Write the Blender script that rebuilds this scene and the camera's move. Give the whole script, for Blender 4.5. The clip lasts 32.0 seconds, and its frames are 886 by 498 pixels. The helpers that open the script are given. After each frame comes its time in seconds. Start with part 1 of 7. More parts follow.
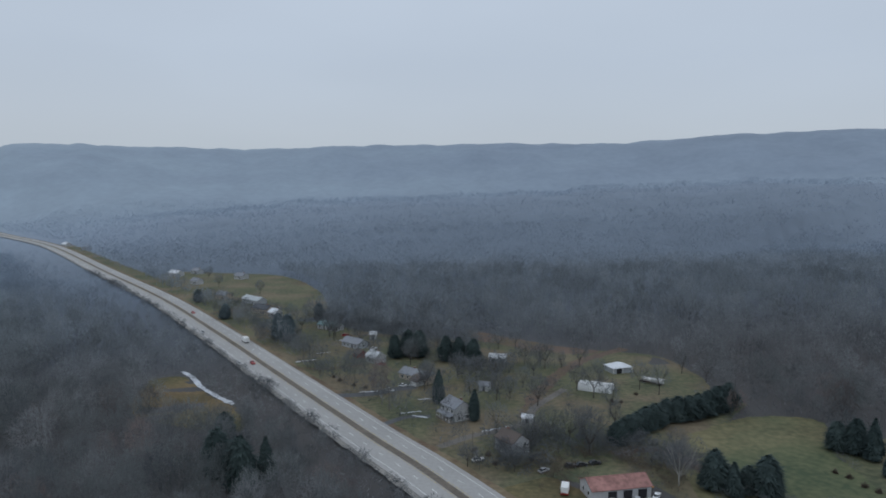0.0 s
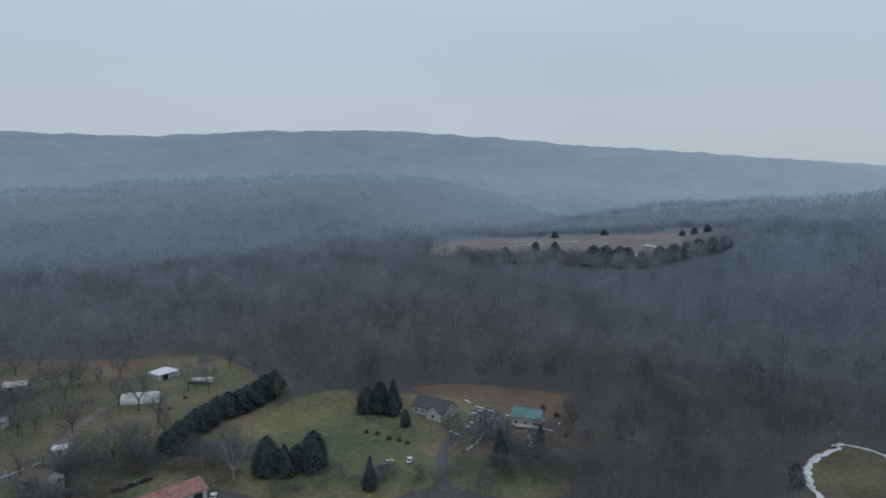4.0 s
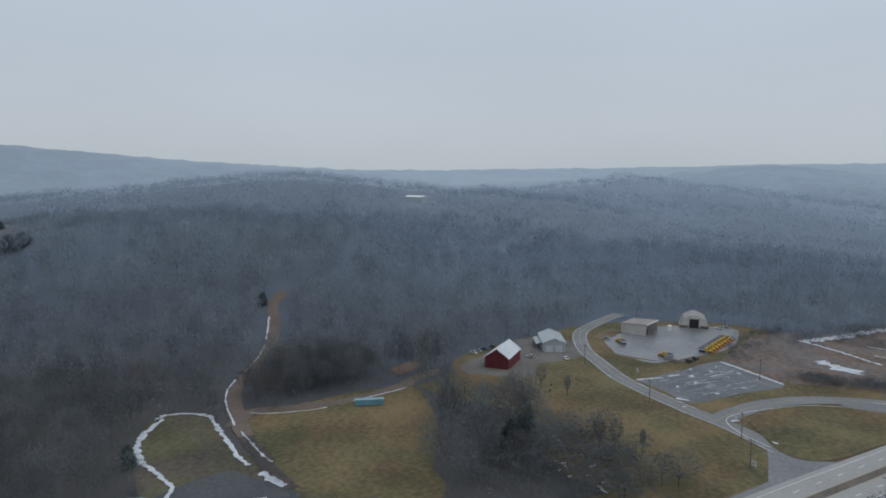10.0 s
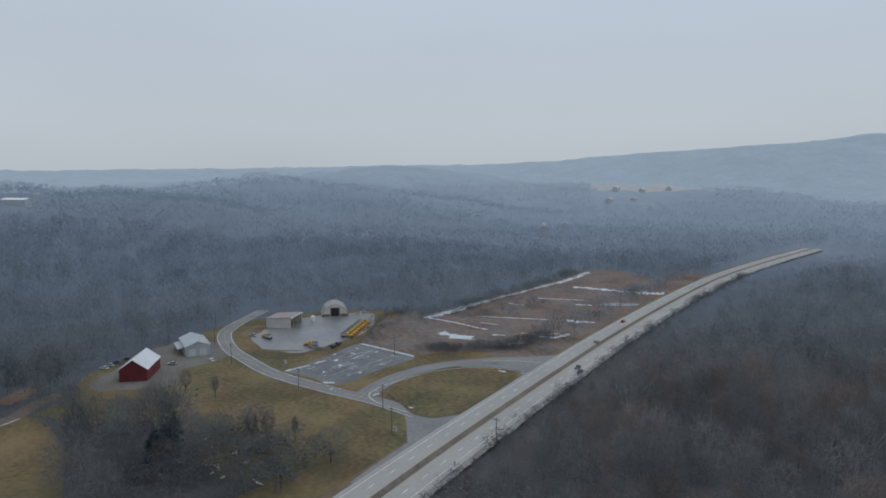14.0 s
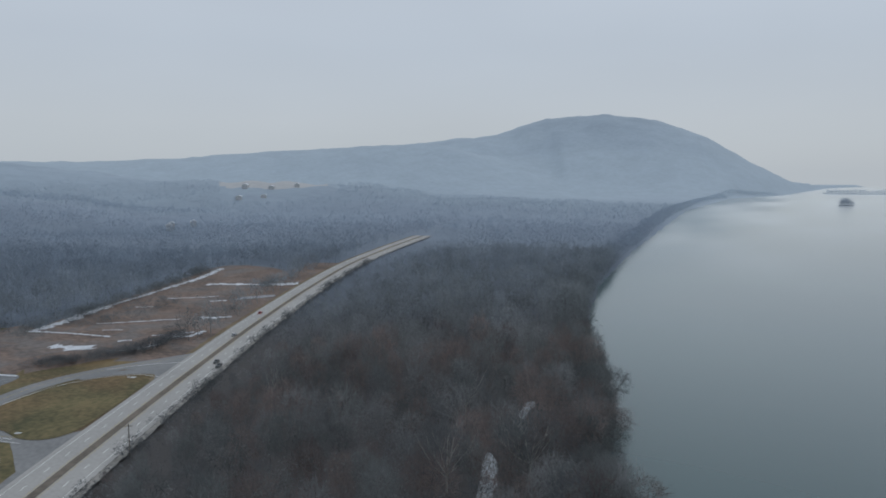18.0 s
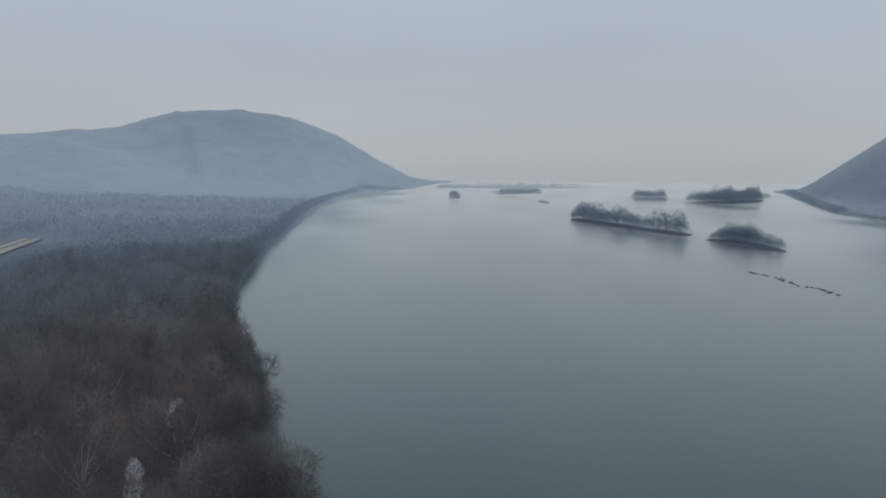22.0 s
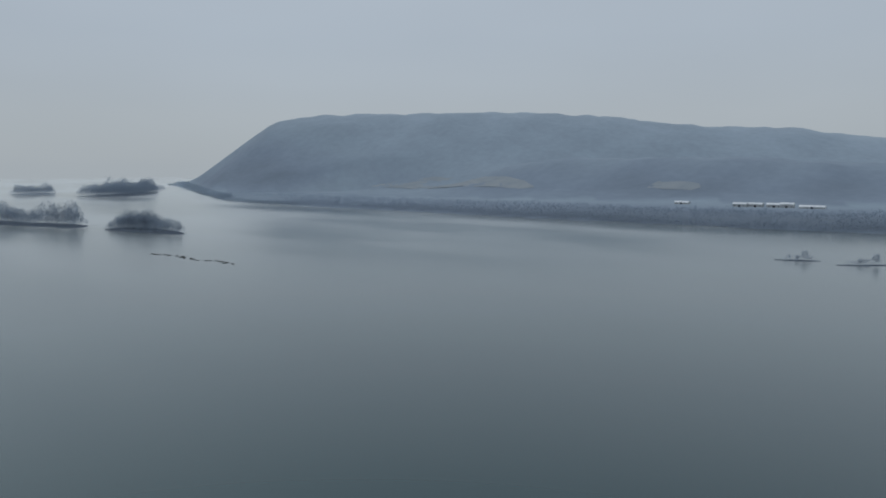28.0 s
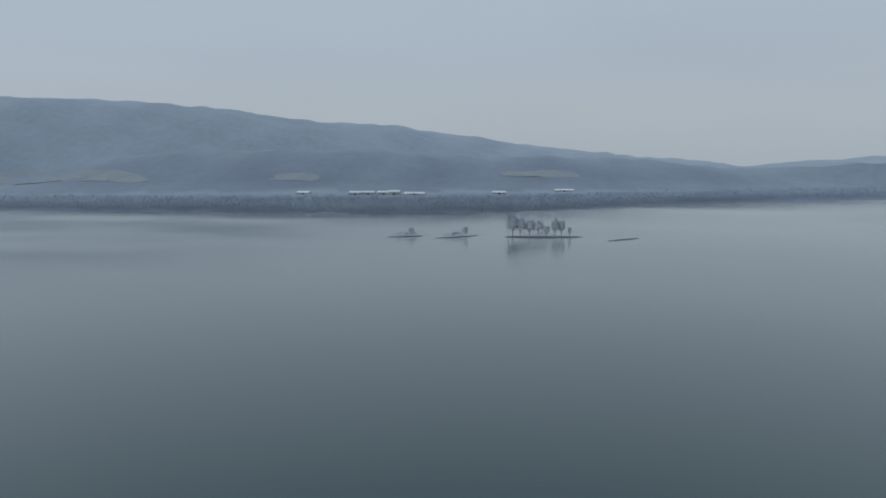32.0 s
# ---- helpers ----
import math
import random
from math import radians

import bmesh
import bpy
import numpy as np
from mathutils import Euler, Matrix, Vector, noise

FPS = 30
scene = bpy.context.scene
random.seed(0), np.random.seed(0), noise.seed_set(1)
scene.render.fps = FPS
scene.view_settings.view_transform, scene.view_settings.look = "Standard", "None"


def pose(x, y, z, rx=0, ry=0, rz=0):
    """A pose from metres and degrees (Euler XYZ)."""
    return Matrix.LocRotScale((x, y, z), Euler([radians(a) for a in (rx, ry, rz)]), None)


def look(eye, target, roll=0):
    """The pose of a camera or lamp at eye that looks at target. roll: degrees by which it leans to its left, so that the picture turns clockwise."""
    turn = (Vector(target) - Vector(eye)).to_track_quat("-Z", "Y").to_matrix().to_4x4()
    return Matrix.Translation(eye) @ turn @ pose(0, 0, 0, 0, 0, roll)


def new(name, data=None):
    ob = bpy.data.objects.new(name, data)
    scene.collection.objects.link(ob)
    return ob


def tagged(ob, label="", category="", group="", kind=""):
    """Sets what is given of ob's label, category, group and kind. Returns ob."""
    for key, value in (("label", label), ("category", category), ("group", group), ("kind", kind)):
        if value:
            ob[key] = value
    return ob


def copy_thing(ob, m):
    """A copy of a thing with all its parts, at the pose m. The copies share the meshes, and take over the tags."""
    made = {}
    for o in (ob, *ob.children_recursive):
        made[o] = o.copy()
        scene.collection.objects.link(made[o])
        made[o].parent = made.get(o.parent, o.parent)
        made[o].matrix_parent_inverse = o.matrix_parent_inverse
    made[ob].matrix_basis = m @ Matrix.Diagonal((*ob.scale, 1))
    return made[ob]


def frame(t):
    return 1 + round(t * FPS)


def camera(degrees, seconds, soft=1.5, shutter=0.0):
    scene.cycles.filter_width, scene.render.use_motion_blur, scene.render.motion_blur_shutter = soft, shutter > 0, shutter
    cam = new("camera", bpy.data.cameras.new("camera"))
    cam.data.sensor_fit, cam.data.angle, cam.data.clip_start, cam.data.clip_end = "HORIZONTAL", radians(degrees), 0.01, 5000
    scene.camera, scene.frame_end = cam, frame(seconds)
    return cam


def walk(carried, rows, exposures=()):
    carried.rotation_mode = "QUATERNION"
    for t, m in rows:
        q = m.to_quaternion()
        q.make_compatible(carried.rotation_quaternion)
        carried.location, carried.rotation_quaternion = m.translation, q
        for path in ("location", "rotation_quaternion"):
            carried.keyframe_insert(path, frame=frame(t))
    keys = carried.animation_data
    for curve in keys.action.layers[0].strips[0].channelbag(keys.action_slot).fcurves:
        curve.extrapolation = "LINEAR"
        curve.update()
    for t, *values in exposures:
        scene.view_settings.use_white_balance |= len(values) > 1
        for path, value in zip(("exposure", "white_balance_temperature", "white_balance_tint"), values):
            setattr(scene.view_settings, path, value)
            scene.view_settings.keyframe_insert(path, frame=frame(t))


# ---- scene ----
# Path: seconds, x, y, z, heading clockwise from +y, tilt below the horizon, roll
PATH = [
    (0.0, 3.14, -4.56, 98.09, 0.00, 5.38, 0.24),
    (0.5, 3.23, -4.19, 98.35, 4.70, 5.44, 0.28),
    (1.0, 3.33, -3.91, 98.60, 9.55, 5.39, 0.24),
    (1.5, 3.47, -3.77, 98.85, 14.39, 5.44, 0.17),
    (2.0, 3.63, -3.82, 99.06, 19.13, 5.45, 0.09),
    (2.5, 3.78, -4.05, 99.21, 23.68, 5.51, 0.03),
    (3.0, 3.89, -4.30, 99.31, 28.19, 5.64, -0.06),
    (3.5, 3.94, -4.43, 99.39, 32.64, 5.72, -0.04),
    (5.5, 3.78, -4.32, 99.60, 49.92, 5.93, 0.00),
    (6.0, 3.66, -4.21, 99.52, 53.46, 6.01, -0.11),
    (6.5, 3.54, -4.07, 99.38, 58.32, 6.04, -0.06),
    (7.0, 3.41, -3.88, 99.25, 64.18, 6.06, -0.02),
    (7.5, 3.19, -3.61, 99.15, 69.38, 6.10, -0.01),
    (8.0, 2.81, -3.29, 99.10, 74.23, 6.17, -0.00),
    (8.5, 2.41, -3.09, 99.05, 78.85, 6.21, -0.03),
    (9.0, 2.10, -3.01, 98.95, 83.27, 6.29, 0.03),
    (9.5, 1.93, -2.96, 98.81, 87.52, 6.33, -0.03),
    (10.0, 1.83, -2.95, 98.63, 91.63, 6.36, -0.02),
    (10.5, 1.74, -2.92, 98.36, 95.40, 6.36, -0.05),
    (11.0, 1.67, -2.86, 98.04, 99.15, 6.42, -0.01),
    (11.5, 1.57, -2.80, 97.71, 102.89, 6.41, -0.04),
    (12.0, 1.48, -2.70, 97.38, 106.49, 6.40, -0.01),
    (12.5, 1.41, -2.62, 97.02, 110.08, 6.36, -0.02),
    (13.0, 1.35, -2.51, 96.58, 113.79, 6.33, -0.02),
    (13.5, 1.28, -2.33, 96.03, 117.54, 6.38, -0.06),
    (14.0, 1.22, -2.17, 95.39, 121.30, 6.32, -0.15),
    (14.5, 1.10, -2.07, 94.77, 125.01, 6.35, -0.08),
    (16.5, 0.31, -1.58, 92.40, 140.05, 6.33, 0.13),
    (17.0, 0.06, -1.27, 91.77, 143.90, 6.37, 0.07),
    (17.5, -0.18, -0.86, 91.14, 147.77, 6.36, 0.10),
    (18.0, -0.35, -0.41, 90.55, 151.50, 6.44, -0.06),
    (18.5, -0.43, -0.03, 90.03, 154.95, 6.45, -0.02),
    (19.0, -0.47, 0.39, 89.56, 158.59, 6.52, 0.01),
    (19.5, -0.52, 0.88, 89.08, 162.39, 6.62, 0.05),
    (20.0, -0.57, 1.42, 88.54, 166.20, 6.67, -0.02),
    (20.5, -0.74, 1.90, 87.96, 169.60, 6.63, 0.04),
    (21.0, -0.89, 2.37, 87.31, 173.36, 6.64, 0.02),
    (21.5, -1.03, 2.82, 86.65, 177.13, 6.67, 0.05),
    (22.0, -1.17, 3.25, 86.00, 181.00, 6.67, 0.13),
    (22.5, -1.35, 3.64, 85.31, 184.89, 6.70, 0.17),
    (23.0, -1.54, 3.99, 84.57, 190.00, 6.58, 0.28),
    (23.5, -1.69, 4.28, 83.75, 194.41, 6.61, 0.09),
    (24.0, -1.81, 4.51, 82.85, 197.80, 6.73, 0.05),
    (24.5, -1.87, 4.65, 81.85, 201.52, 6.73, 0.08),
    (25.0, -1.86, 4.70, 80.74, 205.27, 6.70, 0.02),
    (25.5, -1.81, 4.66, 79.51, 209.03, 6.75, -0.05),
    (27.5, -1.48, 4.23, 74.20, 224.38, 6.93, -0.00),
    (28.0, -1.44, 4.07, 72.87, 228.54, 6.97, -0.15),
    (28.5, -1.37, 3.90, 71.56, 232.41, 7.00, -0.10),
    (29.0, -1.28, 3.75, 70.26, 236.43, 7.09, 0.02),
    (29.5, -1.16, 3.65, 69.00, 240.43, 7.11, 0.15),
    (30.0, -1.02, 3.63, 67.79, 244.38, 7.09, 0.01),
    (30.5, -0.86, 3.67, 66.61, 248.35, 7.11, 0.09),
    (31.0, -0.69, 3.73, 65.48, 252.28, 7.16, 0.03),
    (31.5, -0.52, 3.77, 64.40, 256.12, 7.20, -0.01),
    (32.0, -0.35, 3.78, 63.35, 259.30, 7.35, -0.09),
]
cam = camera(65.84, 32.0, soft=1.8)
EXPOSURES = [(0.0, 0.0, 6000, 10), (8.0, 0.0, 6150, 10), (17.0, -0.02, 6200, 10), (22.0, -0.22, 6320, 10), (24.0, -0.29, 6270, 10), (26.0, -0.31, 6220, 9), (32.0, -0.27, 6000, 8)]
walk(cam, [(t, pose(x, y, z, 90 - p, 0, -h) @ pose(0, 0, 0, 0, 0, r)) for t, x, y, z, h, p, r in PATH], EXPOSURES)

# ---- overcast sky and a weak, wide sun ----
world = bpy.data.worlds.new("overcast_sky")
scene.world = world
world.use_nodes = True
wt = world.node_tree
wt.nodes.clear()


def wnode(kind, **values):
    n = wt.nodes.new(kind)
    for k, v in values.items():
        n.inputs[k].default_value = v
    return n


sky = wt.nodes.new("ShaderNodeTexSky")
sky.sky_type = "NISHITA"
sky.sun_disc = False
sky.sun_elevation, sky.sun_rotation = radians(61), radians(202)
sky_gain = wnode("ShaderNodeVectorMath")
sky_gain.operation = "SCALE"
sky_gain.inputs["Scale"].default_value = 0.10
wt.links.new(sky.outputs[0], sky_gain.inputs[0])
coord = wt.nodes.new("ShaderNodeTexCoord")
sep = wt.nodes.new("ShaderNodeSeparateXYZ")
wt.links.new(coord.outputs["Generated"], sep.inputs[0])
# cloud deck: long soft bands, finer towards the horizon
squash = wt.nodes.new("ShaderNodeMapping")
squash.inputs["Scale"].default_value = (1.0, 1.0, 3.2)
wt.links.new(coord.outputs["Generated"], squash.inputs[0])
bands = wnode("ShaderNodeTexNoise", Scale=1.9, Detail=3.0, Roughness=0.45)
wt.links.new(squash.outputs[0], bands.inputs["Vector"])
height = wt.nodes.new("ShaderNodeValToRGB")
cr = height.color_ramp
cr.elements[0].position, cr.elements[0].color = 0.0, (0.475, 0.51, 0.535, 1)
cr.elements[1].position, cr.elements[1].color = 0.40, (0.60, 0.655, 0.715, 1)
for at_, col in ((0.07, (0.505, 0.535, 0.56, 1)), (0.17, (0.51, 0.553, 0.598, 1))):
    el = cr.elements.new(at_)
    el.color = col
wt.links.new(sep.outputs["Z"], height.inputs[0])
tone = wt.nodes.new("ShaderNodeMapRange")
for k, v in (("From Min", 0.3), ("From Max", 0.7), ("To Min", 0.965), ("To Max", 1.035)):
    tone.inputs[k].default_value = v
wt.links.new(bands.outputs[0], tone.inputs["Value"])
deck = wnode("ShaderNodeVectorMath")
deck.operation = "SCALE"
wt.links.new(height.outputs[0], deck.inputs[0])
wt.links.new(tone.outputs[0], deck.inputs["Scale"])
cover = wt.nodes.new("ShaderNodeMix")
cover.data_type = "RGBA"
cover.inputs[0].default_value = 0.93
wt.links.new(sky_gain.outputs[0], cover.inputs[6])
wt.links.new(deck.outputs[0], cover.inputs[7])
back = wnode("ShaderNodeBackground", Strength=1.0)
wt.links.new(cover.outputs[2], back.inputs[0])
wout = wt.nodes.new("ShaderNodeOutputWorld")
wt.links.new(back.outputs[0], wout.inputs[0])

sun_data = bpy.data.lights.new("sun", "SUN")
sun_data.energy, sun_data.angle, sun_data.color = 0.5, radians(40), (1.0, 0.96, 0.9)
sun = new("sun", sun_data)
sun.matrix_world = look((0, 0, 0), (0.18, 0.45, -0.87))

# ---- materials ----


def material(name, dark, light, grain=1.0, patch=0.05, rough=0.9, bump=0.0, spread=0.5, attribute="", metal=0.0, spec=0.3, random_tone=0.0, third=None, third_size=0.02, gain=0.18):
    """Two tones mixed by fine grain and by wide patches (sizes in cycles a metre), and a third one in broken areas."""
    m = bpy.data.materials.new(name)
    m.use_nodes = True
    nt = m.node_tree
    b = nt.nodes["Principled BSDF"]
    b.inputs["Roughness"].default_value = rough
    b.inputs["Metallic"].default_value = metal
    b.inputs["Specular IOR Level"].default_value = spec
    geo = nt.nodes.new("ShaderNodeNewGeometry")
    fine = nt.nodes.new("ShaderNodeTexNoise")
    fine.inputs["Scale"].default_value, fine.inputs["Detail"].default_value = grain, 5.0
    wide = nt.nodes.new("ShaderNodeTexNoise")
    wide.inputs["Scale"].default_value, wide.inputs["Detail"].default_value = patch, 4.0
    nt.links.new(geo.outputs["Position"], fine.inputs["Vector"])
    nt.links.new(geo.outputs["Position"], wide.inputs["Vector"])
    mixn = nt.nodes.new("ShaderNodeMix")
    mixn.inputs[0].default_value = spread
    nt.links.new(wide.outputs[0], mixn.inputs[2])
    nt.links.new(fine.outputs[0], mixn.inputs[3])
    rng = nt.nodes.new("ShaderNodeMapRange")
    rng.inputs["From Min"].default_value, rng.inputs["From Max"].default_value = 0.5 - gain, 0.5 + gain
    nt.links.new(mixn.outputs[0], rng.inputs["Value"])
    fac = rng.outputs[0]
    if attribute or random_tone:
        if attribute:
            at_node = nt.nodes.new("ShaderNodeAttribute")
            at_node.attribute_name = attribute
            out = at_node.outputs["Fac"]
        else:
            info = nt.nodes.new("ShaderNodeObjectInfo")
            out = info.outputs["Random"]
        blend = nt.nodes.new("ShaderNodeMix")
        blend.inputs[0].default_value = 0.65 if attribute else random_tone
        nt.links.new(fac, blend.inputs[2])
        nt.links.new(out, blend.inputs[3])
        fac = blend.outputs[0]
    colour = nt.nodes.new("ShaderNodeMix")
    colour.data_type = "RGBA"
    colour.inputs[6].default_value, colour.inputs[7].default_value = (*dark, 1), (*light, 1)
    nt.links.new(fac, colour.inputs[0])
    last = colour.outputs[2]
    if third:
        area = nt.nodes.new("ShaderNodeTexNoise")
        area.inputs["Scale"].default_value, area.inputs["Detail"].default_value, area.inputs["Distortion"].default_value = third_size, 6.0, 0.6
        nt.links.new(geo.outputs["Position"], area.inputs["Vector"])
        edge = nt.nodes.new("ShaderNodeMapRange")
        edge.inputs["From Min"].default_value, edge.inputs["From Max"].default_value = 0.46, 0.62
        nt.links.new(area.outputs[0], edge.inputs["Value"])
        over = nt.nodes.new("ShaderNodeMix")
        over.data_type = "RGBA"
        mottle = nt.nodes.new("ShaderNodeMix")
        mottle.data_type = "RGBA"
        mottle.inputs[6].default_value, mottle.inputs[7].default_value = tuple(0.68 * c for c in third) + (1,), tuple(1.3 * c for c in third) + (1,)
        nt.links.new(fac, mottle.inputs[0])
        nt.links.new(mottle.outputs[2], over.inputs[7])
        edge.inputs["To Max"].default_value = 0.85
        nt.links.new(edge.outputs[0], over.inputs[0])
        nt.links.new(last, over.inputs[6])
        last = over.outputs[2]
    nt.links.new(last, b.inputs["Base Color"])
    if bump:
        bn = nt.nodes.new("ShaderNodeBump")
        bn.inputs["Strength"].default_value, bn.inputs["Distance"].default_value = 0.6, bump
        nt.links.new(fine.outputs[0], bn.inputs["Height"])
        nt.links.new(bn.outputs[0], b.inputs["Normal"])
    return m


def thin(m, share=0.45):
    """Twigs and needles too thin to shade like a solid: part of the light comes through."""
    nt = m.node_tree
    b = nt.nodes["Principled BSDF"]
    through_light = nt.nodes.new("ShaderNodeBsdfTranslucent")
    nt.links.new(b.inputs["Base Color"].links[0].from_socket, through_light.inputs[0])
    both = nt.nodes.new("ShaderNodeMixShader")
    both.inputs[0].default_value = share
    nt.links.new(b.outputs[0], both.inputs[1])
    nt.links.new(through_light.outputs[0], both.inputs[2])
    nt.links.new(both.outputs[0], nt.nodes["Material Output"].inputs[0])
    return m


LITTER = material("leaf_litter", (0.055, 0.048, 0.045), (0.13, 0.105, 0.09), 0.4, 0.02, 0.95, 0.3)
RIVERBED = material("river_mud", (0.03, 0.03, 0.025), (0.06, 0.055, 0.045), 0.3, 0.02)
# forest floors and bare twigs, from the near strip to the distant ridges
# distance haze is painted in: each step turns paler and bluer
FLOOR_HAZE_TONES = [((0.05, 0.05, 0.051), (0.108, 0.102, 0.1)), ((0.07, 0.084, 0.102), (0.105, 0.117, 0.132)), ((0.101, 0.124, 0.158), (0.124, 0.149, 0.184)), ((0.135, 0.164, 0.203), (0.158, 0.189, 0.23)), ((0.171, 0.205, 0.25), (0.194, 0.23, 0.275)),
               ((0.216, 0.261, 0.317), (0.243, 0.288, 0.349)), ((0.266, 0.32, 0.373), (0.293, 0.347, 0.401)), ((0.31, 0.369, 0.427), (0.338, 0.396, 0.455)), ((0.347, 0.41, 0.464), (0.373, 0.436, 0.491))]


def hazy_hill_material(name, tones, islands=0.0):
    """Wooded hills with painted haze; the attribute "tone" sets it, from the near valley (0) to the backdrop of distant
    ridges (1).
    """
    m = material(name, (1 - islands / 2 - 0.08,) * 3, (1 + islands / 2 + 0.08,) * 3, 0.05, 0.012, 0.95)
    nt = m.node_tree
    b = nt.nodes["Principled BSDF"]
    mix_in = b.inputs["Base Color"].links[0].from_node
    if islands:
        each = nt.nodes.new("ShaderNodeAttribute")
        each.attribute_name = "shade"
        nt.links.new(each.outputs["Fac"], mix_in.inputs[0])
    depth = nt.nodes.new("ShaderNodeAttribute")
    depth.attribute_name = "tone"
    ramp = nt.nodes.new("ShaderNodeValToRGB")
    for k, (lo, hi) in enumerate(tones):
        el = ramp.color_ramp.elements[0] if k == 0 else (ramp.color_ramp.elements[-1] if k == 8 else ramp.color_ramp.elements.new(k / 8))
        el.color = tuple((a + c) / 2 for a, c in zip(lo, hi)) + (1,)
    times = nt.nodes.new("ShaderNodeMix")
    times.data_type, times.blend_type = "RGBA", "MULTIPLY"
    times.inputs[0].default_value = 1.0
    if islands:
        # tree-to-tree contrast fades as the painted haze grows
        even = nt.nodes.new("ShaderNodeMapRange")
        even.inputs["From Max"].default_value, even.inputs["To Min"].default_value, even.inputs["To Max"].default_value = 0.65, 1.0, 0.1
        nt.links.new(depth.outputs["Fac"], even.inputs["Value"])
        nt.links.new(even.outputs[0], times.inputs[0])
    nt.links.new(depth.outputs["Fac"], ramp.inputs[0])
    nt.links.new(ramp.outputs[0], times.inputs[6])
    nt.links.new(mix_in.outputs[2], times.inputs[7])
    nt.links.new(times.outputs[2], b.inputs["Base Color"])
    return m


HILL = hazy_hill_material("hazy_hill_woods", FLOOR_HAZE_TONES)
# one floor material for each step of painted haze
FLOORS = [material("hazed_forest_floor", lo, hi, 0.3 if k < 3 else 0.05, 0.01, 0.95, 0.3 if k < 3 else 0.0) for k, (lo, hi) in enumerate(FLOOR_HAZE_TONES)]
# twig colours with the same painted haze, step by step outward
TWIG_HAZE_TONES = [((0.06, 0.071, 0.08), (0.33, 0.335, 0.335)), ((0.123, 0.142, 0.152), (0.296, 0.314, 0.32)), ((0.194, 0.223, 0.247), (0.301, 0.333, 0.362)), ((0.215, 0.26, 0.312), (0.285, 0.335, 0.395)), ((0.265, 0.317, 0.385), (0.32, 0.375, 0.445)),
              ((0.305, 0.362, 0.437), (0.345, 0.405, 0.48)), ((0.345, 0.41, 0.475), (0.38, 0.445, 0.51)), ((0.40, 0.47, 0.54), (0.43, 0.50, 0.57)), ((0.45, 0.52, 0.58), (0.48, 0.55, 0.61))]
# step 0 serves nearby trees, higher steps hold more painted haze
TWIGS = [thin(material("bare_twigs_by_haze", lo, hi, 0.08, 0.01, 0.9, attribute="tone")) for lo, hi in TWIG_HAZE_TONES]
RED_TWIGS = thin(material("reddish_twigs", (0.08, 0.07, 0.07), (0.325, 0.265, 0.245), 0.08, 0.01, 0.9, attribute="tone"))
GREEN_TWIGS = thin(material("lichen_grey_twigs", (0.066, 0.077, 0.079), (0.28, 0.295, 0.292), 0.08, 0.01, 0.9, attribute="tone"))
TWIG_HILL = thin(hazy_hill_material("hazy_hill_twigs", TWIG_HAZE_TONES, 0.75))
# stubble on the far plateau, its pale grey includes painted haze
STUBBLE = material("hazed_stubble", (0.36, 0.365, 0.37), (0.44, 0.44, 0.44), 0.05, 0.01, 0.95)
# stubble across the river, blued and paled by painted haze
STUBBLE_FAR = material("haze_painted_stubble", (0.25, 0.285, 0.315), (0.33, 0.35, 0.362), 0.03, 0.006, 0.95)
MEDIAN = material("median_soil", (0.095, 0.082, 0.068), (0.20, 0.17, 0.14), 0.6, 0.06, 0.95, 0.05)
BARK = material("grey_bark", (0.04, 0.037, 0.034), (0.11, 0.10, 0.09), 0.8, 0.1, 0.9)
PALE_BARK = material("pale_sycamore_bark", (0.25, 0.24, 0.22), (0.55, 0.54, 0.5), 0.8, 0.1, 0.8)
NEEDLES = material("dark_needles", (0.028, 0.042, 0.042), (0.066, 0.088, 0.083), 0.5, 0.08, 0.95, spec=0.1)
UPLAND = material("bleached_field_soil", (0.13, 0.122, 0.122), (0.26, 0.217, 0.205), 0.2, 0.02, 0.95, 0.1, third=(0.17, 0.165, 0.14), third_size=0.02)
# the dark needles again, with distance haze painted into the colour
HAZED_NEEDLES = material("hazed_needles", (0.07, 0.092, 0.10), (0.125, 0.155, 0.165), 0.5, 0.08, 0.95, spec=0.1)
MEADOW = material("winter_meadow", (0.068, 0.067, 0.034), (0.174, 0.141, 0.07), 0.45, 0.03, 0.95, 0.15, spread=0.42, third=(0.165, 0.115, 0.06), third_size=0.02, gain=0.11)
LAWN = material("green_lawn", (0.068, 0.08, 0.046), (0.165, 0.153, 0.088), 0.4, 0.03, 0.95, 0.15, third=(0.145, 0.115, 0.078), third_size=0.03, gain=0.12)
PASTURE = material("green_pasture", (0.06, 0.08, 0.042), (0.135, 0.14, 0.072), 0.35, 0.025, 0.95, 0.1, third=(0.17, 0.145, 0.078), third_size=0.018, gain=0.12)
BARE_GRASS = material("trodden_brown_grass", (0.062, 0.055, 0.043), (0.135, 0.112, 0.085), 0.45, 0.04, 0.95, 0.15, third=(0.105, 0.10, 0.052), third_size=0.035, gain=0.13)
DARK_ASPHALT = material("dark_drive_asphalt", (0.06, 0.063, 0.068), (0.11, 0.112, 0.118), 0.6, 0.05, 0.8, 0.02)
CLAY = material("orange_brown_soil", (0.09, 0.068, 0.055), (0.18, 0.126, 0.097), 0.4, 0.06, 0.95, 0.15, third=(0.12, 0.098, 0.06), third_size=0.05)
DRY_GRASS = material("dry_grass", (0.125, 0.098, 0.06), (0.225, 0.178, 0.112), 0.5, 0.04, 0.95, 0.1, third=(0.13, 0.09, 0.06), third_size=0.05)
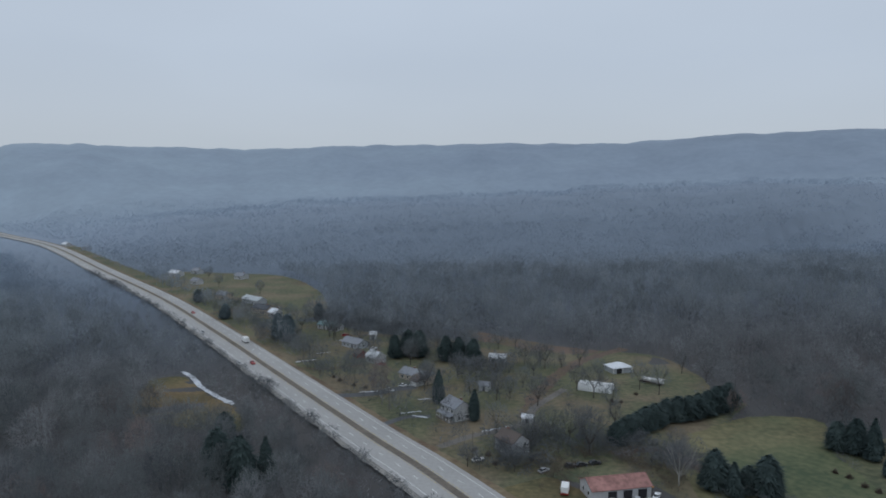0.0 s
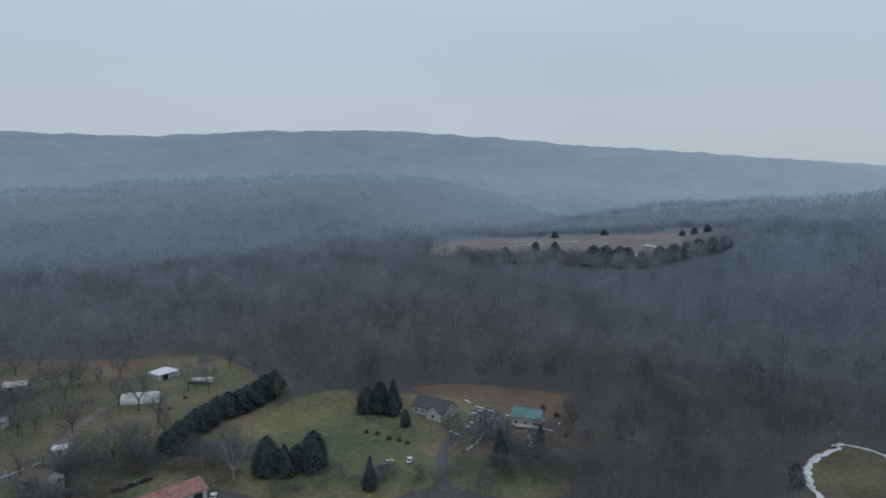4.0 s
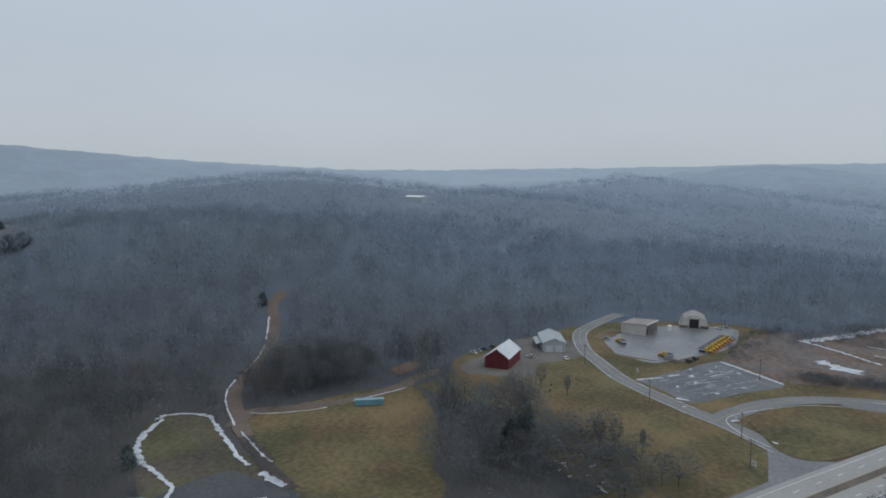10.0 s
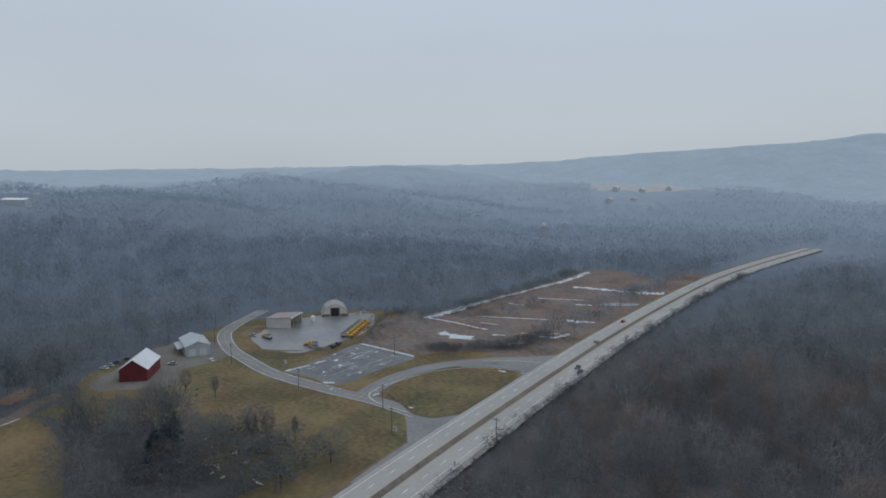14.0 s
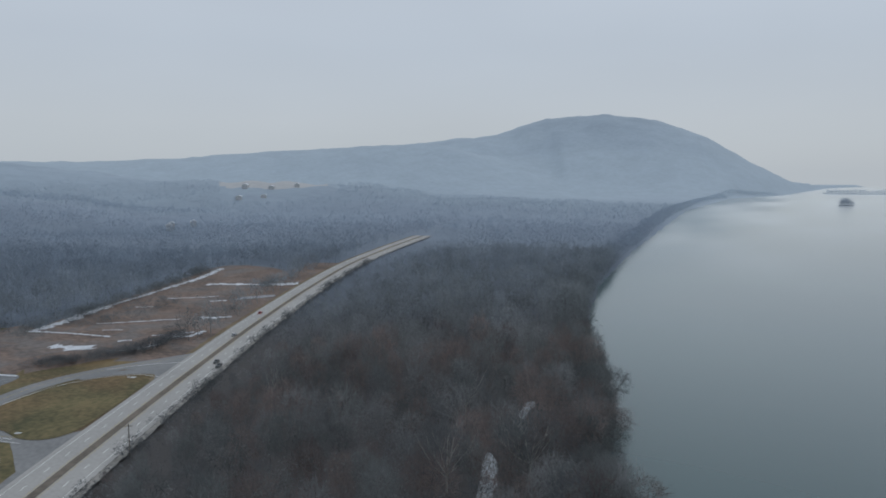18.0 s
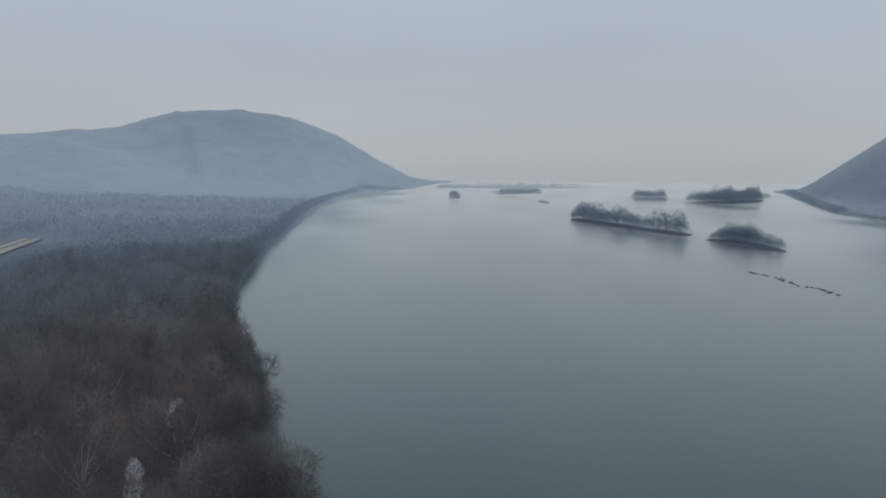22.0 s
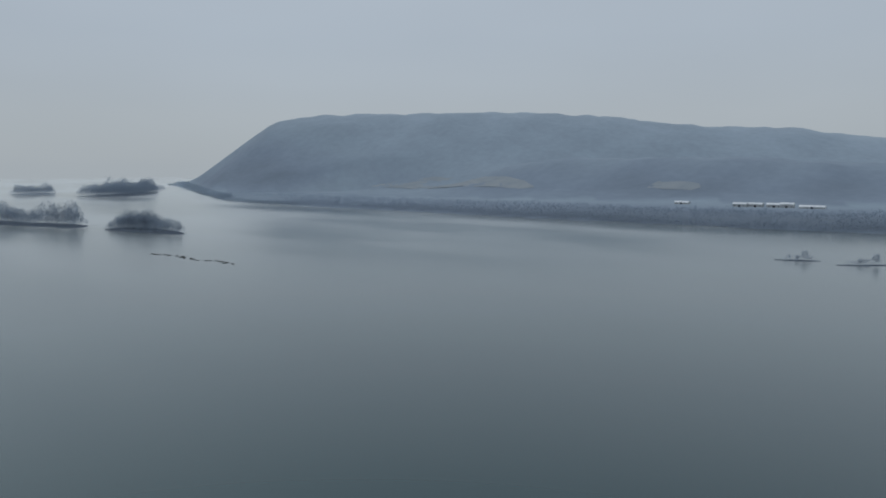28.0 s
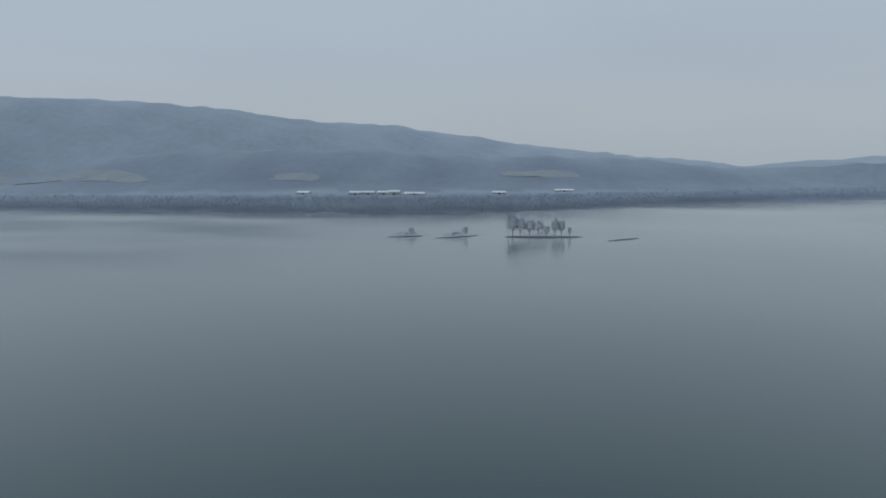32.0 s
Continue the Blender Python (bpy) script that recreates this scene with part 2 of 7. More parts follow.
MARSH = material("marsh_grass", (0.105, 0.082, 0.07), (0.25, 0.18, 0.145), 0.35, 0.04, 0.95, 0.2, third=(0.13, 0.12, 0.115), third_size=0.04, gain=0.12)
GRIT = material("grey_brown_grit", (0.11, 0.10, 0.09), (0.20, 0.185, 0.165), 0.6, 0.06, 0.95, 0.1)
DIRT = material("brown_dirt", (0.105, 0.083, 0.068), (0.2, 0.158, 0.128), 0.6, 0.06, 0.95, 0.1)
CONCRETE_ROAD = material("worn_concrete_road", (0.29, 0.284, 0.272), (0.385, 0.374, 0.355), 0.8, 0.03, 0.8, 0.02)
SIDE_ASPHALT = material("worn_road_asphalt", (0.16, 0.162, 0.164), (0.25, 0.25, 0.248), 0.6, 0.05, 0.8, 0.02)
ASPHALT = material("grey_asphalt", (0.10, 0.105, 0.11), (0.20, 0.205, 0.21), 0.6, 0.05, 0.75, 0.02)
WET_ASPHALT = material("wet_yard_asphalt", (0.13, 0.135, 0.14), (0.24, 0.24, 0.24), 0.3, 0.06, 0.35, 0.01, spec=0.5)
GRAVEL = material("pale_gravel", (0.20, 0.19, 0.172), (0.35, 0.335, 0.31), 0.7, 0.08, 0.95, 0.05)
SNOW = material("old_snow", (0.40, 0.42, 0.45), (0.72, 0.74, 0.77), 0.5, 0.1, 0.8, 0.1)
WHITE_PAINT = material("white_paint", (0.62, 0.62, 0.60), (0.82, 0.82, 0.80), 2.0, 0.3, 0.6)
YELLOW_LINE = material("yellow_line", (0.36, 0.28, 0.10), (0.52, 0.41, 0.16), 2.0, 0.3, 0.6)


def water_material():
    m = bpy.data.materials.new("river_water")
    m.use_nodes = True
    nt = m.node_tree
    nt.nodes.clear()
    geo = nt.nodes.new("ShaderNodeNewGeometry")
    stretch = nt.nodes.new("ShaderNodeMapping")
    stretch.inputs["Scale"].default_value = (0.006, 0.0025, 0.01)
    nt.links.new(geo.outputs["Position"], stretch.inputs[0])
    silt = nt.nodes.new("ShaderNodeTexNoise")
    silt.inputs["Scale"].default_value, silt.inputs["Detail"].default_value = 1.0, 3.0
    nt.links.new(stretch.outputs[0], silt.inputs["Vector"])
    colour = nt.nodes.new("ShaderNodeMix")
    colour.data_type = "RGBA"
    colour.inputs[6].default_value, colour.inputs[7].default_value = (0.011, 0.038, 0.047, 1), (0.024, 0.058, 0.063, 1)
    nt.links.new(silt.outputs[0], colour.inputs[0])
    # paler silt drifts along the east shore
    east = nt.nodes.new("ShaderNodeSeparateXYZ")
    nt.links.new(geo.outputs["Position"], east.inputs[0])
    plume = nt.nodes.new("ShaderNodeMapRange")
    plume.inputs["From Min"].default_value, plume.inputs["From Max"].default_value = -200.0, 180.0
    nt.links.new(east.outputs["X"], plume.inputs["Value"])
    silty = nt.nodes.new("ShaderNodeMix")
    silty.data_type = "RGBA"
    silty.inputs[7].default_value = (0.05, 0.098, 0.102, 1)
    nt.links.new(plume.outputs[0], silty.inputs[0])
    nt.links.new(colour.outputs[2], silty.inputs[6])
    body = nt.nodes.new("ShaderNodeBsdfDiffuse")
    nt.links.new(silty.outputs[2], body.inputs[0])
    ripple = nt.nodes.new("ShaderNodeTexNoise")
    ripple.inputs["Scale"].default_value, ripple.inputs["Detail"].default_value = 0.25, 3.0
    nt.links.new(geo.outputs["Position"], ripple.inputs["Vector"])
    bn = nt.nodes.new("ShaderNodeBump")
    bn.inputs["Strength"].default_value, bn.inputs["Distance"].default_value = 0.1, 0.2
    nt.links.new(ripple.outputs[0], bn.inputs["Height"])
    gloss = nt.nodes.new("ShaderNodeBsdfGlossy")
    calm = nt.nodes.new("ShaderNodeMapRange")
    calm.inputs["From Min"].default_value, calm.inputs["From Max"].default_value = 0.35, 0.65
    calm.inputs["To Min"].default_value, calm.inputs["To Max"].default_value = 0.15, 0.26
    nt.links.new(silt.outputs[0], calm.inputs["Value"])
    nt.links.new(calm.outputs[0], gloss.inputs["Roughness"])
    gloss.inputs["Color"].default_value = (0.97, 0.97, 0.95, 1)
    nt.links.new(bn.outputs[0], gloss.inputs["Normal"])
    facing = nt.nodes.new("ShaderNodeLayerWeight")
    facing.inputs["Blend"].default_value = 0.5
    power = nt.nodes.new("ShaderNodeMath")
    power.operation = "POWER"
    power.inputs[1].default_value = 3.6
    nt.links.new(facing.outputs["Facing"], power.inputs[0])
    both = nt.nodes.new("ShaderNodeMixShader")
    nt.links.new(power.outputs[0], both.inputs[0])
    nt.links.new(body.outputs[0], both.inputs[1])
    nt.links.new(gloss.outputs[0], both.inputs[2])
    out = nt.nodes.new("ShaderNodeOutputMaterial")
    nt.links.new(both.outputs[0], out.inputs[0])
    return m


WATER = water_material()


# ---- plan ----
# Shores, from upstream to downstream; the river lies between them
SHORE_EAST = [(-2200, 2650), (-1360, 1700), (-985, 1290), (-570, 860), (-345, 520), (-215, 320), (-128, 150), (-66, 22), (-4, -97), (46, -194), (60, -234), (72, -282), (97, -336),
              (123, -412), (166, -595), (204, -890), (296, -1860), (285, -2700), (205, -3000), (115, -3300), (35, -4000), (-60, -4700), (-300, -5400)]
SHORE_WEST = [(-3300, 3000), (-1900, 1500), (-1440, 620), (-1180, 160), (-960, -160), (-908, -560), (-900, -850), (-880, -1150), (-900, -1500), (-1400, -2680),
              (-1520, -3000), (-2400, -3700), (-3800, -5200)]
HIGHWAY = [(-1010, 1485), (-910, 1368), (-808, 1262), (-610, 1060), (-372, 750), (-238, 575), (-142, 434), (-82, 342), (-27, 258), (10, 202), (94, 57), (178, -88), (214, -153),
           (253, -227), (295, -310), (352, -432), (402, -552), (446, -690), (488, -840)]
SIDE_ROAD = [(208, -134), (228, -131), (255, -123), (279, -112), (317, -98.5), (350, -94.5), (376, -93), (412, -99), (438, -114), (470, -140)]
SLIP_ROAD = [(262, -119), (272, -132), (281, -148), (286, -168), (284.5, -186), (279, -204), (272, -219), (266, -234)]
LANE = [(208, 39), (222, 48), (236, 56), (251, 64)]
TRAIL = [(251, 64), (268, 71), (284, 77), (300, 82), (318, 83.5), (338, 82.5), (358, 81.5), (384, 83), (410, 87), (430, 92), (448, 88)]

# Ridges: crest points as bearing, distance, ground height; then the widths of the near and the far slope
RIDGES = [
    ([(298, 2900, 90), (308, 2700, 170), (318, 2600, 205), (334, 2600, 225), (344, 2600, 218), (351, 2600, 236), (5, 2600, 250), (14.5, 2600, 246), (20.5, 2600, 268), (29, 2600, 278), (36, 2600, 275), (47, 2600, 230),
      (60, 2600, 185), (70, 2600, 144), (80, 2600, 118), (88, 2700, 100)], 1150, 1600),
    ([(335, 1500, 20), (350, 1500, 55), (356, 1500, 62), (5, 1500, 70), (14.5, 1500, 88), (24, 1500, 100), (33, 1480, 103), (38, 1420, 84), (42, 1350, 22)], 720, 400),
    ([(12, 640, 2), (20, 640, 10), (27, 630, 18), (36, 630, 27), (45, 640, 34), (54, 660, 37), (61, 695, 47), (66, 660, 52), (72, 640, 53), (77.5, 600, 45), (82.5, 560, 37), (88, 540, 24), (94, 520, 8)], 300, 700),
    ([(60, 1050, 60), (68, 1000, 70), (72, 980, 80), (79.8, 960, 92), (86.5, 950, 76), (94.7, 950, 66), (100.5, 930, 61), (105.4, 900, 42), (109.6, 860, 18)], 480, 400),
    ([(94, 1350, 52), (99.7, 1320, 63), (105.8, 1300, 84), (109.6, 1300, 79), (114.3, 1290, 63), (121, 1250, 45), (127.6, 1200, 16), (131, 1150, 2)], 560, 500),
    ([(96, 2100, 66), (104, 2100, 78), (109.6, 2100, 92), (116.5, 2100, 120), (123, 2050, 96), (130, 1950, 66), (138, 1850, 62), (146, 1800, 50), (152, 1800, 20)], 620, 600),
    ([(78, 3600, 115), (90, 3600, 112), (98, 3600, 118), (110, 3600, 125), (116, 3600, 138), (125, 3600, 140), (131, 3500, 155), (140, 3400, 195), (149, 3300, 222)], 1100, 900),
    ([(138, 3900, 200), (149, 3900, 244), (156, 3950, 300), (159.6, 4000, 385), (164.6, 4000, 408), (168.6, 4000, 371), (170.8, 4000, 312), (172.4, 4000, 272), (174, 4000, 203), (175.7, 4000, 130), (177.2, 4000, 78), (178.3, 4000, 34)], 1500, 950),
    ([(208.6, 3000, 5), (210.1, 2960, 40), (212.8, 2900, 162), (216, 2850, 256), (220.5, 2750, 272), (227, 2650, 272), (234, 2600, 270), (242, 2600, 250), (248.5, 2650, 212), (255, 2750, 205), (263, 2900, 150), (275, 3100, 80)], 850, 900),
    ([(238, 1850, 90), (246, 1850, 95), (253, 1850, 92), (263, 1900, 74), (273, 1900, 78), (282, 1950, 66), (292, 2050, 66), (310, 2500, 60)], 620, 500),
]


def polar(b, d):
    return d * math.sin(radians(b)), d * math.cos(radians(b))


def to_line(x, y, pts):
    """For arrays of places: distance to the polyline, signed side (positive to its left), and the fractional index of the nearest place."""
    best = np.full(x.shape, 1e12)
    side = np.zeros(x.shape)
    where = np.zeros(x.shape)
    for i in range(len(pts) - 1):
        (ax, ay), (bx, by) = pts[i], pts[i + 1]
        dx, dy = bx - ax, by - ay
        u = np.clip(((x - ax) * dx + (y - ay) * dy) / (dx * dx + dy * dy), 0, 1)
        ex, ey = x - ax - u * dx, y - ay - u * dy
        d = ex * ex + ey * ey
        near = d < best
        best = np.where(near, d, best)
        side = np.where(near, np.sign(dx * (y - ay) - dy * (x - ax)), side)
        where = np.where(near, i + u, where)
    return np.sqrt(best), side, where


def waves(x, y, size, seed):
    """Smooth random relief of about -1 to 1, some size metres across."""
    r = np.random.RandomState(seed)
    out = np.zeros(np.shape(x))
    for k in range(7):
        a, s, p = r.uniform(0, 6.28), r.uniform(0.6, 1.7), r.uniform(0, 6.28)
        out = out + np.sin((x * math.cos(a) + y * math.sin(a)) * 6.28 / size * s + p)
    return out / 3.2


VALLEY_FLOOR = [(185, 112), (270, 114), (318, 98), (330, 60), (350, 20), (398, -18), (418, -60), (445, -82), (478, -112), (478, -190), (455, -240), (500, -400), (545, -500), (400, -490), (230, -240), (180, -100), (170, 60)]


def ground_height(x, y):
    x, y = np.asarray(x, float), np.asarray(y, float)
    r = np.hypot(x, y)
    z = np.zeros(x.shape)
    for crest, near_w, far_w in RIDGES:
        line = [polar(b, d) for b, d, h in crest]
        hs = np.array([h for b, d, h in crest], float)
        dist, side, where = to_line(x, y, line)
        h = np.interp(where, np.arange(len(hs)), hs)
        dc = np.interp(where, np.arange(len(hs)), [d for b, d, h_ in crest])
        s = np.clip((r - dc) / 500 + 0.5, 0, 1)
        w = near_w + (far_w - near_w) * s * s * (3 - 2 * s)
        u = np.clip(dist / w, 0, 1)
        z = np.maximum(z, h * (0.5 + 0.5 * np.cos(math.pi * u)) * (1 + 0.05 * waves(x, y, 260, 3) * np.minimum(1, 3 * u)))
    # flat valley floor under the yards and meadows, and along the highway
    out = np.where(inside(x, y, VALLEY_FLOOR), 0, to_line(x, y, VALLEY_FLOOR + VALLEY_FLOOR[:1])[0])
    flat = np.clip(np.minimum(out / 170, (to_line(x, y, HIGHWAY)[0] - 30) / 240), 0, 1)
    z = z * flat * flat * (3 - 2 * flat)
    z = z + np.clip(z / 40, 0, 1) * 3.0 * waves(x, y, 120, 5)
    z = z + np.where(r > 1400, 1.2 * np.sin(x * 0.31 + 1.7 * np.sin(y * 0.23)) * np.sin(y * 0.29 + 1.3 * np.sin(x * 0.19)) + np.where(r < 2300, 3, 1.0) * waves(x, y, 170, 9), 0) * np.clip(z / 30, 0, 1)
    de, se, _ = to_line(x, y, SHORE_EAST)
    dw, sw, _ = to_line(x, y, SHORE_WEST)
    dh, sh, _ = to_line(x, y, HIGHWAY)
    # low wooded strip between the highway and the river
    strip = (sh < 0) & (se > 0) & (dh < 380)
    low = -3.2 + 0.8 * waves(x, y, 60, 8)
    bank = low + (0 - low) * np.clip(1 - (dh - 17) / 12, 0, 1)
    z = np.where(strip, np.minimum(z, 0) + bank, z)
    z = np.where(sw < 0, np.where(np.hypot(x, y) < 2100, z * np.clip((dw - 380) / 320, 0, 1), z) - 3.0, z)
    wet = (se < 0) & (sw > 0)
    shore = np.where(wet, -10.3 - 0.15 * np.minimum(de, dw), -9.9 + 0.75 * np.minimum(de, dw))
    shore = np.where(wet, np.maximum(shore, -15), shore)
    z = np.where(wet, shore, np.minimum(z, shore))
    return z


def inside(x, y, loop):
    res = np.zeros(np.shape(x), bool)
    a = np.asarray(loop)
    b = np.roll(a, -1, axis=0)
    for (ax, ay), (bx, by) in zip(a, b):
        cross = ((ay > y) != (by > y)) & (x < (bx - ax) * (y - ay) / (by - ay + 1e-12) + ax)
        res ^= cross
    return res


def spline(pts, step):
    """Points every step metres or so along a smooth curve through pts."""
    pts = [np.array(p, float) for p in pts]
    ext = [2 * pts[0] - pts[1]] + pts + [2 * pts[-1] - pts[-2]]
    out = []
    for i in range(1, len(ext) - 2):
        p0, p1, p2, p3 = ext[i - 1:i + 3]
        n = max(2, int(np.linalg.norm(p2 - p1) / step))
        for k in range(n):
            u = k / n
            out.append(0.5 * (2 * p1 + (p2 - p0) * u + (2 * p0 - 5 * p1 + 4 * p2 - p3) * u * u + (3 * p1 - p0 - 3 * p2 + p3) * u ** 3))
    out.append(pts[-1])
    return np.array(out)


def mesh_from(name, verts, faces, mats, tone=None, index=None, smooth=False, shade=None):
    me = bpy.data.meshes.new(name)
    verts, faces = np.asarray(verts, np.float32), np.asarray(faces, np.int32)
    me.vertices.add(len(verts))
    me.vertices.foreach_set("co", verts.ravel())
    n = faces.shape[1]
    me.loops.add(faces.size)
    me.loops.foreach_set("vertex_index", faces.ravel())
    me.polygons.add(len(faces))
    me.polygons.foreach_set("loop_start", np.arange(0, faces.size, n, dtype=np.int32))
    me.polygons.foreach_set("loop_total", np.full(len(faces), n, np.int32))
    for m in mats:
        me.materials.append(m)
    if index is not None:
        me.polygons.foreach_set("material_index", np.asarray(index, np.int32))
    if smooth:
        me.polygons.foreach_set("use_smooth", np.ones(len(faces), bool))
    if tone is not None:
        a = me.attributes.new("tone", "FLOAT", "POINT")
        a.data.foreach_set("value", np.asarray(tone, np.float32))
    if shade is not None:
        a = me.attributes.new("shade", "FLOAT", "POINT")
        a.data.foreach_set("value", np.asarray(shade, np.float32))
    me.update(calc_edges=True)
    return me


# ---- ground sheet and river ----
rings = [0.0, 12.0]
while rings[-1] < 5200:
    rings.append(rings[-1] * 1.032 + 3.0)
rings = np.array(rings)
SPOKES = 720
angles = np.linspace(0, 2 * math.pi, SPOKES, endpoint=False)
gx, gy = rings[:, None] * np.sin(angles)[None], rings[:, None] * np.cos(angles)[None]
gz = ground_height(gx, gy)
gz = gz - 1.0 * np.clip((34 - to_line(gx, gy, HIGHWAY)[0]) / 10, 0, 1)  # bed of the highway
gi = np.arange(len(rings) * SPOKES).reshape(len(rings), SPOKES)
nxt = np.roll(gi, -1, axis=1)
quads = np.stack([gi[:-1], nxt[:-1], nxt[1:], gi[1:]], -1).reshape(-1, 4)[:, ::-1]
mid_r = np.repeat((rings[:-1] + rings[1:]) / 2, SPOKES)
mid_z = gz.ravel()[quads].mean(1)
mid_x, mid_y = gx.ravel()[quads].mean(1), gy.ravel()[quads].mean(1)


ZONES = [340, 560, 800, 1050, 1350, 1700, 2100, 2600]
STUBBLE_FIELD = [(1180, -1240), (1260, -1200), (1500, -1420), (1700, -1750), (1500, -1850), (1250, -1640), (1100, -1450), (1110, -1320)]


def zone_of(x, y, seed, mingle=0.16):
    """How far back a wooded place lies, 0 to 8, with soft, mingled borders; the west bank counts as farther."""
    rs = np.random.RandomState(seed)
    r = np.hypot(x, y)
    far = r + np.where(to_line(x, y, SHORE_WEST)[1] < 0, 420, 0)
    far = far * (1 + rs.uniform(-mingle, mingle, np.shape(x)) + 0.05 * waves(x, y, 330, 15))
    return np.digitize(far, ZONES)


kinds = np.where((mid_z < -9.5) & (mid_r < 420), 1, 0)
kinds = np.where(inside(mid_x, mid_y, np.array(STUBBLE_FIELD, float)), 2, kinds)


def haze_of(x, y, z):
    """Amount of painted haze: 0 in the near valley to 1 on the backdrop of distant ridges."""
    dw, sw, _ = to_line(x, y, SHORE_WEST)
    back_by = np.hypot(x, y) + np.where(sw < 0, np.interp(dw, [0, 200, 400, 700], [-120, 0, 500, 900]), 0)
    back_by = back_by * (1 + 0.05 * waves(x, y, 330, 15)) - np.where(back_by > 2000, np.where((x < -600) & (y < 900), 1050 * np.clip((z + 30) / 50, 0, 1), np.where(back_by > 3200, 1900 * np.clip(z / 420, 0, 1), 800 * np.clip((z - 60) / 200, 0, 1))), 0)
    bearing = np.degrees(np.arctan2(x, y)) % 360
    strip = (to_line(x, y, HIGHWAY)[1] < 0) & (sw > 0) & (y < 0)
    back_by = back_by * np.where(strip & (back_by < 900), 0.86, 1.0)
    # painted haze is thicker to the east, thinner to the north
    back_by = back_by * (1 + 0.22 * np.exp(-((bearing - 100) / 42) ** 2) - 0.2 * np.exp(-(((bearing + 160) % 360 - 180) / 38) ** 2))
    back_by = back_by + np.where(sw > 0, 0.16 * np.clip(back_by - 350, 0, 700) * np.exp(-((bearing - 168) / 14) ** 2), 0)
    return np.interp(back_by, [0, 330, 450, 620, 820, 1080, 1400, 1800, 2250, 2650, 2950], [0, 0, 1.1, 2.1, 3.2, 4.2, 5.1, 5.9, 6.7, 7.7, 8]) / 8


depth = haze_of(gx, gy, gz)
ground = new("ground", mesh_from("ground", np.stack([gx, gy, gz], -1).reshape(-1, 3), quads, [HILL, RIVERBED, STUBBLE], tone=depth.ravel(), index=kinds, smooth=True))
tagged(ground, "brown leaf-littered valley floor rising to haze-toned wooded hills", "ground", kind="structure")

wa = np.linspace(0, 2 * math.pi, 97)[:-1]
wr = np.array([0.1, 400, 1200, 2600, 5190])
wv = np.stack([wr[:, None] * np.sin(wa), wr[:, None] * np.cos(wa), np.full((5, 96), -10.0)], -1).reshape(-1, 3)
wi = np.arange(5 * 96).reshape(5, 96)
wf = np.stack([wi[:-1], np.roll(wi, -1, 1)[:-1], np.roll(wi, -1, 1)[1:], wi[1:]], -1).reshape(-1, 4)[:, ::-1]
tagged(new("water", mesh_from("water", wv, wf, [WATER])), "calm grey-green river water reflecting an overcast sky", "river", kind="structure")


# ---- ribbons and patches of ground ----


def ribbon(name, pts, left, right, lift, mat, label, category, kind="structure", step=6.0, start=0.0, end=1e9, ragged=0.0, seed=0, thick=0.0):
    """A strip along a line between two offsets (positive to the left of travel), laid on the ground."""
    c = spline(pts, step)
    t = np.gradient(c, axis=0)
    t /= np.linalg.norm(t, axis=1)[:, None]
    nrm = np.stack([-t[:, 1], t[:, 0]], 1)
    run = np.concatenate([[0], np.cumsum(np.linalg.norm(np.diff(c, axis=0), axis=1))])
    keep = (run >= start) & (run <= end)
    c, nrm = c[keep], nrm[keep]
    rs = np.random.RandomState(seed + 11)
    cols = []
    for off in (left, (left * 2 + right) / 3, (left + 2 * right) / 3, right):
        j = rs.uniform(-ragged, ragged, len(c)) if off in (left, right) else 0
        p = c + nrm * (off + j if np.ndim(j) == 0 else (off + j)[:, None])
        cols.append(np.column_stack([p, ground_height(p[:, 0], p[:, 1]) + lift]))
    v = np.stack(cols, 1).reshape(-1, 3)
    i = np.arange(len(c) * 4).reshape(-1, 4)
    f = np.concatenate([np.stack([i[:-1, k], i[:-1, k + 1], i[1:, k + 1], i[1:, k]], -1) for k in range(3)])
    return tagged(new(name, mesh_from(name, v, f, [mat], smooth=True)), label, category, kind=kind)


CLEARINGS = []


def patch(name, poly, mat, lift, label, category, kind="structure", ragged=0.8, seed=0, clear=True, rings_n=7, step=3.0):
    """A patch of ground within a closed outline that is star-shaped about its middle."""
    loop = spline(list(poly) + [poly[0]], step)[:-1]
    rs = np.random.RandomState(seed + 5)
    mid = np.array([np.mean([p[0] for p in poly]), np.mean([p[1] for p in poly])])
    loop = loop + rs.uniform(-ragged, ragged, loop.shape)
    # keep the outline star-shaped, so that no two faces fold over one another
    turn = np.unwrap(np.arctan2(loop[:, 1] - mid[1], loop[:, 0] - mid[0]))
    turn = turn if turn[-1] > turn[0] else -turn
    ahead = np.maximum.accumulate(np.concatenate([[-9e9], turn[:-1]]))
    loop = loop[(turn > ahead + 1e-4) & (turn < turn[0] + 6.28)]
    fr = np.linspace(0, 1, rings_n + 1)[1:]
    p = mid + fr[:, None, None] * (loop - mid)[None]
    p = np.concatenate([mid[None], p.reshape(-1, 2)])
    z = ground_height(p[:, 0], p[:, 1]) + lift
    n = len(loop)
    faces = []
    for k in range(n):
        k2 = (k + 1) % n
        faces.append((0, 1 + k, 1 + k2, 1 + k2))
        for q in range(rings_n - 1):
            a = 1 + q * n
            faces.append((a + k, a + n + k, a + n + k2, a + k2))
    tri = [(a, b, c) for a, b, c, d in faces if c == d]
    tri += [t for a, b, c, d in faces if c != d for t in ((a, b, c), (a, c, d))]
    ob = new(name, mesh_from(name, np.column_stack([p, z]), tri, [mat], smooth=True))
    if np.asarray(ob.data.polygons[0].normal)[2] < 0:
        ob.data.flip_normals()
    if clear:
        CLEARINGS.append(loop)
    return tagged(ob, label, category, kind=kind)


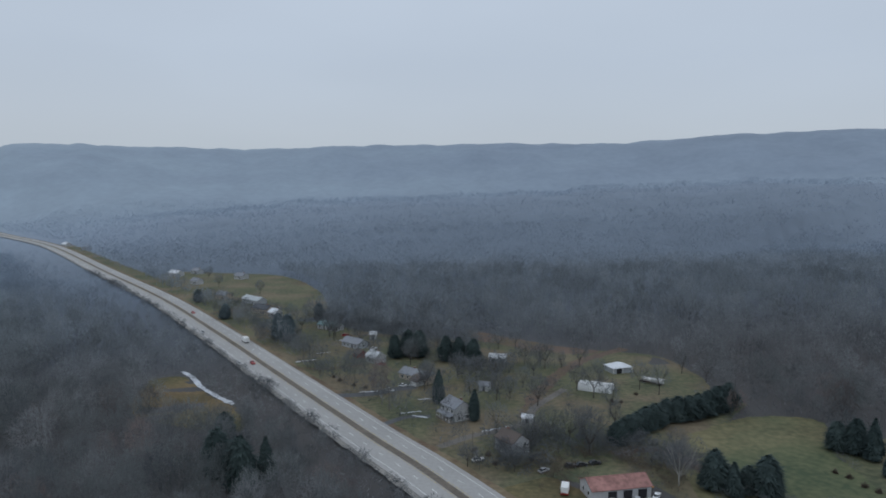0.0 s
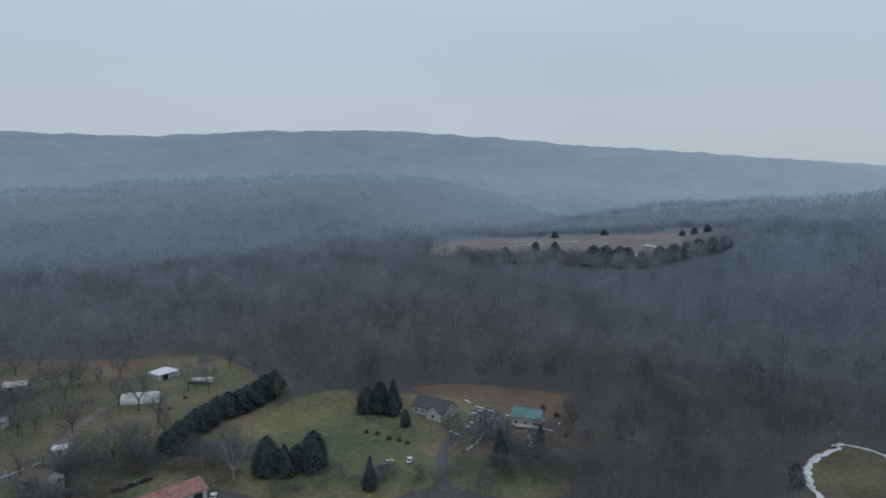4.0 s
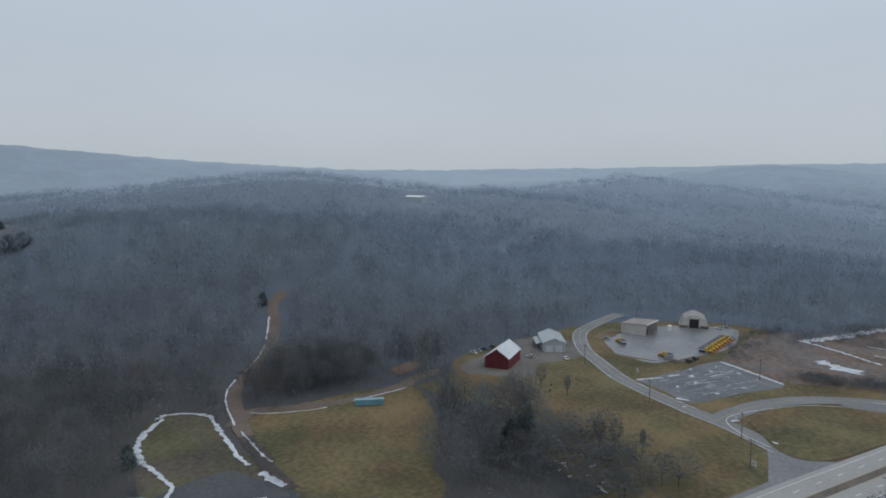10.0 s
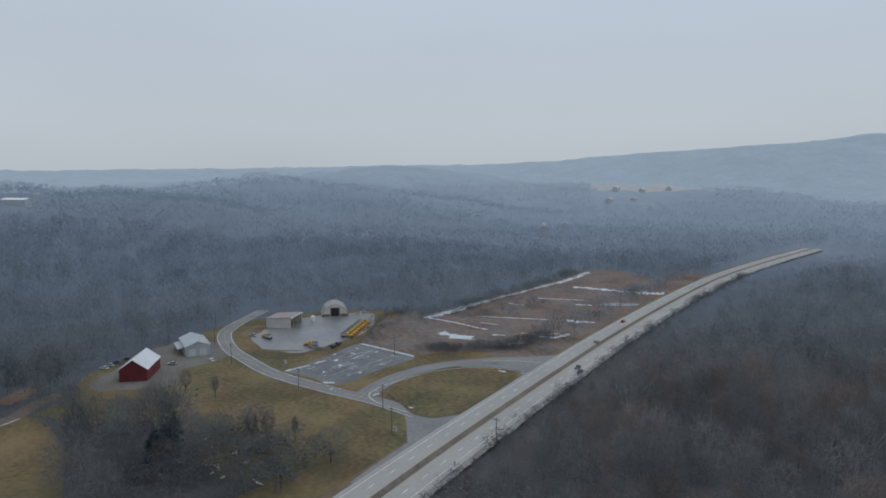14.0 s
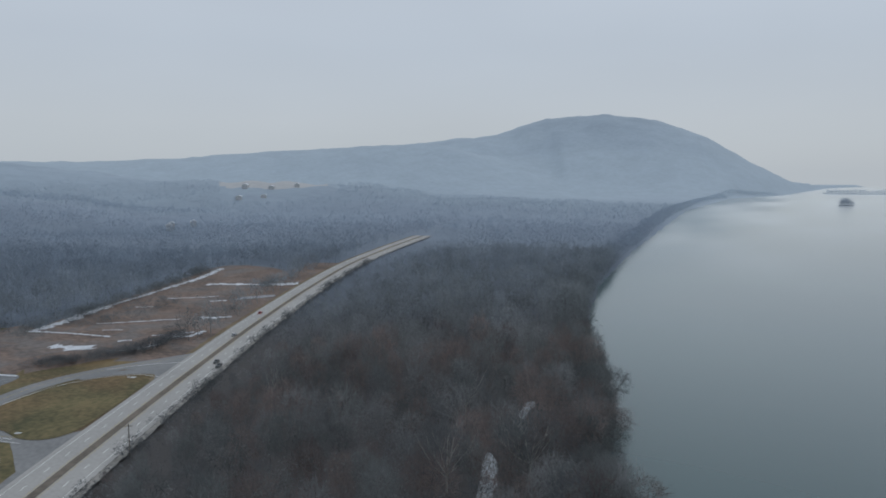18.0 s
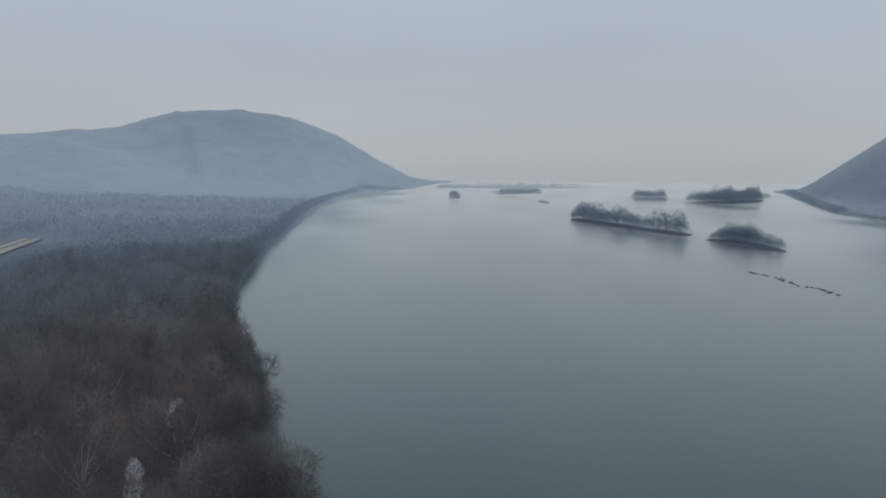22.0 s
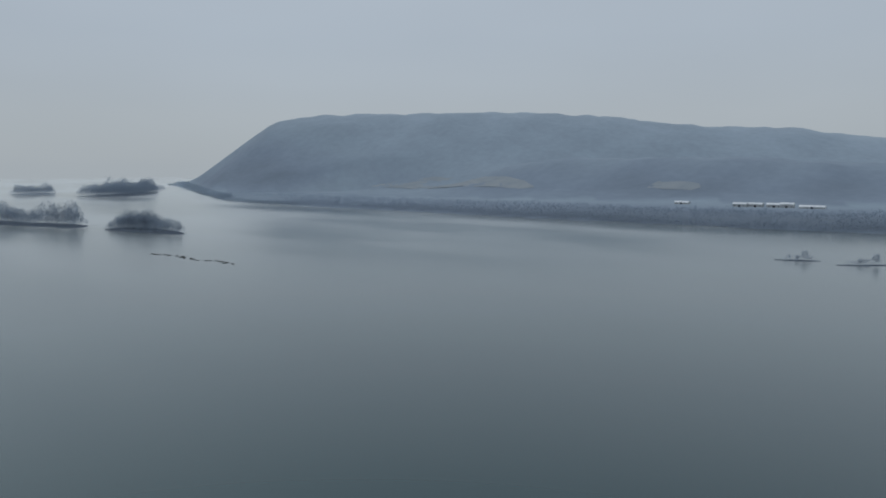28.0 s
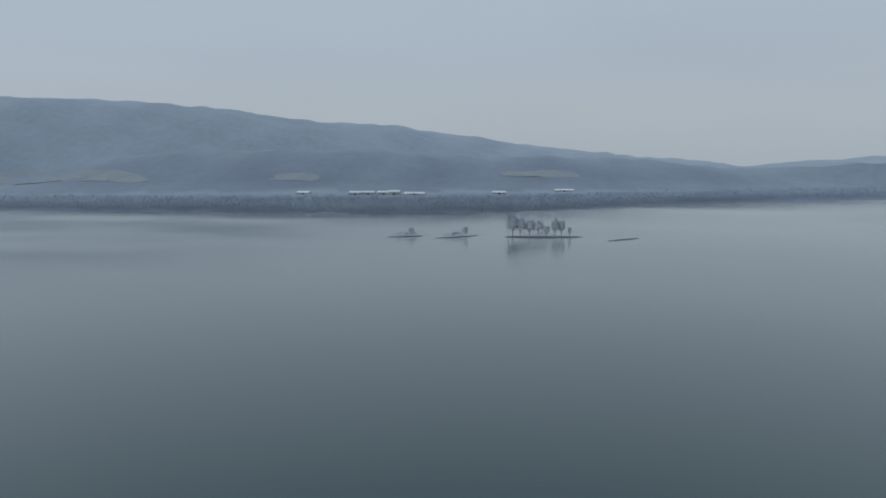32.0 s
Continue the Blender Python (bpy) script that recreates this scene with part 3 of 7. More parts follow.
# highway: travel runs from upstream to downstream, so its left is the valley side
ribbon("carriageway", HIGHWAY, 11.4, 1.4, 0.2, CONCRETE_ROAD, "pale worn concrete carriageway on the valley side", "road")
ribbon("carriageway", HIGHWAY, -1.4, -11.4, 0.2, CONCRETE_ROAD, "pale worn concrete carriageway on the river side", "road")
ribbon("median", HIGHWAY, 1.45, -1.45, 0.3, MEDIAN, "narrow brown median strip between the carriageways", "median")
ribbon("verge", HIGHWAY, -11.2, -13.6, 0.06, GRAVEL, "pale gravel verge with dead grass", "verge", ragged=0.5, step=3)
ribbon("verge", HIGHWAY, 14.5, 11.2, 0.06, DRY_GRASS, "strip of dry grass beside the highway", "verge", ragged=0.6)
ribbon("side_road", SIDE_ROAD, 4.4, -4.4, 0.16, SIDE_ASPHALT, "grey asphalt side road curving uphill", "road", step=3)
ribbon("slip_road", SLIP_ROAD, 4.8, -4.8, 0.18, SIDE_ASPHALT, "grey asphalt slip road round a grass island", "road", step=3)
ribbon("lane", LANE, 2.6, -2.6, 0.3, LITTER, "dark leaf-strewn lane between banks of snow", "track", step=2, ragged=0.5)
ribbon("trail", TRAIL, 3.4, -3.4, 0.35, DIRT, "rutted brown dirt track climbing into the woods", "track", step=3, ragged=0.5)

ribbon("verge", HIGHWAY[9:13], 36, 12.0, 0.04, MEADOW, "rough dry grass along the highway", "verge", ragged=1.5)
ribbon("verge", HIGHWAY[13:17], 46, 12.0, 0.04, MARSH, "reddish-brown grass between highway and marsh", "verge", ragged=2.0)
patch("rough_grass", [(190, -80), (215, -60), (262, -50), (300, -25), (330, -15), (365, -25), (395, -55), (420, -85), (442, -118), (444, -165), (438, -200), (420, -216), (396, -232), (300, -245), (262, -240), (215, -150)], MEADOW, 0.03, "rough dry grass between the roads and yards", "grass", step=6)
patch("meadow", [(199, 35), (232, 53), (262, 68), (275, 66), (290, 48), (312, 6), (285, -6), (255, -8), (225, -6), (204, -10), (190, 5)], MEADOW, 0.08, "yellow-brown winter meadow", "meadow")
patch("meadow", [(312, 0), (330, -20), (345, -60), (338, -84), (302, -94), (275, -101), (240, -112), (214, -108), (196, -75), (215, -50), (245, -45), (262, -55), (280, -40), (290, -18)], MEADOW, 0.07, "yellow-brown winter meadow beside the road", "meadow")
patch("grass_island", [(263, -132), (245, -130), (232, -129), (224, -135), (226, -149), (247, -189), (252, -195), (260, -194), (268, -186), (274.5, -170), (271, -152)], MEADOW, 0.3, "mown yellow-brown grass island", "grass island", ragged=0.1)
patch("parking_lot", [(316, -105), (332, -131), (348, -158), (328, -165), (307, -171), (296, -146), (284, -118), (300, -112)], ASPHALT, 0.12, "dark asphalt parking lot with snow along its edges", "parking lot", ragged=0.0)
patch("yard", [(366, -108), (396, -110), (414, -126), (432, -160), (424, -198), (400, -192), (373, -174), (356, -145), (347, -122)], WET_ASPHALT, 0.1, "wet asphalt depot yard", "yard", ragged=0.4)
patch("marsh", [(310, -175), (350, -200), (394, -232), (417, -283), (470, -400), (500, -476), (455, -490), (398, -455), (338, -336), (290, -240), (300, -205)], MARSH, 0.06, "reddish-brown marsh grass with patches of old snow", "marsh", step=6)
patch("barnyard", [(330, -25), (345, -22), (372, -40), (402, -64), (396, -88), (364, -90), (352, -75), (345, -62), (325, -55)], GRIT, 0.09, "grey gravel barnyard", "yard")
patch("enclosure", [(205, 84), (226, 97), (254, 105), (276, 103), (275, 86), (251, 72), (222, 51), (205, 44), (196, 60)], BARE_GRASS, 0.08, "brown grass enclosure ringed by old snow", "meadow")
patch("field", [(101, 258), (134, 279), (161, 274), (150, 245), (146, 225), (143, 183), (130, 168), (92, 180), (85, 215)], PASTURE, 0.08, "green and yellow pasture", "field")
patch("rough_ground", [(138, 166), (132, 186), (146, 226), (150, 246), (162, 246), (168, 192), (152, 170)], LAWN, 0.045, "rough grass between pasture and house", "grass", step=4)
patch("house_plot", [(150, 235), (160, 255), (185, 250), (205, 215), (225, 195), (215, 165), (190, 160), (165, 185), (152, 205)], LAWN, 0.05, "patchy grass plot round a house", "yard")
patch("house_plot", [(185, 262), (208, 250), (236, 210), (228, 196), (205, 216), (186, 250)], CLAY, 0.07, "strip of brown grass and soil behind two houses", "yard")
patch("dug_ground", [(206, 214), (222, 200), (224, 184), (214, 170), (196, 158), (178, 146), (170, 152), (184, 168), (196, 178), (205, 192), (200, 206)], CLAY, 0.12, "churned orange-brown soil beside a house", "dug ground", step=4)
patch("hedge_bottom", [(60, 232), (72, 214), (92, 178), (98, 200), (92, 222), (110, 258), (140, 290), (130, 302), (100, 284), (72, 262)], LAWN, 0.055, "rough brown grass along a hedge", "grass", step=5)
CLEARINGS.append(np.array(STUBBLE_FIELD, float))
CLEARINGS.append(np.array(STUBBLE_FIELD, float) * 0.93)
CLEARINGS.append(np.array(STUBBLE_FIELD, float) * 0.87)
CLEARINGS.append(np.array([(132, 165), (150, 205), (150, 240), (180, 262), (240, 205), (212, 165), (170, 140), (150, 140)], float))
ribbon("verge", HIGHWAY[3:11], 32, 12.0, 0.03, LAWN, "rough brown grass beside the highway", "verge", ragged=2.0)
patch("lawn", [(20, 225), (-10, 280), (-60, 360), (-120, 455), (-95, 480), (-40, 440), (20, 420), (75, 400), (125, 380), (135, 330), (120, 300), (80, 255), (70, 210)], LAWN, 0.05, "patchy green lawns of a row of houses", "lawn", step=6)
patch("lawn", [(-130, 470), (-180, 545), (-250, 640), (-300, 710), (-290, 750), (-230, 740), (-170, 720), (-120, 640), (-90, 540), (-95, 490)], LAWN, 0.06, "patchy lawns beside the highway", "lawn", step=6)
patch("clearing", [(-146, 338), (-130, 344), (-108, 316), (-87, 290), (-82, 268), (-114, 275), (-140, 300)], MEADOW, 0.1, "yellow-brown clearing in the riverside wood", "meadow")

# ---- woods ----


def sliver(base, tip, width, rs):
    d = np.subtract(tip, base)
    side = np.cross(d, rs.normal(size=3))
    side = side / (np.linalg.norm(side) + 1e-9) * width / 2
    return [np.add(base, side), np.subtract(base, side), np.array(tip)]


def bare_tree_template(seed, limbs, twigs, width, spread=0.34):
    """Vertices and triangles of a leafless tree one metre high: trunk, limbs, and twigs that end on a rounded crown."""
    rs = np.random.RandomState(seed)
    v, f = [], []

    def tri(p):
        f.append((len(v), len(v) + 1, len(v) + 2))
        v.extend(p)

    fork = rs.uniform(0.28, 0.42)
    for k in range(3):
        a, b = k * 2.094, (k + 1) * 2.094
        r0 = min(width, 0.016) * 0.5
        tri([np.array((r0 * math.cos(a), r0 * math.sin(a), 0)), np.array((r0 * math.cos(b), r0 * math.sin(b), 0)), np.array((0.01, 0.0, fork + 0.25))])
    middle = np.array((0, 0, 0.57))
    lobes = rs.uniform(0.75, 1.2, 9)

    def shell(a, e, r):
        q = spread * r * lobes[int(a / 6.284 * 9) % 9]
        return middle + np.array((math.cos(a) * math.cos(e) * q, math.sin(a) * math.cos(e) * q, math.sin(e) * 0.40 * r))

    for k in range(limbs):
        a = (k * 2.4 + rs.uniform(-0.5, 0.5)) % 6.283
        base = np.array((0, 0, fork * rs.uniform(0.8, 1.4)))
        tri(sliver(base, shell(a, rs.uniform(0.0, 1.2), 0.85), min(width, 0.014), rs))
    for k in range(twigs):
        a, e = rs.uniform(0, 6.283), math.asin(rs.uniform(-0.7, 1.0))
        r = rs.uniform(0.45, 0.85)
        p = shell(a, e, r)
        q = shell((a + rs.normal() * 0.25) % 6.283, min(1.5, e + rs.normal() * 0.25), r + rs.uniform(0.15, 0.4)) + rs.normal(size=3) * 0.03
        tri(sliver(p, q, width * rs.uniform(0.6, 1.1), rs))
    return np.array(v), np.array(f)


def conifer_template(seed, clumps=420, shape="cone"):
    """An evergreen one metre high: a dark inner body, and needle clumps that droop from an uneven outline."""
    rs = np.random.RandomState(seed)
    lobes = rs.uniform(0.78, 1.18, 7)

    def reach(z, a):
        if shape == "column":
            r = 0.19 * min(1.0, (z + 0.08) * 6) * (1 - max(0.0, z - 0.3) ** 2.6 / 0.42)
        elif shape == "dome":
            r = 0.30 * min(1.0, (z + 0.08) * 4.5) * math.sqrt(max(0.02, 1 - z ** 2.6))
        else:
            r = 0.23 * min(1.0, (z + 0.06) * 6) * (1 - z ** 1.8) ** 0.9 + 0.01
        return r * lobes[int((a / 6.2832 + 0.35 * z) * 7) % 7]

    v, f = [], []
    levels = (0.0, 0.18, 0.4, 0.62, 0.82)
    for z in levels:
        for k in range(8):
            a = 6.2832 * k / 8
            r = 0.74 * reach(z, a)
            v.append((r * math.cos(a), r * math.sin(a), z))
    v.append((0, 0, 0.95))
    for q in range(len(levels)):
        for k in range(8):
            k2 = (k + 1) % 8
            if q < len(levels) - 1:
                f += [(q * 8 + k, q * 8 + k2, q * 8 + 8 + k2), (q * 8 + k, q * 8 + 8 + k2, q * 8 + 8 + k)]
            else:
                f.append((q * 8 + k, q * 8 + k2, 40))
    for k in range(clumps):
        z, a = rs.uniform(0, 1) ** 1.15 * 0.98, rs.uniform(0, 6.2832)
        r = reach(z, a)
        c, s_ = math.cos(a), math.sin(a)
        inner = np.array((0.55 * r * c, 0.55 * r * s_, z + 0.05))
        tip = np.array((r * c, r * s_, z)) * rs.uniform(0.88, 1.12) + np.array((0, 0, -0.025 * rs.uniform(0, 1.5)))
        tip[2] = max(tip[2], 0.02)
        w = rs.uniform(0.010, 0.026)
        side = np.array((-s_, c, rs.uniform(-0.4, 0.4))) * w
        n = len(v)
        v += [inner + side * 1.4, inner - side * 1.4, tip]
        f.append((n, n + 1, n + 2))
    return np.array(v), np.array(f)


def grow(name, templates, x, y, z, hgt, wide, mat, label, category, seed, smooth=False, tones=None):
    """One joined object: a template at every place, turned, scaled and toned at random."""
    rs = np.random.RandomState(seed)
    pick = rs.randint(0, len(templates), len(x))
    V, F, T, S = [], [], [], []
    n = 0
    for k, (tv, tf) in enumerate(templates):
        m = pick == k
        c = int(m.sum())
        if not c:
            continue
        a = rs.uniform(0, 6.283, c)
        ca, sa = np.cos(a)[:, None], np.sin(a)[:, None]
        h, w = hgt[m][:, None], (hgt * wide)[m][:, None]
        px = (tv[None, :, 0] * ca - tv[None, :, 1] * sa) * w + x[m][:, None]
        py = (tv[None, :, 0] * sa + tv[None, :, 1] * ca) * w + y[m][:, None]
        pz = tv[None, :, 2] * h + z[m][:, None]
        V.append(np.stack([px, py, pz], -1).reshape(-1, 3))
        F.append((tf[None] + (np.arange(c) * len(tv))[:, None, None] + n).reshape(-1, 3))
        T.append(np.repeat(rs.uniform(0, 1, c) if tones is None else tones[m], len(tv)))
        S.append(np.repeat(np.clip(0.5 + 0.28 * waves(x[m], y[m], 90, seed + 3) + rs.uniform(-0.45, 0.45, c), 0, 1), len(tv)))
        n += c * len(tv)
    me = mesh_from(name, np.concatenate(V), np.concatenate(F), [mat], tone=np.concatenate(T), smooth=smooth, shade=np.concatenate(S))
    return tagged(new(name, me), label, category, kind="stuff")


def scatter(step, r0, r1, seed, keep=1.0, margin=0.0):
    """Jittered places on wooded ground between two distances from the middle of the plan."""
    rs = np.random.RandomState(seed)
    g = np.arange(-r1, r1, step)
    x, y = np.meshgrid(g, g)
    x, y = x.ravel(), y.ravel()
    x = x + rs.uniform(-0.45, 0.45, x.shape) * step
    y = y + rs.uniform(-0.45, 0.45, y.shape) * step
    r = np.hypot(x, y)
    b = np.degrees(np.arctan2(x, y)) % 360
    m = (r >= r0) & (r < r1) & ((b > 306) | (b < 296)) & (rs.uniform(0, 1, x.shape) < keep)
    x, y = x[m], y[m]
    z = ground_height(x, y)
    m = z > -9.2
    for loop in CLEARINGS:
        m &= ~inside(x, y, loop)
    m &= to_line(x, y, HIGHWAY)[0] > 17 + margin
    near_side = (to_line(x, y, HIGHWAY)[1] > 0) & (np.hypot(x, y) < 224)
    bb = np.degrees(np.arctan2(x, y)) % 360
    m &= ~(near_side & ((bb < 46) | (bb > 300) | (bb > 96)))
    m &= ~(near_side & (np.hypot(x, y) < 200))
    m &= to_line(x, y, SIDE_ROAD)[0] > 9 + margin
    m &= to_line(x, y, SLIP_ROAD)[0] > 9
    m &= to_line(x, y, LANE + TRAIL)[0] > 7 + margin
    return x[m], y[m], z[m], rs


FINE = [bare_tree_template(s, 12, 470, 0.0085, 0.29 + 0.017 * s) for s in range(8)]
MIDDLE = [bare_tree_template(20 + s, 6, 124, 0.0165, 0.30 + 0.015 * s) for s in range(7)]
BRUSHY = [bare_tree_template(90 + s, 4, 88, 0.03, 0.44 + 0.02 * s) for s in range(6)]
COARSE = [bare_tree_template(40 + s, 1, 40, 0.028, 0.44) for s in range(7)]
SPRAYS = [bare_tree_template(60 + s, 0, 20, 0.045, 0.46) for s in range(7)]


# ---- things: helpers ----


def tint(name, rgb, rough=0.6, metal=0.0, vary=0.18, grain=1.5, random_tone=0.0, spec=0.4):
    lo = tuple(c * (1 - vary) for c in rgb)
    hi = tuple(min(0.9, c * (1 + vary)) for c in rgb)
    return material(name, lo, hi, grain, 0.15, rough, metal=metal, random_tone=random_tone, spec=spec)


RED_BOARD = tint("red_barn_board", (0.135, 0.022, 0.028))
WHITE_SIDING = tint("white_siding", (0.44, 0.445, 0.445))
GREY_SIDING = tint("grey_siding", (0.36, 0.38, 0.40))
TAN_SIDING = tint("tan_siding", (0.42, 0.36, 0.29))
BEIGE_METAL = tint("beige_metal", (0.50, 0.47, 0.43))
WHITE_METAL = tint("pale_metal_roof", (0.62, 0.64, 0.66), 0.45)
GREY_METAL = tint("grey_metal_roof", (0.40, 0.43, 0.44), 0.5)
RUST_ROOF = tint("rusty_roof", (0.29, 0.15, 0.13), 0.75, vary=0.5, grain=0.7)
DARK_SHINGLE = tint("dark_shingle", (0.075, 0.08, 0.09), 0.9)
GREY_SHINGLE = tint("grey_shingle", (0.22, 0.23, 0.25), 0.9)
BROWN_SHINGLE = tint("brown_shingle", (0.11, 0.09, 0.08), 0.9)
TEAL_METAL = tint("teal_metal_roof", (0.10, 0.21, 0.195), 0.6, vary=0.3)
BLUE_METAL = tint("pale_blue_metal", (0.15, 0.31, 0.36), 0.5)
DARK_OPENING = tint("dark_interior", (0.025, 0.025, 0.028), 0.9)
PANE = tint("window_glass", (0.03, 0.035, 0.04), 0.1, spec=0.6)
BRICK = tint("chimney_brick", (0.24, 0.13, 0.10), 0.9)
YELLOW_STEEL = tint("yellow_truck_paint", (0.55, 0.33, 0.04), 0.45)
ORANGE_STEEL = tint("orange_plow", (0.50, 0.17, 0.05), 0.5)
RUBBER = tint("tyre_rubber", (0.02, 0.02, 0.022), 0.9)
STEEL = tint("galvanised_steel", (0.40, 0.42, 0.43), 0.4, 0.6)
POLE_WOOD = tint("weathered_pole", (0.15, 0.13, 0.11), 0.9)
TIMBER = tint("grey_timber", (0.22, 0.20, 0.18), 0.9)
ROCK = tint("dark_river_rock", (0.06, 0.058, 0.055), 0.9, vary=0.4)
BRUSH = thin(material("brown_brush", (0.075, 0.062, 0.054), (0.17, 0.135, 0.11), 0.5, 0.05, 0.95))


def height_at(x, y):
    return float(ground_height(np.array([x]), np.array([y]))[0])


def thing(name, x, y, rot, label, category, group="", z=None):
    ob = new(name)
    ob.empty_display_size = 0.5
    ob.matrix_basis = pose(x, y, height_at(x, y) + 0.1 if z is None else z, 0, 0, rot)
    return tagged(ob, label, category, group)


def part(name, bm, mat, parent, label=""):
    me = bpy.data.meshes.new(name)
    bm.to_mesh(me)
    bm.free()
    me.materials.append(mat)
    ob = new(name, me)
    ob.parent = parent
    return tagged(ob, label) if label else ob


def part_mesh(name, v, f, mat, parent):
    ob = new(name, mesh_from(name, v, f, [mat], tone=np.full(len(v), 0.3), shade=np.full(len(v), 0.5)))
    ob.parent = parent
    return ob


def box(bm, x0, x1, y0, y1, z0, z1, bevel=0.0):
    r = bmesh.ops.create_cube(bm, size=1.0, matrix=Matrix.Translation(((x0 + x1) / 2, (y0 + y1) / 2, (z0 + z1) / 2)) @ Matrix.Diagonal((x1 - x0, y1 - y0, z1 - z0, 1)))
    if bevel:
        edges = {e for v in r["verts"] for e in v.link_edges}
        bmesh.ops.bevel(bm, geom=list(edges), offset=bevel, segments=1, affect="EDGES")
    return bm


def boxed(*dims, bevel=0.0):
    return box(bmesh.new(), *dims, bevel=bevel)


def prism(profile, x0, x1):
    """A solid with a profile in y and z, drawn out along x."""
    bm = bmesh.new()
    a = [bm.verts.new((x0, y, z)) for y, z in profile]
    b = [bm.verts.new((x1, y, z)) for y, z in profile]
    n = len(profile)
    bm.faces.new(a[::-1])
    bm.faces.new(b)
    for k in range(n):
        bm.faces.new((a[k], a[(k + 1) % n], b[(k + 1) % n], b[k]))
    bmesh.ops.recalc_face_normals(bm, faces=bm.faces)
    return bm


def rod(bm, a, b, r0, r1, n=6):
    """A tapered round bar from a to b."""
    a, b = Vector(a), Vector(b)
    d = b - a
    q = d.to_track_quat("Z", "Y").to_matrix()
    ring = [[bm.verts.new(p + q @ Vector((r * math.cos(6.2832 * k / n), r * math.sin(6.2832 * k / n), 0))) for k in range(n)] for p, r in ((a, r0), (b, r1))]
    for k in range(n):
        bm.faces.new((ring[0][k], ring[0][(k + 1) % n], ring[1][(k + 1) % n], ring[1][k]))
    bm.faces.new(ring[1])
    bm.faces.new(ring[0][::-1])
    return bm


def wall_box(side, L, W, u0, u1, z0, z1, out):
    """A thin box on one wall of a building, from u0 to u1 along the wall and out metres proud."""
    if side == "n":
        return boxed(u0, u1, W / 2 - 0.05, W / 2 + out, z0, z1)
    if side == "s":
        return boxed(u0, u1, -W / 2 - out, -W / 2 + 0.05, z0, z1)
    if side == "e":
        return boxed(L / 2 - 0.05, L / 2 + out, u0, u1, z0, z1)
    return boxed(-L / 2 - out, -L / 2 + 0.05, u0, u1, z0, z1)


def gable_roof(L, W, H, rise, over, thick=0.25):
    """Two roof slabs in one mesh, ridge along x."""
    k = rise / (W / 2)
    prof = [(-W / 2 - over, H - over * k), (0, H + rise), (W / 2 + over, H - over * k), (W / 2 + over, H - over * k + thick), (0, H + rise + thick), (-W / 2 - over, H - over * k + thick)]
    return prism(prof, -L / 2 - over, L / 2 + over)


def building(name, x, y, rot, L, W, H, rise, wall, roof, label, category="house", windows=(), doors=(), chimney=None, over=0.4, door_mat=None, group="", z=None, trim=True, base=-0.6):
    """A gabled building: length L along its own x, with the ridge; windows and doors as (side, u, z, width, height)."""
    b = thing(name, x, y, rot, label, category, group, z=z)
    part("wall", prism([(-W / 2, base), (-W / 2, H), (0, H + rise - 0.02), (W / 2, H), (W / 2, base)], -L / 2, L / 2), wall, b)
    part("roof", gable_roof(L, W, H, rise, over), roof, b)
    if trim:
        part("ridge_cap", boxed(-L / 2 - over, L / 2 + over, -0.18, 0.18, H + rise + 0.16, H + rise + 0.30), roof, b)
    for side, u, z0, w, h in windows:
        fr = part("window", wall_box(side, L, W, u - w / 2 - 0.12, u + w / 2 + 0.12, z0 - 0.12, z0 + h + 0.12, 0.05), WHITE_PAINT, b)
        part("pane", wall_box(side, L, W, u - w / 2, u + w / 2, z0, z0 + h, 0.07), PANE, fr)
    for side, u, z0, w, h in doors:
        part("door", wall_box(side, L, W, u - w / 2, u + w / 2, z0, z0 + h, 0.06), door_mat or DARK_OPENING, b)
    if chimney:
        cx, cy = chimney
        c = part("chimney", boxed(cx - 0.4, cx + 0.4, cy - 0.4, cy + 0.4, H * 0.6, H + rise + 0.9), BRICK, b)
        part("chimney_cap", boxed(cx - 0.5, cx + 0.5, cy - 0.5, cy + 0.5, H + rise + 0.9, H + rise + 1.02), TIMBER, c)
    return b


def row_windows(side, us, z0=1.0, w=1.0, h=1.3):
    return [(side, u, z0, w, h) for u in us]


PAINTS = {}


def paint(name, rgb):
    if name not in PAINTS:
        PAINTS[name] = tint(name + "_car_paint", rgb, 0.3, spec=0.6)
    return PAINTS[name]


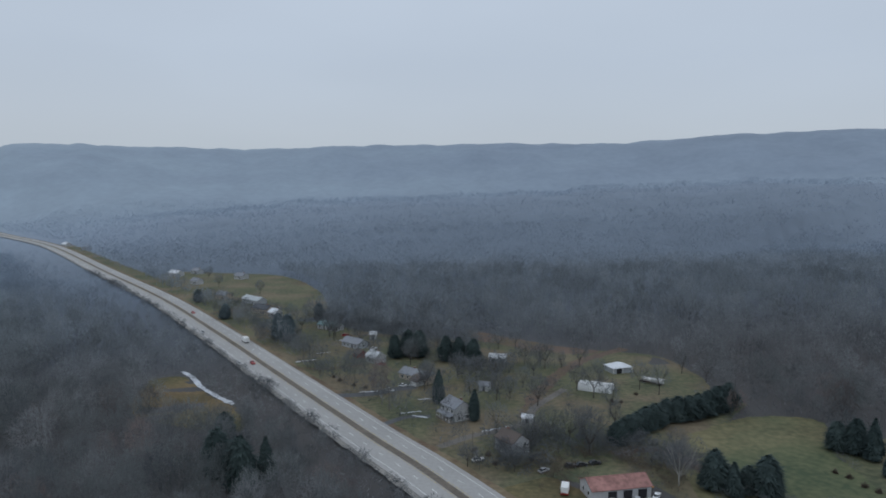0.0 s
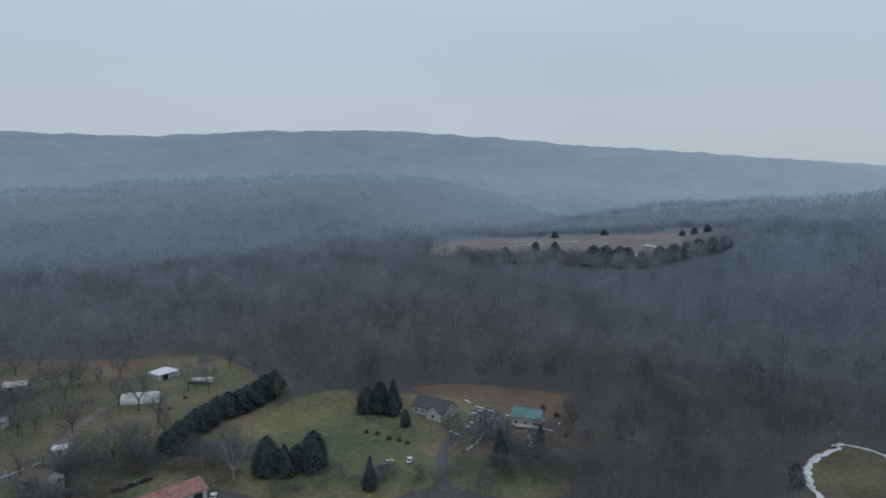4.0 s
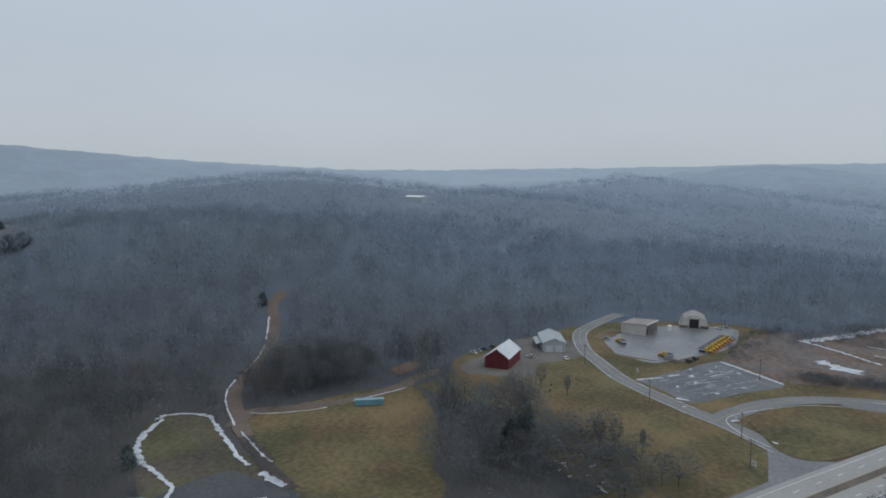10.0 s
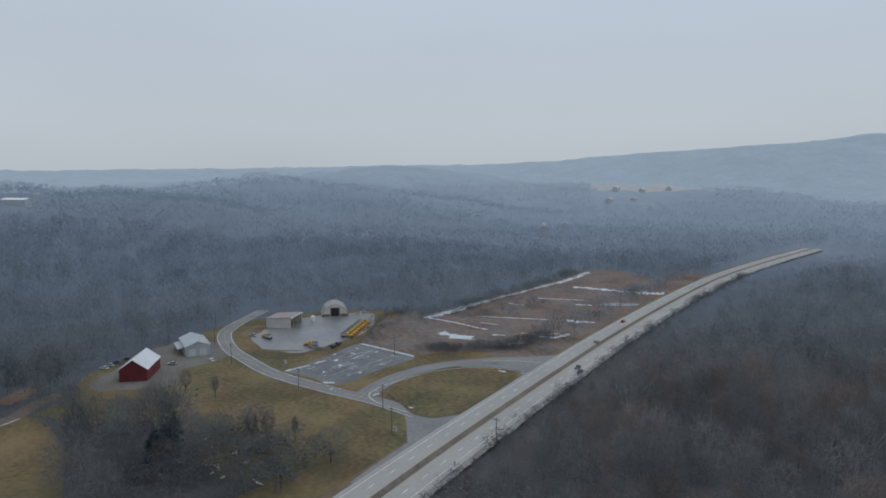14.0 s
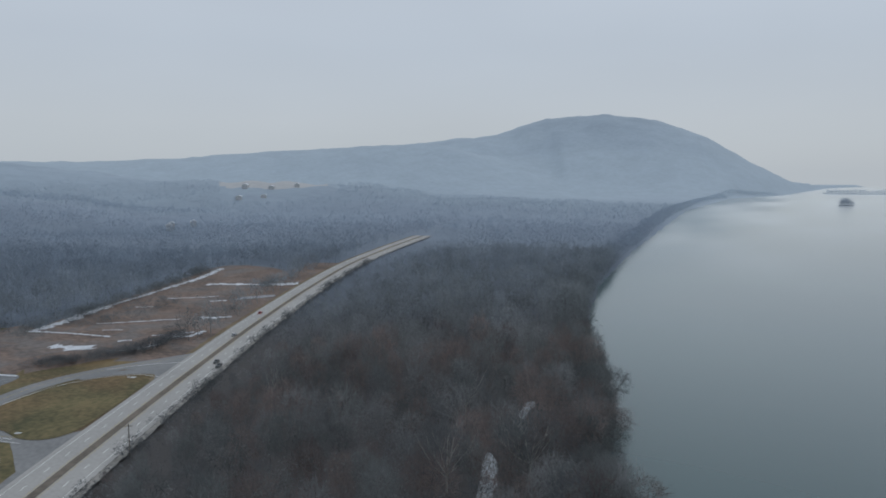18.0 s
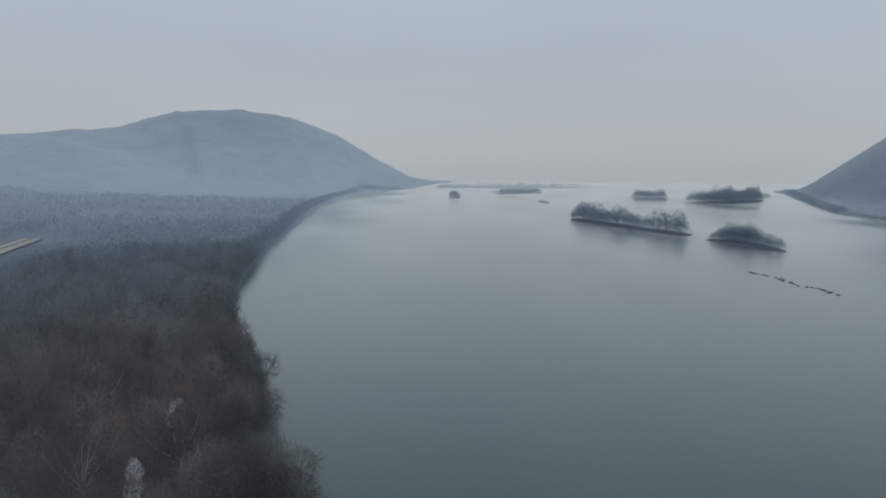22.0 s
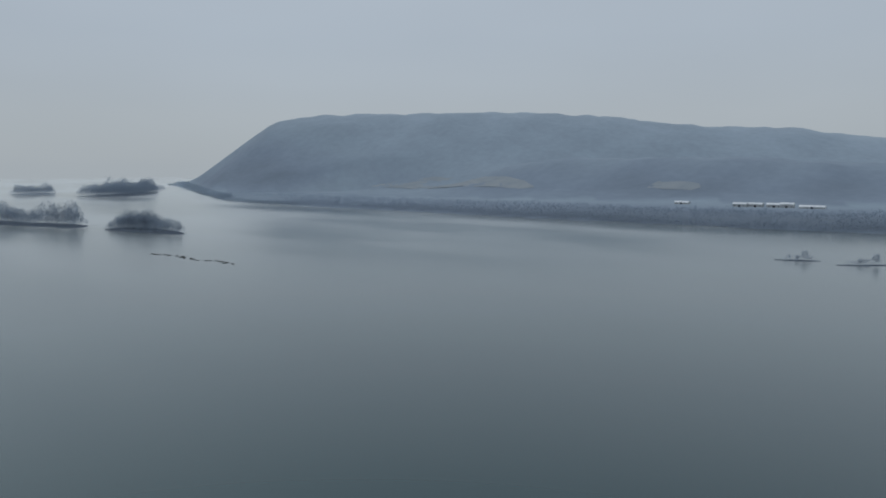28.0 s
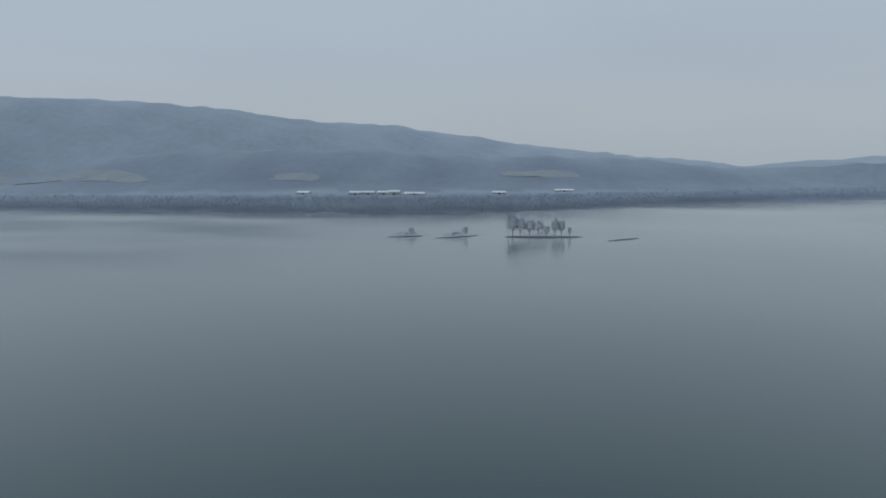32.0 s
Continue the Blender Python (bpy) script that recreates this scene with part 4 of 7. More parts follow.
def car(x, y, rot, colour, rgb, kind="car", label="", z=None):
    """A parked car: body, glazed cabin, four wheels with rims, lamps."""
    c = thing(kind, x, y, rot, label or colour + " car parked on the ground", "car", "parked cars", z=z)
    p = paint(colour, rgb)
    van = kind == "van"
    prof = [(-2.2, 0.35), (2.2, 0.35), (2.25, 0.75), (2.0, 0.9), (1.0, 0.98), (-2.1, 1.0), (-2.25, 0.7)]
    part("body", side_prism(prof, -0.86, 0.86), p, c)
    cab = [(0.95, 0.95), (0.25, 1.48), (-1.35, 1.5), (-2.0, 0.98)] if not van else [(1.3, 0.95), (0.8, 1.9), (-2.15, 1.95), (-2.2, 0.95)]
    part("cabin", side_prism(cab, -0.72, 0.72), PANE, c, "dark glass cabin")
    part("roof", side_prism([(cab[1][0] - 0.1, cab[1][1] - 0.02), (cab[2][0] + 0.1, cab[2][1] - 0.02), (cab[2][0] + 0.1, cab[2][1] + 0.05), (cab[1][0] - 0.1, cab[1][1] + 0.05)], -0.7, 0.7), p, c)
    for wx in (-1.35, 1.35):
        for wy in (-0.8, 0.8):
            w = part("wheel", wheel_mesh(wx, wy, 0.33, 0.22), RUBBER, c)
            part("rim", wheel_mesh(wx, wy * 1.015, 0.2, 0.22), STEEL, w)
    for wy in (-0.6, 0.6):
        part("headlight", boxed(2.12, 2.27, wy - 0.18, wy + 0.18, 0.62, 0.76), WHITE_PAINT, c)
    return c


def side_prism(profile, y0, y1):
    """A solid with a profile in x and z, drawn out along y."""
    bm = bmesh.new()
    a = [bm.verts.new((x, y0, z)) for x, z in profile]
    b = [bm.verts.new((x, y1, z)) for x, z in profile]
    n = len(profile)
    bm.faces.new(a)
    bm.faces.new(b[::-1])
    for k in range(n):
        bm.faces.new((a[k], b[k], b[(k + 1) % n], a[(k + 1) % n]))
    bmesh.ops.recalc_face_normals(bm, faces=bm.faces)
    return bm


def wheel_mesh(x, y, r, w):
    return rod(bmesh.new(), (x, y - w / 2, r), (x, y + w / 2, r), r, r, 10)


def bm_from(v, f):
    bm = bmesh.new()
    vs = [bm.verts.new(p) for p in v]
    for t in f:
        bm.faces.new([vs[i] for i in t])
    return bm


def lone_tree(x, y, h, seed, label, bark=None, twig=None, spread=0.38, twigs=260, name="tree", group="", width=0.007, z=None):
    """A leafless tree that stands alone: tapered trunk with forked limbs, and a crown of twigs."""
    rs = np.random.RandomState(seed)
    t = thing(name, x, y, rs.uniform(0, 360), label, "tree", group, z=(height_at(x, y) - 0.1) if z is None else z)
    bm = bmesh.new()
    fork = h * rs.uniform(0.18, 0.30)
    rod(bm, (0, 0, -0.3), (0.01 * h, 0, fork), 0.017 * h, 0.012 * h, 7)
    ends = []
    for k in range(10):
        a = k * 2.4 + rs.uniform(-0.4, 0.4)
        out = h * spread * rs.uniform(0.55, 1.0)
        mid_p = np.array((math.cos(a) * out * 0.45, math.sin(a) * out * 0.45, fork + h * rs.uniform(0.10, 0.28)))
        tip = np.array((math.cos(a) * out, math.sin(a) * out, h * rs.uniform(0.5, 0.9)))
        base = (0.01 * h, 0, fork * rs.uniform(0.85, 1.0))
        rod(bm, base, mid_p, 0.0065 * h, 0.004 * h, 5)
        rod(bm, mid_p, tip, 0.004 * h, 0.0012 * h, 4)
        ends += [(mid_p, tip, a)]
        for j in range(2):
            u = rs.uniform(0.1, 0.6)
            p0 = mid_p + (tip - mid_p) * u
            a2 = a + rs.choice((-1, 1)) * rs.uniform(0.4, 1.0)
            tip2 = p0 + np.array((math.cos(a2) * out * 0.45, math.sin(a2) * out * 0.45, h * rs.uniform(0.1, 0.3)))
            rod(bm, p0, tip2, 0.0026 * h, 0.001 * h, 3)
            ends += [(p0, tip2, a2)]
    part("trunk", bm, bark or BARK, t)
    v, f = bare_tree_template(seed + 17, 6, int(twigs * 3.2), width * 0.95, spread * 0.95)
    part_mesh("crown", v * h, f, twig or TWIGS[0], t)
    return t


def conifer(x, y, h, seed, label="dark green conifer with dense drooping branches", wide=1.0, name="conifer", group="", shape="cone"):
    rs = np.random.RandomState(seed)
    t = thing(name, x, y, rs.uniform(0, 360), label, "tree", group, z=height_at(x, y) - 0.1)
    part("trunk", rod(bmesh.new(), (0, 0, -0.2), (0, 0, h * 0.9), 0.018 * h, 0.004 * h, 6), BARK, t)
    v, f = conifer_template(seed, 900, shape)
    # beyond 420 m the crown takes the needles with painted haze
    part_mesh("crown", v * np.array((h * wide, h * wide, h)) + np.array((0, 0, 0.15)), f, NEEDLES if math.hypot(x, y) < 420 else HAZED_NEEDLES, t)
    return t


def shrub(x, y, r, seed, mat=None, label="leafless brown shrub on rough grass", group="shrubs"):
    rs = np.random.RandomState(seed)
    v, f = [], []
    for k in range(130):
        a, e = rs.uniform(0, 6.283), rs.uniform(0.1, 1.5)
        p = np.array((rs.normal() * 0.25 * r, rs.normal() * 0.25 * r, 0))
        q = np.array((math.cos(a) * math.cos(e) * r, math.sin(a) * math.cos(e) * r, math.sin(e) * r * 1.1)) * rs.uniform(0.7, 1.1)
        f.append((len(v), len(v) + 1, len(v) + 2))
        v += sliver(p, q, 0.07 * r, rs)
    ob = new("shrub", bpy.data.meshes.new("shrub"))
    bm = bm_from(v, f)
    bm.to_mesh(ob.data)
    bm.free()
    ob.data.materials.append(mat or BRUSH)
    ob.matrix_basis = pose(x, y, height_at(x, y) + 0.02)
    return tagged(ob, label, "shrub", group)


# ---- highway markings and roadside ----


def offset_line(pts, off, step=6.0):
    c = spline(pts, step)
    t = np.gradient(c, axis=0)
    t /= np.linalg.norm(t, axis=1)[:, None]
    return c + np.stack([-t[:, 1], t[:, 0]], 1) * off, t


def dashes(name, pts, off, period, length, width, mat, lift, label, start=0.0, end=1e9):
    c, t = offset_line(pts, off, 1.0)
    run = np.concatenate([[0], np.cumsum(np.linalg.norm(np.diff(c, axis=0), axis=1))])
    V, F = [], []
    s = start
    while s < min(run[-1] - length, end):
        p = np.array([np.interp(s + d, run, c[:, k]) for d in (0, length) for k in (0, 1)]).reshape(2, 2)
        d = (p[1] - p[0]) / np.linalg.norm(p[1] - p[0])
        n = np.array((-d[1], d[0])) * width / 2
        i = len(V)
        for q in (p[0] + n, p[0] - n, p[1] - n, p[1] + n):
            V.append((q[0], q[1], height_at(q[0], q[1]) + lift))
        F.append((i, i + 1, i + 2, i + 3))
        s += period
    return tagged(new(name, mesh_from(name, V, F, [mat])), label, "road marking", kind="stuff")


for off in (5.5, -5.5):
    dashes("lane_line", HIGHWAY, off, 12.0, 3.2, 0.24, WHITE_PAINT, 0.225, "broken white lane line on concrete", 300, 2900)
for off in (9.2, -9.2):
    ribbon("edge_line", HIGHWAY, off + 0.09, off - 0.09, 0.225, WHITE_PAINT, "solid white edge line", "road marking", "stuff", 5)
for off in (2.0, -2.0):
    ribbon("edge_line", HIGHWAY, off + 0.08, off - 0.08, 0.225, YELLOW_LINE, "solid yellow median line", "road marking", "stuff", 5)
for off in (0.16, -0.16):
    ribbon("centre_line", SIDE_ROAD, off + 0.06, off - 0.06, 0.185, YELLOW_LINE, "double yellow centre line", "road marking", "stuff", 3, start=22)
ribbon("edge_line", SIDE_ROAD, 3.9, 3.7, 0.185, WHITE_PAINT, "white edge line of the side road", "road marking", "stuff", 3, start=22)
ribbon("edge_line", SIDE_ROAD, -3.7, -3.9, 0.185, WHITE_PAINT, "white edge line of the side road", "road marking", "stuff", 3, start=70)
ribbon("centre_line", SLIP_ROAD, 0.3, 0.1, 0.205, YELLOW_LINE, "yellow centre line of the slip road", "road marking", "stuff", 3)
ribbon("edge_line", [(236, -127.5), (248, -123.5), (258, -122.5), (265, -125), (271, -134), (276, -150), (279, -168), (274, -185), (264, -197), (252, -200)], 0.15, -0.15, 0.235, WHITE_PAINT, "white line round the grass island", "road marking", "stuff", 2)
patch("junction", [(190, -83), (197, -94), (206, -109), (212, -118), (218, -122.5), (227, -123), (226, -132), (214, -134), (205, -122), (196, -105), (188, -86)], SIDE_ASPHALT, 0.13, "worn asphalt flare of the road junction", "road", ragged=0.1, clear=False)
patch("junction", [(206, -112), (222, -120), (236, -128), (226, -136), (220, -146), (208, -140), (203, -126)], SIDE_ASPHALT, 0.135, "worn asphalt apron of the road junction", "road", ragged=0.1)
ribbon("slip_road", [(281, -182), (274, -194), (265, -202), (256, -205), (248, -199), (243, -190)], 3.6, -3.6, 0.17, SIDE_ASPHALT, "short asphalt branch round a grass island", "road", step=2)
patch("junction", [(275, -200), (266, -205), (257, -208), (256, -214), (262, -226), (268, -228), (276, -210)], SIDE_ASPHALT, 0.15, "worn asphalt wedge between two road branches", "road", ragged=0.1)
ribbon("edge_line", [(282, -196), (276, -206), (268, -216), (260, -222)], 0.14, -0.14, 0.235, WHITE_PAINT, "white line of the merging lane", "road marking", "stuff", 2)

FROST_POOL = tint("half_frozen_pool", (0.20, 0.215, 0.235), 0.4, vary=0.4, grain=0.4)

# ---- old snow ----


def snow(pts, width, label="ragged strip of old snow", ragged=0.5, lift=0.22, seed=0, step=1.5):
    return ribbon("snow", pts, width / 2, -width / 2, lift, SNOW, label, "snow", "stuff", step, ragged=ragged, seed=seed)


def snow_spot(x, y, size, seed, label="small ragged patch of old snow"):
    rs = np.random.RandomState(seed)
    turn, long = rs.uniform(0, 3.14), rs.uniform(1.3, 2.6)
    poly = []
    for k in range(9):
        a = 6.2832 * k / 9
        u, w = math.cos(a) * size * long * rs.uniform(0.5, 1.2), math.sin(a) * size * rs.uniform(0.4, 1.2)
        poly.append((x + u * math.cos(turn) - w * math.sin(turn), y + u * math.sin(turn) + w * math.cos(turn)))
    return patch("snow", poly, SNOW, 0.3, label, "snow", "stuff", 0.15, seed, False, 2, 1.0)


snow([(227.7, 92.6), (217.4, 82.8), (209.7, 76.5), (203.1, 75.5), (196.4, 77.1), (190.6, 78.5)], 1.5, "ragged strip of old snow round the enclosure", 0.5, seed=2, lift=0.36)
snow([(227.7, 92.6), (239.9, 99.8), (254.3, 103.1), (269.9, 102.4), (268, 104), (275, 103.5)], 2.3, "thick ragged ring of old snow", 0.7, seed=3, lift=0.26)
snow([(275, 103.5), (277, 95.6), (274, 85), (262, 78), (248.5, 70.4), (232.4, 61.3), (226, 56.4)], 1.7, "ragged strip of old snow", 0.6, seed=4)
snow([(256, 67), (245, 60.4), (234.3, 54), (227.8, 49)], 0.8, seed=5, lift=0.5)
snow([(220, 50.8), (214, 46), (210, 41)], 3.0, "bank of old snow beside the lane", 0.8, seed=6, lift=0.4)
snow([(277, 69), (276, 62), (279, 47), (283, 38)], 0.6, seed=7, ragged=0.3)
snow([(291, 28), (300, 16), (309, 5)], 0.8, seed=8, ragged=0.3)
snow([(262, 71), (276, 77), (290, 82.5), (306, 86.2), (322, 87)], 0.7, seed=9, lift=0.6, ragged=0.35)
snow([(336, 86), (358, 85), (376, 85.5)], 0.5, seed=92, lift=0.6, ragged=0.3)
snow([(384, 86.6), (398, 88.6), (414, 91)], 0.9, seed=10, lift=0.6, ragged=0.4)
snow([(347, -158), (330, -164), (308, -170.5)], 1.8, "ploughed snow along the parking lot", 0.4, seed=11, lift=0.3)
snow([(317, -104.5), (319.5, -114), (320, -118)], 1.6, seed=12, lift=0.3)
snow([(322, -122), (325, -128)], 1.4, seed=13, lift=0.3)
snow([(290, -113.5), (287, -118)], 1.8, seed=14, lift=0.3)
snow([(263, -192.5), (259.5, -194)], 1.6, seed=15, lift=0.45)
snow([(240, -130.5), (238, -131.6)], 0.9, seed=16, lift=0.45)
snow([(207.5, -57.5), (202, -59.5)], 0.9, seed=17)
for k, (x, y) in enumerate(((249, -51.7), (244, -52), (239.6, -52.6), (224, -49.5), (221.8, -50.5), (219, -48), (269, -40.6), (226, -47.5), (214, -50))):
    snow_spot(x, y, 0.75, 20 + k)
for k, (pts, w) in enumerate((([(389, -225), (400, -254), (417, -292)], 6.5), ([(417, -292), (430, -330), (444, -367)], 4.0), ([(444, -367), (461, -414), (488, -462)], 6.0), ([(429, -391), (407, -402), (387, -413), (369, -426)], 7.0), ([(385, -413), (366, -428)], 11.0),
                              ([(347, -210), (334, -213), (322, -216)], 6.5), ([(338, -213), (326, -219)], 5.0), ([(313, -218), (304, -226), (301, -240)], 2.8), ([(308, -255), (301, -260), (303, -273)], 3.4), ([(312, -258), (306, -268)], 3.0), ([(334, -298), (324, -301), (319, -309)], 3.6), ([(330, -296), (322, -306)], 4.0),
                              ([(375, -255), (361, -268), (341, -288)], 1.6), ([(405, -332), (392, -343), (380, -356)], 1.8), ([(391, -224), (367, -232), (338, -238)], 1.8), ([(370, -339), (362, -347)], 3.0), ([(325, -233), (321, -239)], 2.2), ([(320, -251), (310, -257)], 1.8), ([(356, -246), (346, -252)], 1.2), ([(398, -300), (388, -306)], 1.4))):
    snow(pts, w, "streak of old snow and ice on the marsh", w * 0.42, seed=40 + k, step=1.7, lift=0.2 + 0.004 * k)
patch("slush_pool", [(359, -352), (352, -360), (344, -374), (348, -380), (356, -372), (363, -360)], FROST_POOL, 0.14, "grey half-frozen pool in the marsh", "pool", clear=False)
snow([(-135, 352), (-126, 343), (-108, 319), (-92, 299)], 2.6, "strip of old snow beside the clearing", 0.55, seed=60, step=2.5)
snow([(-3, 276), (-10, 279)], 1.0, seed=61)
for k, pts in enumerate(([(-36, 311), (-27, 313)], [(-16, 322), (-10, 324)], [(19, 260), (26, 263.5), (32, 267)], [(-15, 281), (-6, 284)], [(-64, 417), (-58, 421)], [(-42, 398), (-36, 402)], [(36, 384), (44, 388)], [(-8, 300), (-2, 302)], [(-70, 384), (-62, 388)], [(-138, 528), (-126, 534)], [(-160, 566), (-148, 574)], [(-118, 500), (-108, 508)])):
    snow(pts, 0.9, "thin strip of old snow beside a drive", 0.35, seed=640 + k, lift=0.3)
for k, (x, y) in enumerate(((174, 203), (178, 205), (199, 196), (204, 190), (206, 183), (186, 175), (184, 170), (183, 178), (220, 182), (196, 203))):
    snow_spot(x, y, 0.7, 70 + k)
patch("house_yard", [(174.2, 204.8), (187.2, 217.0), (195.2, 216.7), (195.6, 206.3), (181.0, 190.8), (171.0, 187.8), (165.0, 189.3)], DARK_ASPHALT, 0.13, "dark asphalt yard between two houses", "yard", clear=False)
for k, pts in enumerate([[(164.9, 203.6), (165.7, 197.4)], [(158.3, 184.2), (167.7, 188.7), (174.4, 193.1), (178.3, 189.8)], [(179.8, 188.4), (185.6, 186.1)], [(184.2, 215.0), (189.2, 212.0)], [(192.6, 220.1), (194.7, 209.9)], [(196.8, 183.5), (197.8, 178.0)], [(187.8, 204.0), (189.9, 201.5)], [(194.7, 229.8), (193.1, 225.0)]]):
    snow(pts, 0.9, "ragged line of old snow in a yard", 0.4, seed=660 + k, lift=0.32)
snow([(190, 186), (187, 181), (183, 176), (178, 172)], 0.9, seed=90, lift=0.3)
for k, pts in enumerate(([(396, 470), (400, 447), (402, 424), (408, 404)], [(415, 421), (428, 414)], [(484, 364), (497, 355)], [(532, 386), (522, 360)], [(660, 561), (690, 515), (715, 476)], [(640, 605), (655, 580)], [(560, 520), (575, 500)], [(500, 480), (512, 470)], [(450, 470), (462, 462)])):
    snow(pts, 3.4, "wind-blown snow on the upland field", 1.2, seed=100 + k, step=3, lift=2.0)

# ---- tracks, drives and yards ----
ribbon("track", [(38, 276), (47, 306), (58, 332), (69, 354), (80, 370), (92, 382), (112, 398)], 3.6, -3.6, 0.1, CLAY, "reddish-brown dirt track climbing past a greenhouse", "track", step=3, ragged=1.0)
patch("bare_bank", [(20, 450), (38, 436), (56, 420), (78, 404), (100, 398), (86, 384), (66, 392), (44, 404), (24, 424)], CLAY, 0.09, "bare reddish-brown bank along the woods", "bank", step=5, ragged=1.5)
ribbon("hedge_bank", [(66, 238), (76, 243), (86, 239), (92, 228), (96, 216)], 3.0, -3.0, 0.14, CLAY, "brown bank with dead weeds behind the garage", "bank", step=3, ragged=0.9)
ribbon("snow", [(-78, 366), (-68, 372)], 0.8, -0.8, 0.2, SNOW, "thin strip of old snow on a lawn", "snow", "stuff", 2, ragged=0.4)
ribbon("drive", [(-21, 268), (-12, 277), (-2, 278)], 1.8, -1.8, 0.12, DARK_ASPHALT, "narrow asphalt drive to a white house", "drive", step=2)
ribbon("drive", [(2, 244), (15, 255.5), (27, 262), (38, 272), (44, 290), (62, 318)], 1.9, -1.9, 0.12, GRIT, "asphalt drive climbing past the houses", "drive", step=2)
ribbon("drive", [(-46, 306), (-30, 309), (-18, 317), (-10, 320)], 3.0, -3.0, 0.12, DARK_ASPHALT, "dark asphalt drive with parked cars", "drive", step=2)
ribbon("drive", [(-78, 356), (-60, 352), (-40, 362)], 1.3, -1.3, 0.12, CLAY, "gravel drive between lawns", "drive", step=2)
ribbon("drive", [(132, 163), (141, 176), (152, 190), (170, 202), (184, 203)], 2.0, -2.0, 0.14, DARK_ASPHALT, "asphalt lane beside the pasture", "drive", step=2)
ribbon("track", [(262, 71), (278, 68), (283, 50), (293, 27), (312, 6), (326, -2), (340, -18)], 4.5, -2.5, 0.12, DIRT, "brown dirt track along the meadow", "track", step=3, ragged=0.5)
patch("dirt_slope", [(330, 8), (338, 14), (352, 4), (350, -2), (340, 1)], tint("orange_clay", (0.19, 0.122, 0.083), 0.95, vary=0.35), 0.2, "bare orange clay bank", "bank")
patch("forecourt", [(222, 62), (214, 49), (205, 36), (188, 38), (182, 62), (190, 80), (208, 77)], DARK_ASPHALT, 0.14, "dark asphalt forecourt", "yard", ragged=0.2)
patch("dry_verge", [(312, -172), (330, -168), (350, -160), (370, -176), (400, -200), (410, -228), (394, -230), (345, -216)], MARSH, 0.08, "rough reddish-brown grass", "grass", step=5)
patch("bend_grass", [(372, -100), (396, -104), (392, -109), (366, -107), (352, -118), (346, -128), (330, -108), (345, -101)], DRY_GRASS, 0.14, "strip of dry yellow grass", "grass")
patch("bend_grass", [(404, -106), (420, -116), (424, -126), (410, -122), (398, -110)], DRY_GRASS, 0.12, "bank of dry orange grass", "grass")
patch("upland_field", [(378, 484), (395, 440), (405, 400), (440, 352), (470, 330), (560, 345), (640, 345), (700, 352), (748, 376), (710, 420), (660, 470), (610, 560), (560, 640), (500, 640), (430, 580), (385, 520)], UPLAND, 1.3, "bare brown upland field streaked with snow", "field", ragged=3, step=10, rings_n=16)
ICE = tint("pale_slough_ice", (0.36, 0.39, 0.41), 0.5, vary=0.22, grain=0.3)
patch("slough", [(74, -152), (76.5, -166), (79, -180), (84.5, -192), (90, -201), (91, -198), (86, -186), (81.4, -172), (78.6, -158), (76, -151)], ICE, 0.25, "pale ice of a slough among the trees", "water", kind="structure")
patch("slough", [(92, -234), (94, -248), (96, -257), (99, -255), (97, -244), (95, -234)], ICE, 0.25, "pale ice of a slough among the trees", "water", kind="structure")
patch("pond", [(199, 93), (203, 87), (202, 80), (190, 74), (184, 82), (190, 92)], tint("pale_pond_ice", (0.24, 0.27, 0.255), 0.4), 0.3, "pale frozen pond", "pond", ragged=0.2)
BAY_LINE = tint("worn_bay_line", (0.36, 0.37, 0.38), 0.7, vary=0.35)
for a, b, off in (((340, -149), (302, -161), 4.0), ((336, -139), (296, -147), 6.0), ((330, -126), (291, -139), 4.0), ((322, -112), (286, -122), -4.0)):
    dashes("bay_line", [a, b], off, 2.7, 0.16, 5.0, BAY_LINE, 0.15, "row of worn white parking bay lines")
FROST = tint("frozen_slush", (0.27, 0.29, 0.32), 0.5, vary=0.5, grain=0.6)
rs = np.random.RandomState(31)
for k in range(34):
    u, v, run = rs.uniform(0.06, 0.94), rs.uniform(0.04, 0.8), rs.uniform(0.06, 0.3)
    line = []
    for w in np.linspace(v, min(0.95, v + run), 4):
        a, b = np.array((320, -110)) * (1 - w) + np.array((344, -157)) * w, np.array((286, -117)) * (1 - w) + np.array((308, -169)) * w
        line.append(tuple(a * (1 - u) + b * u + rs.uniform(-0.5, 0.5, 2)))
    wide = rs.uniform(0.1, 0.4)
    ribbon("slush", line, wide, -wide, 0.17 + 0.001 * k, FROST if k % 8 else SNOW, "thin streak of frozen slush on the asphalt", "slush", "stuff", 1.5, ragged=wide * 0.8, seed=600 + k)

for k, (x, y) in enumerate(((300, -118), (306, -120), (312, -131), (320, -150), (330, -146), (326, -158), (315, -162), (303, -150), (296, -134), (338, -152), (334, -137), (322, -133), (388, -122), (401, -114), (262, -127), (279, -113), (228, -66), (222, -60), (214, -56), (209, -60), (231, -58))):
    snow_spot(x, y, 0.6 + 0.25 * (k % 3), 140 + k)

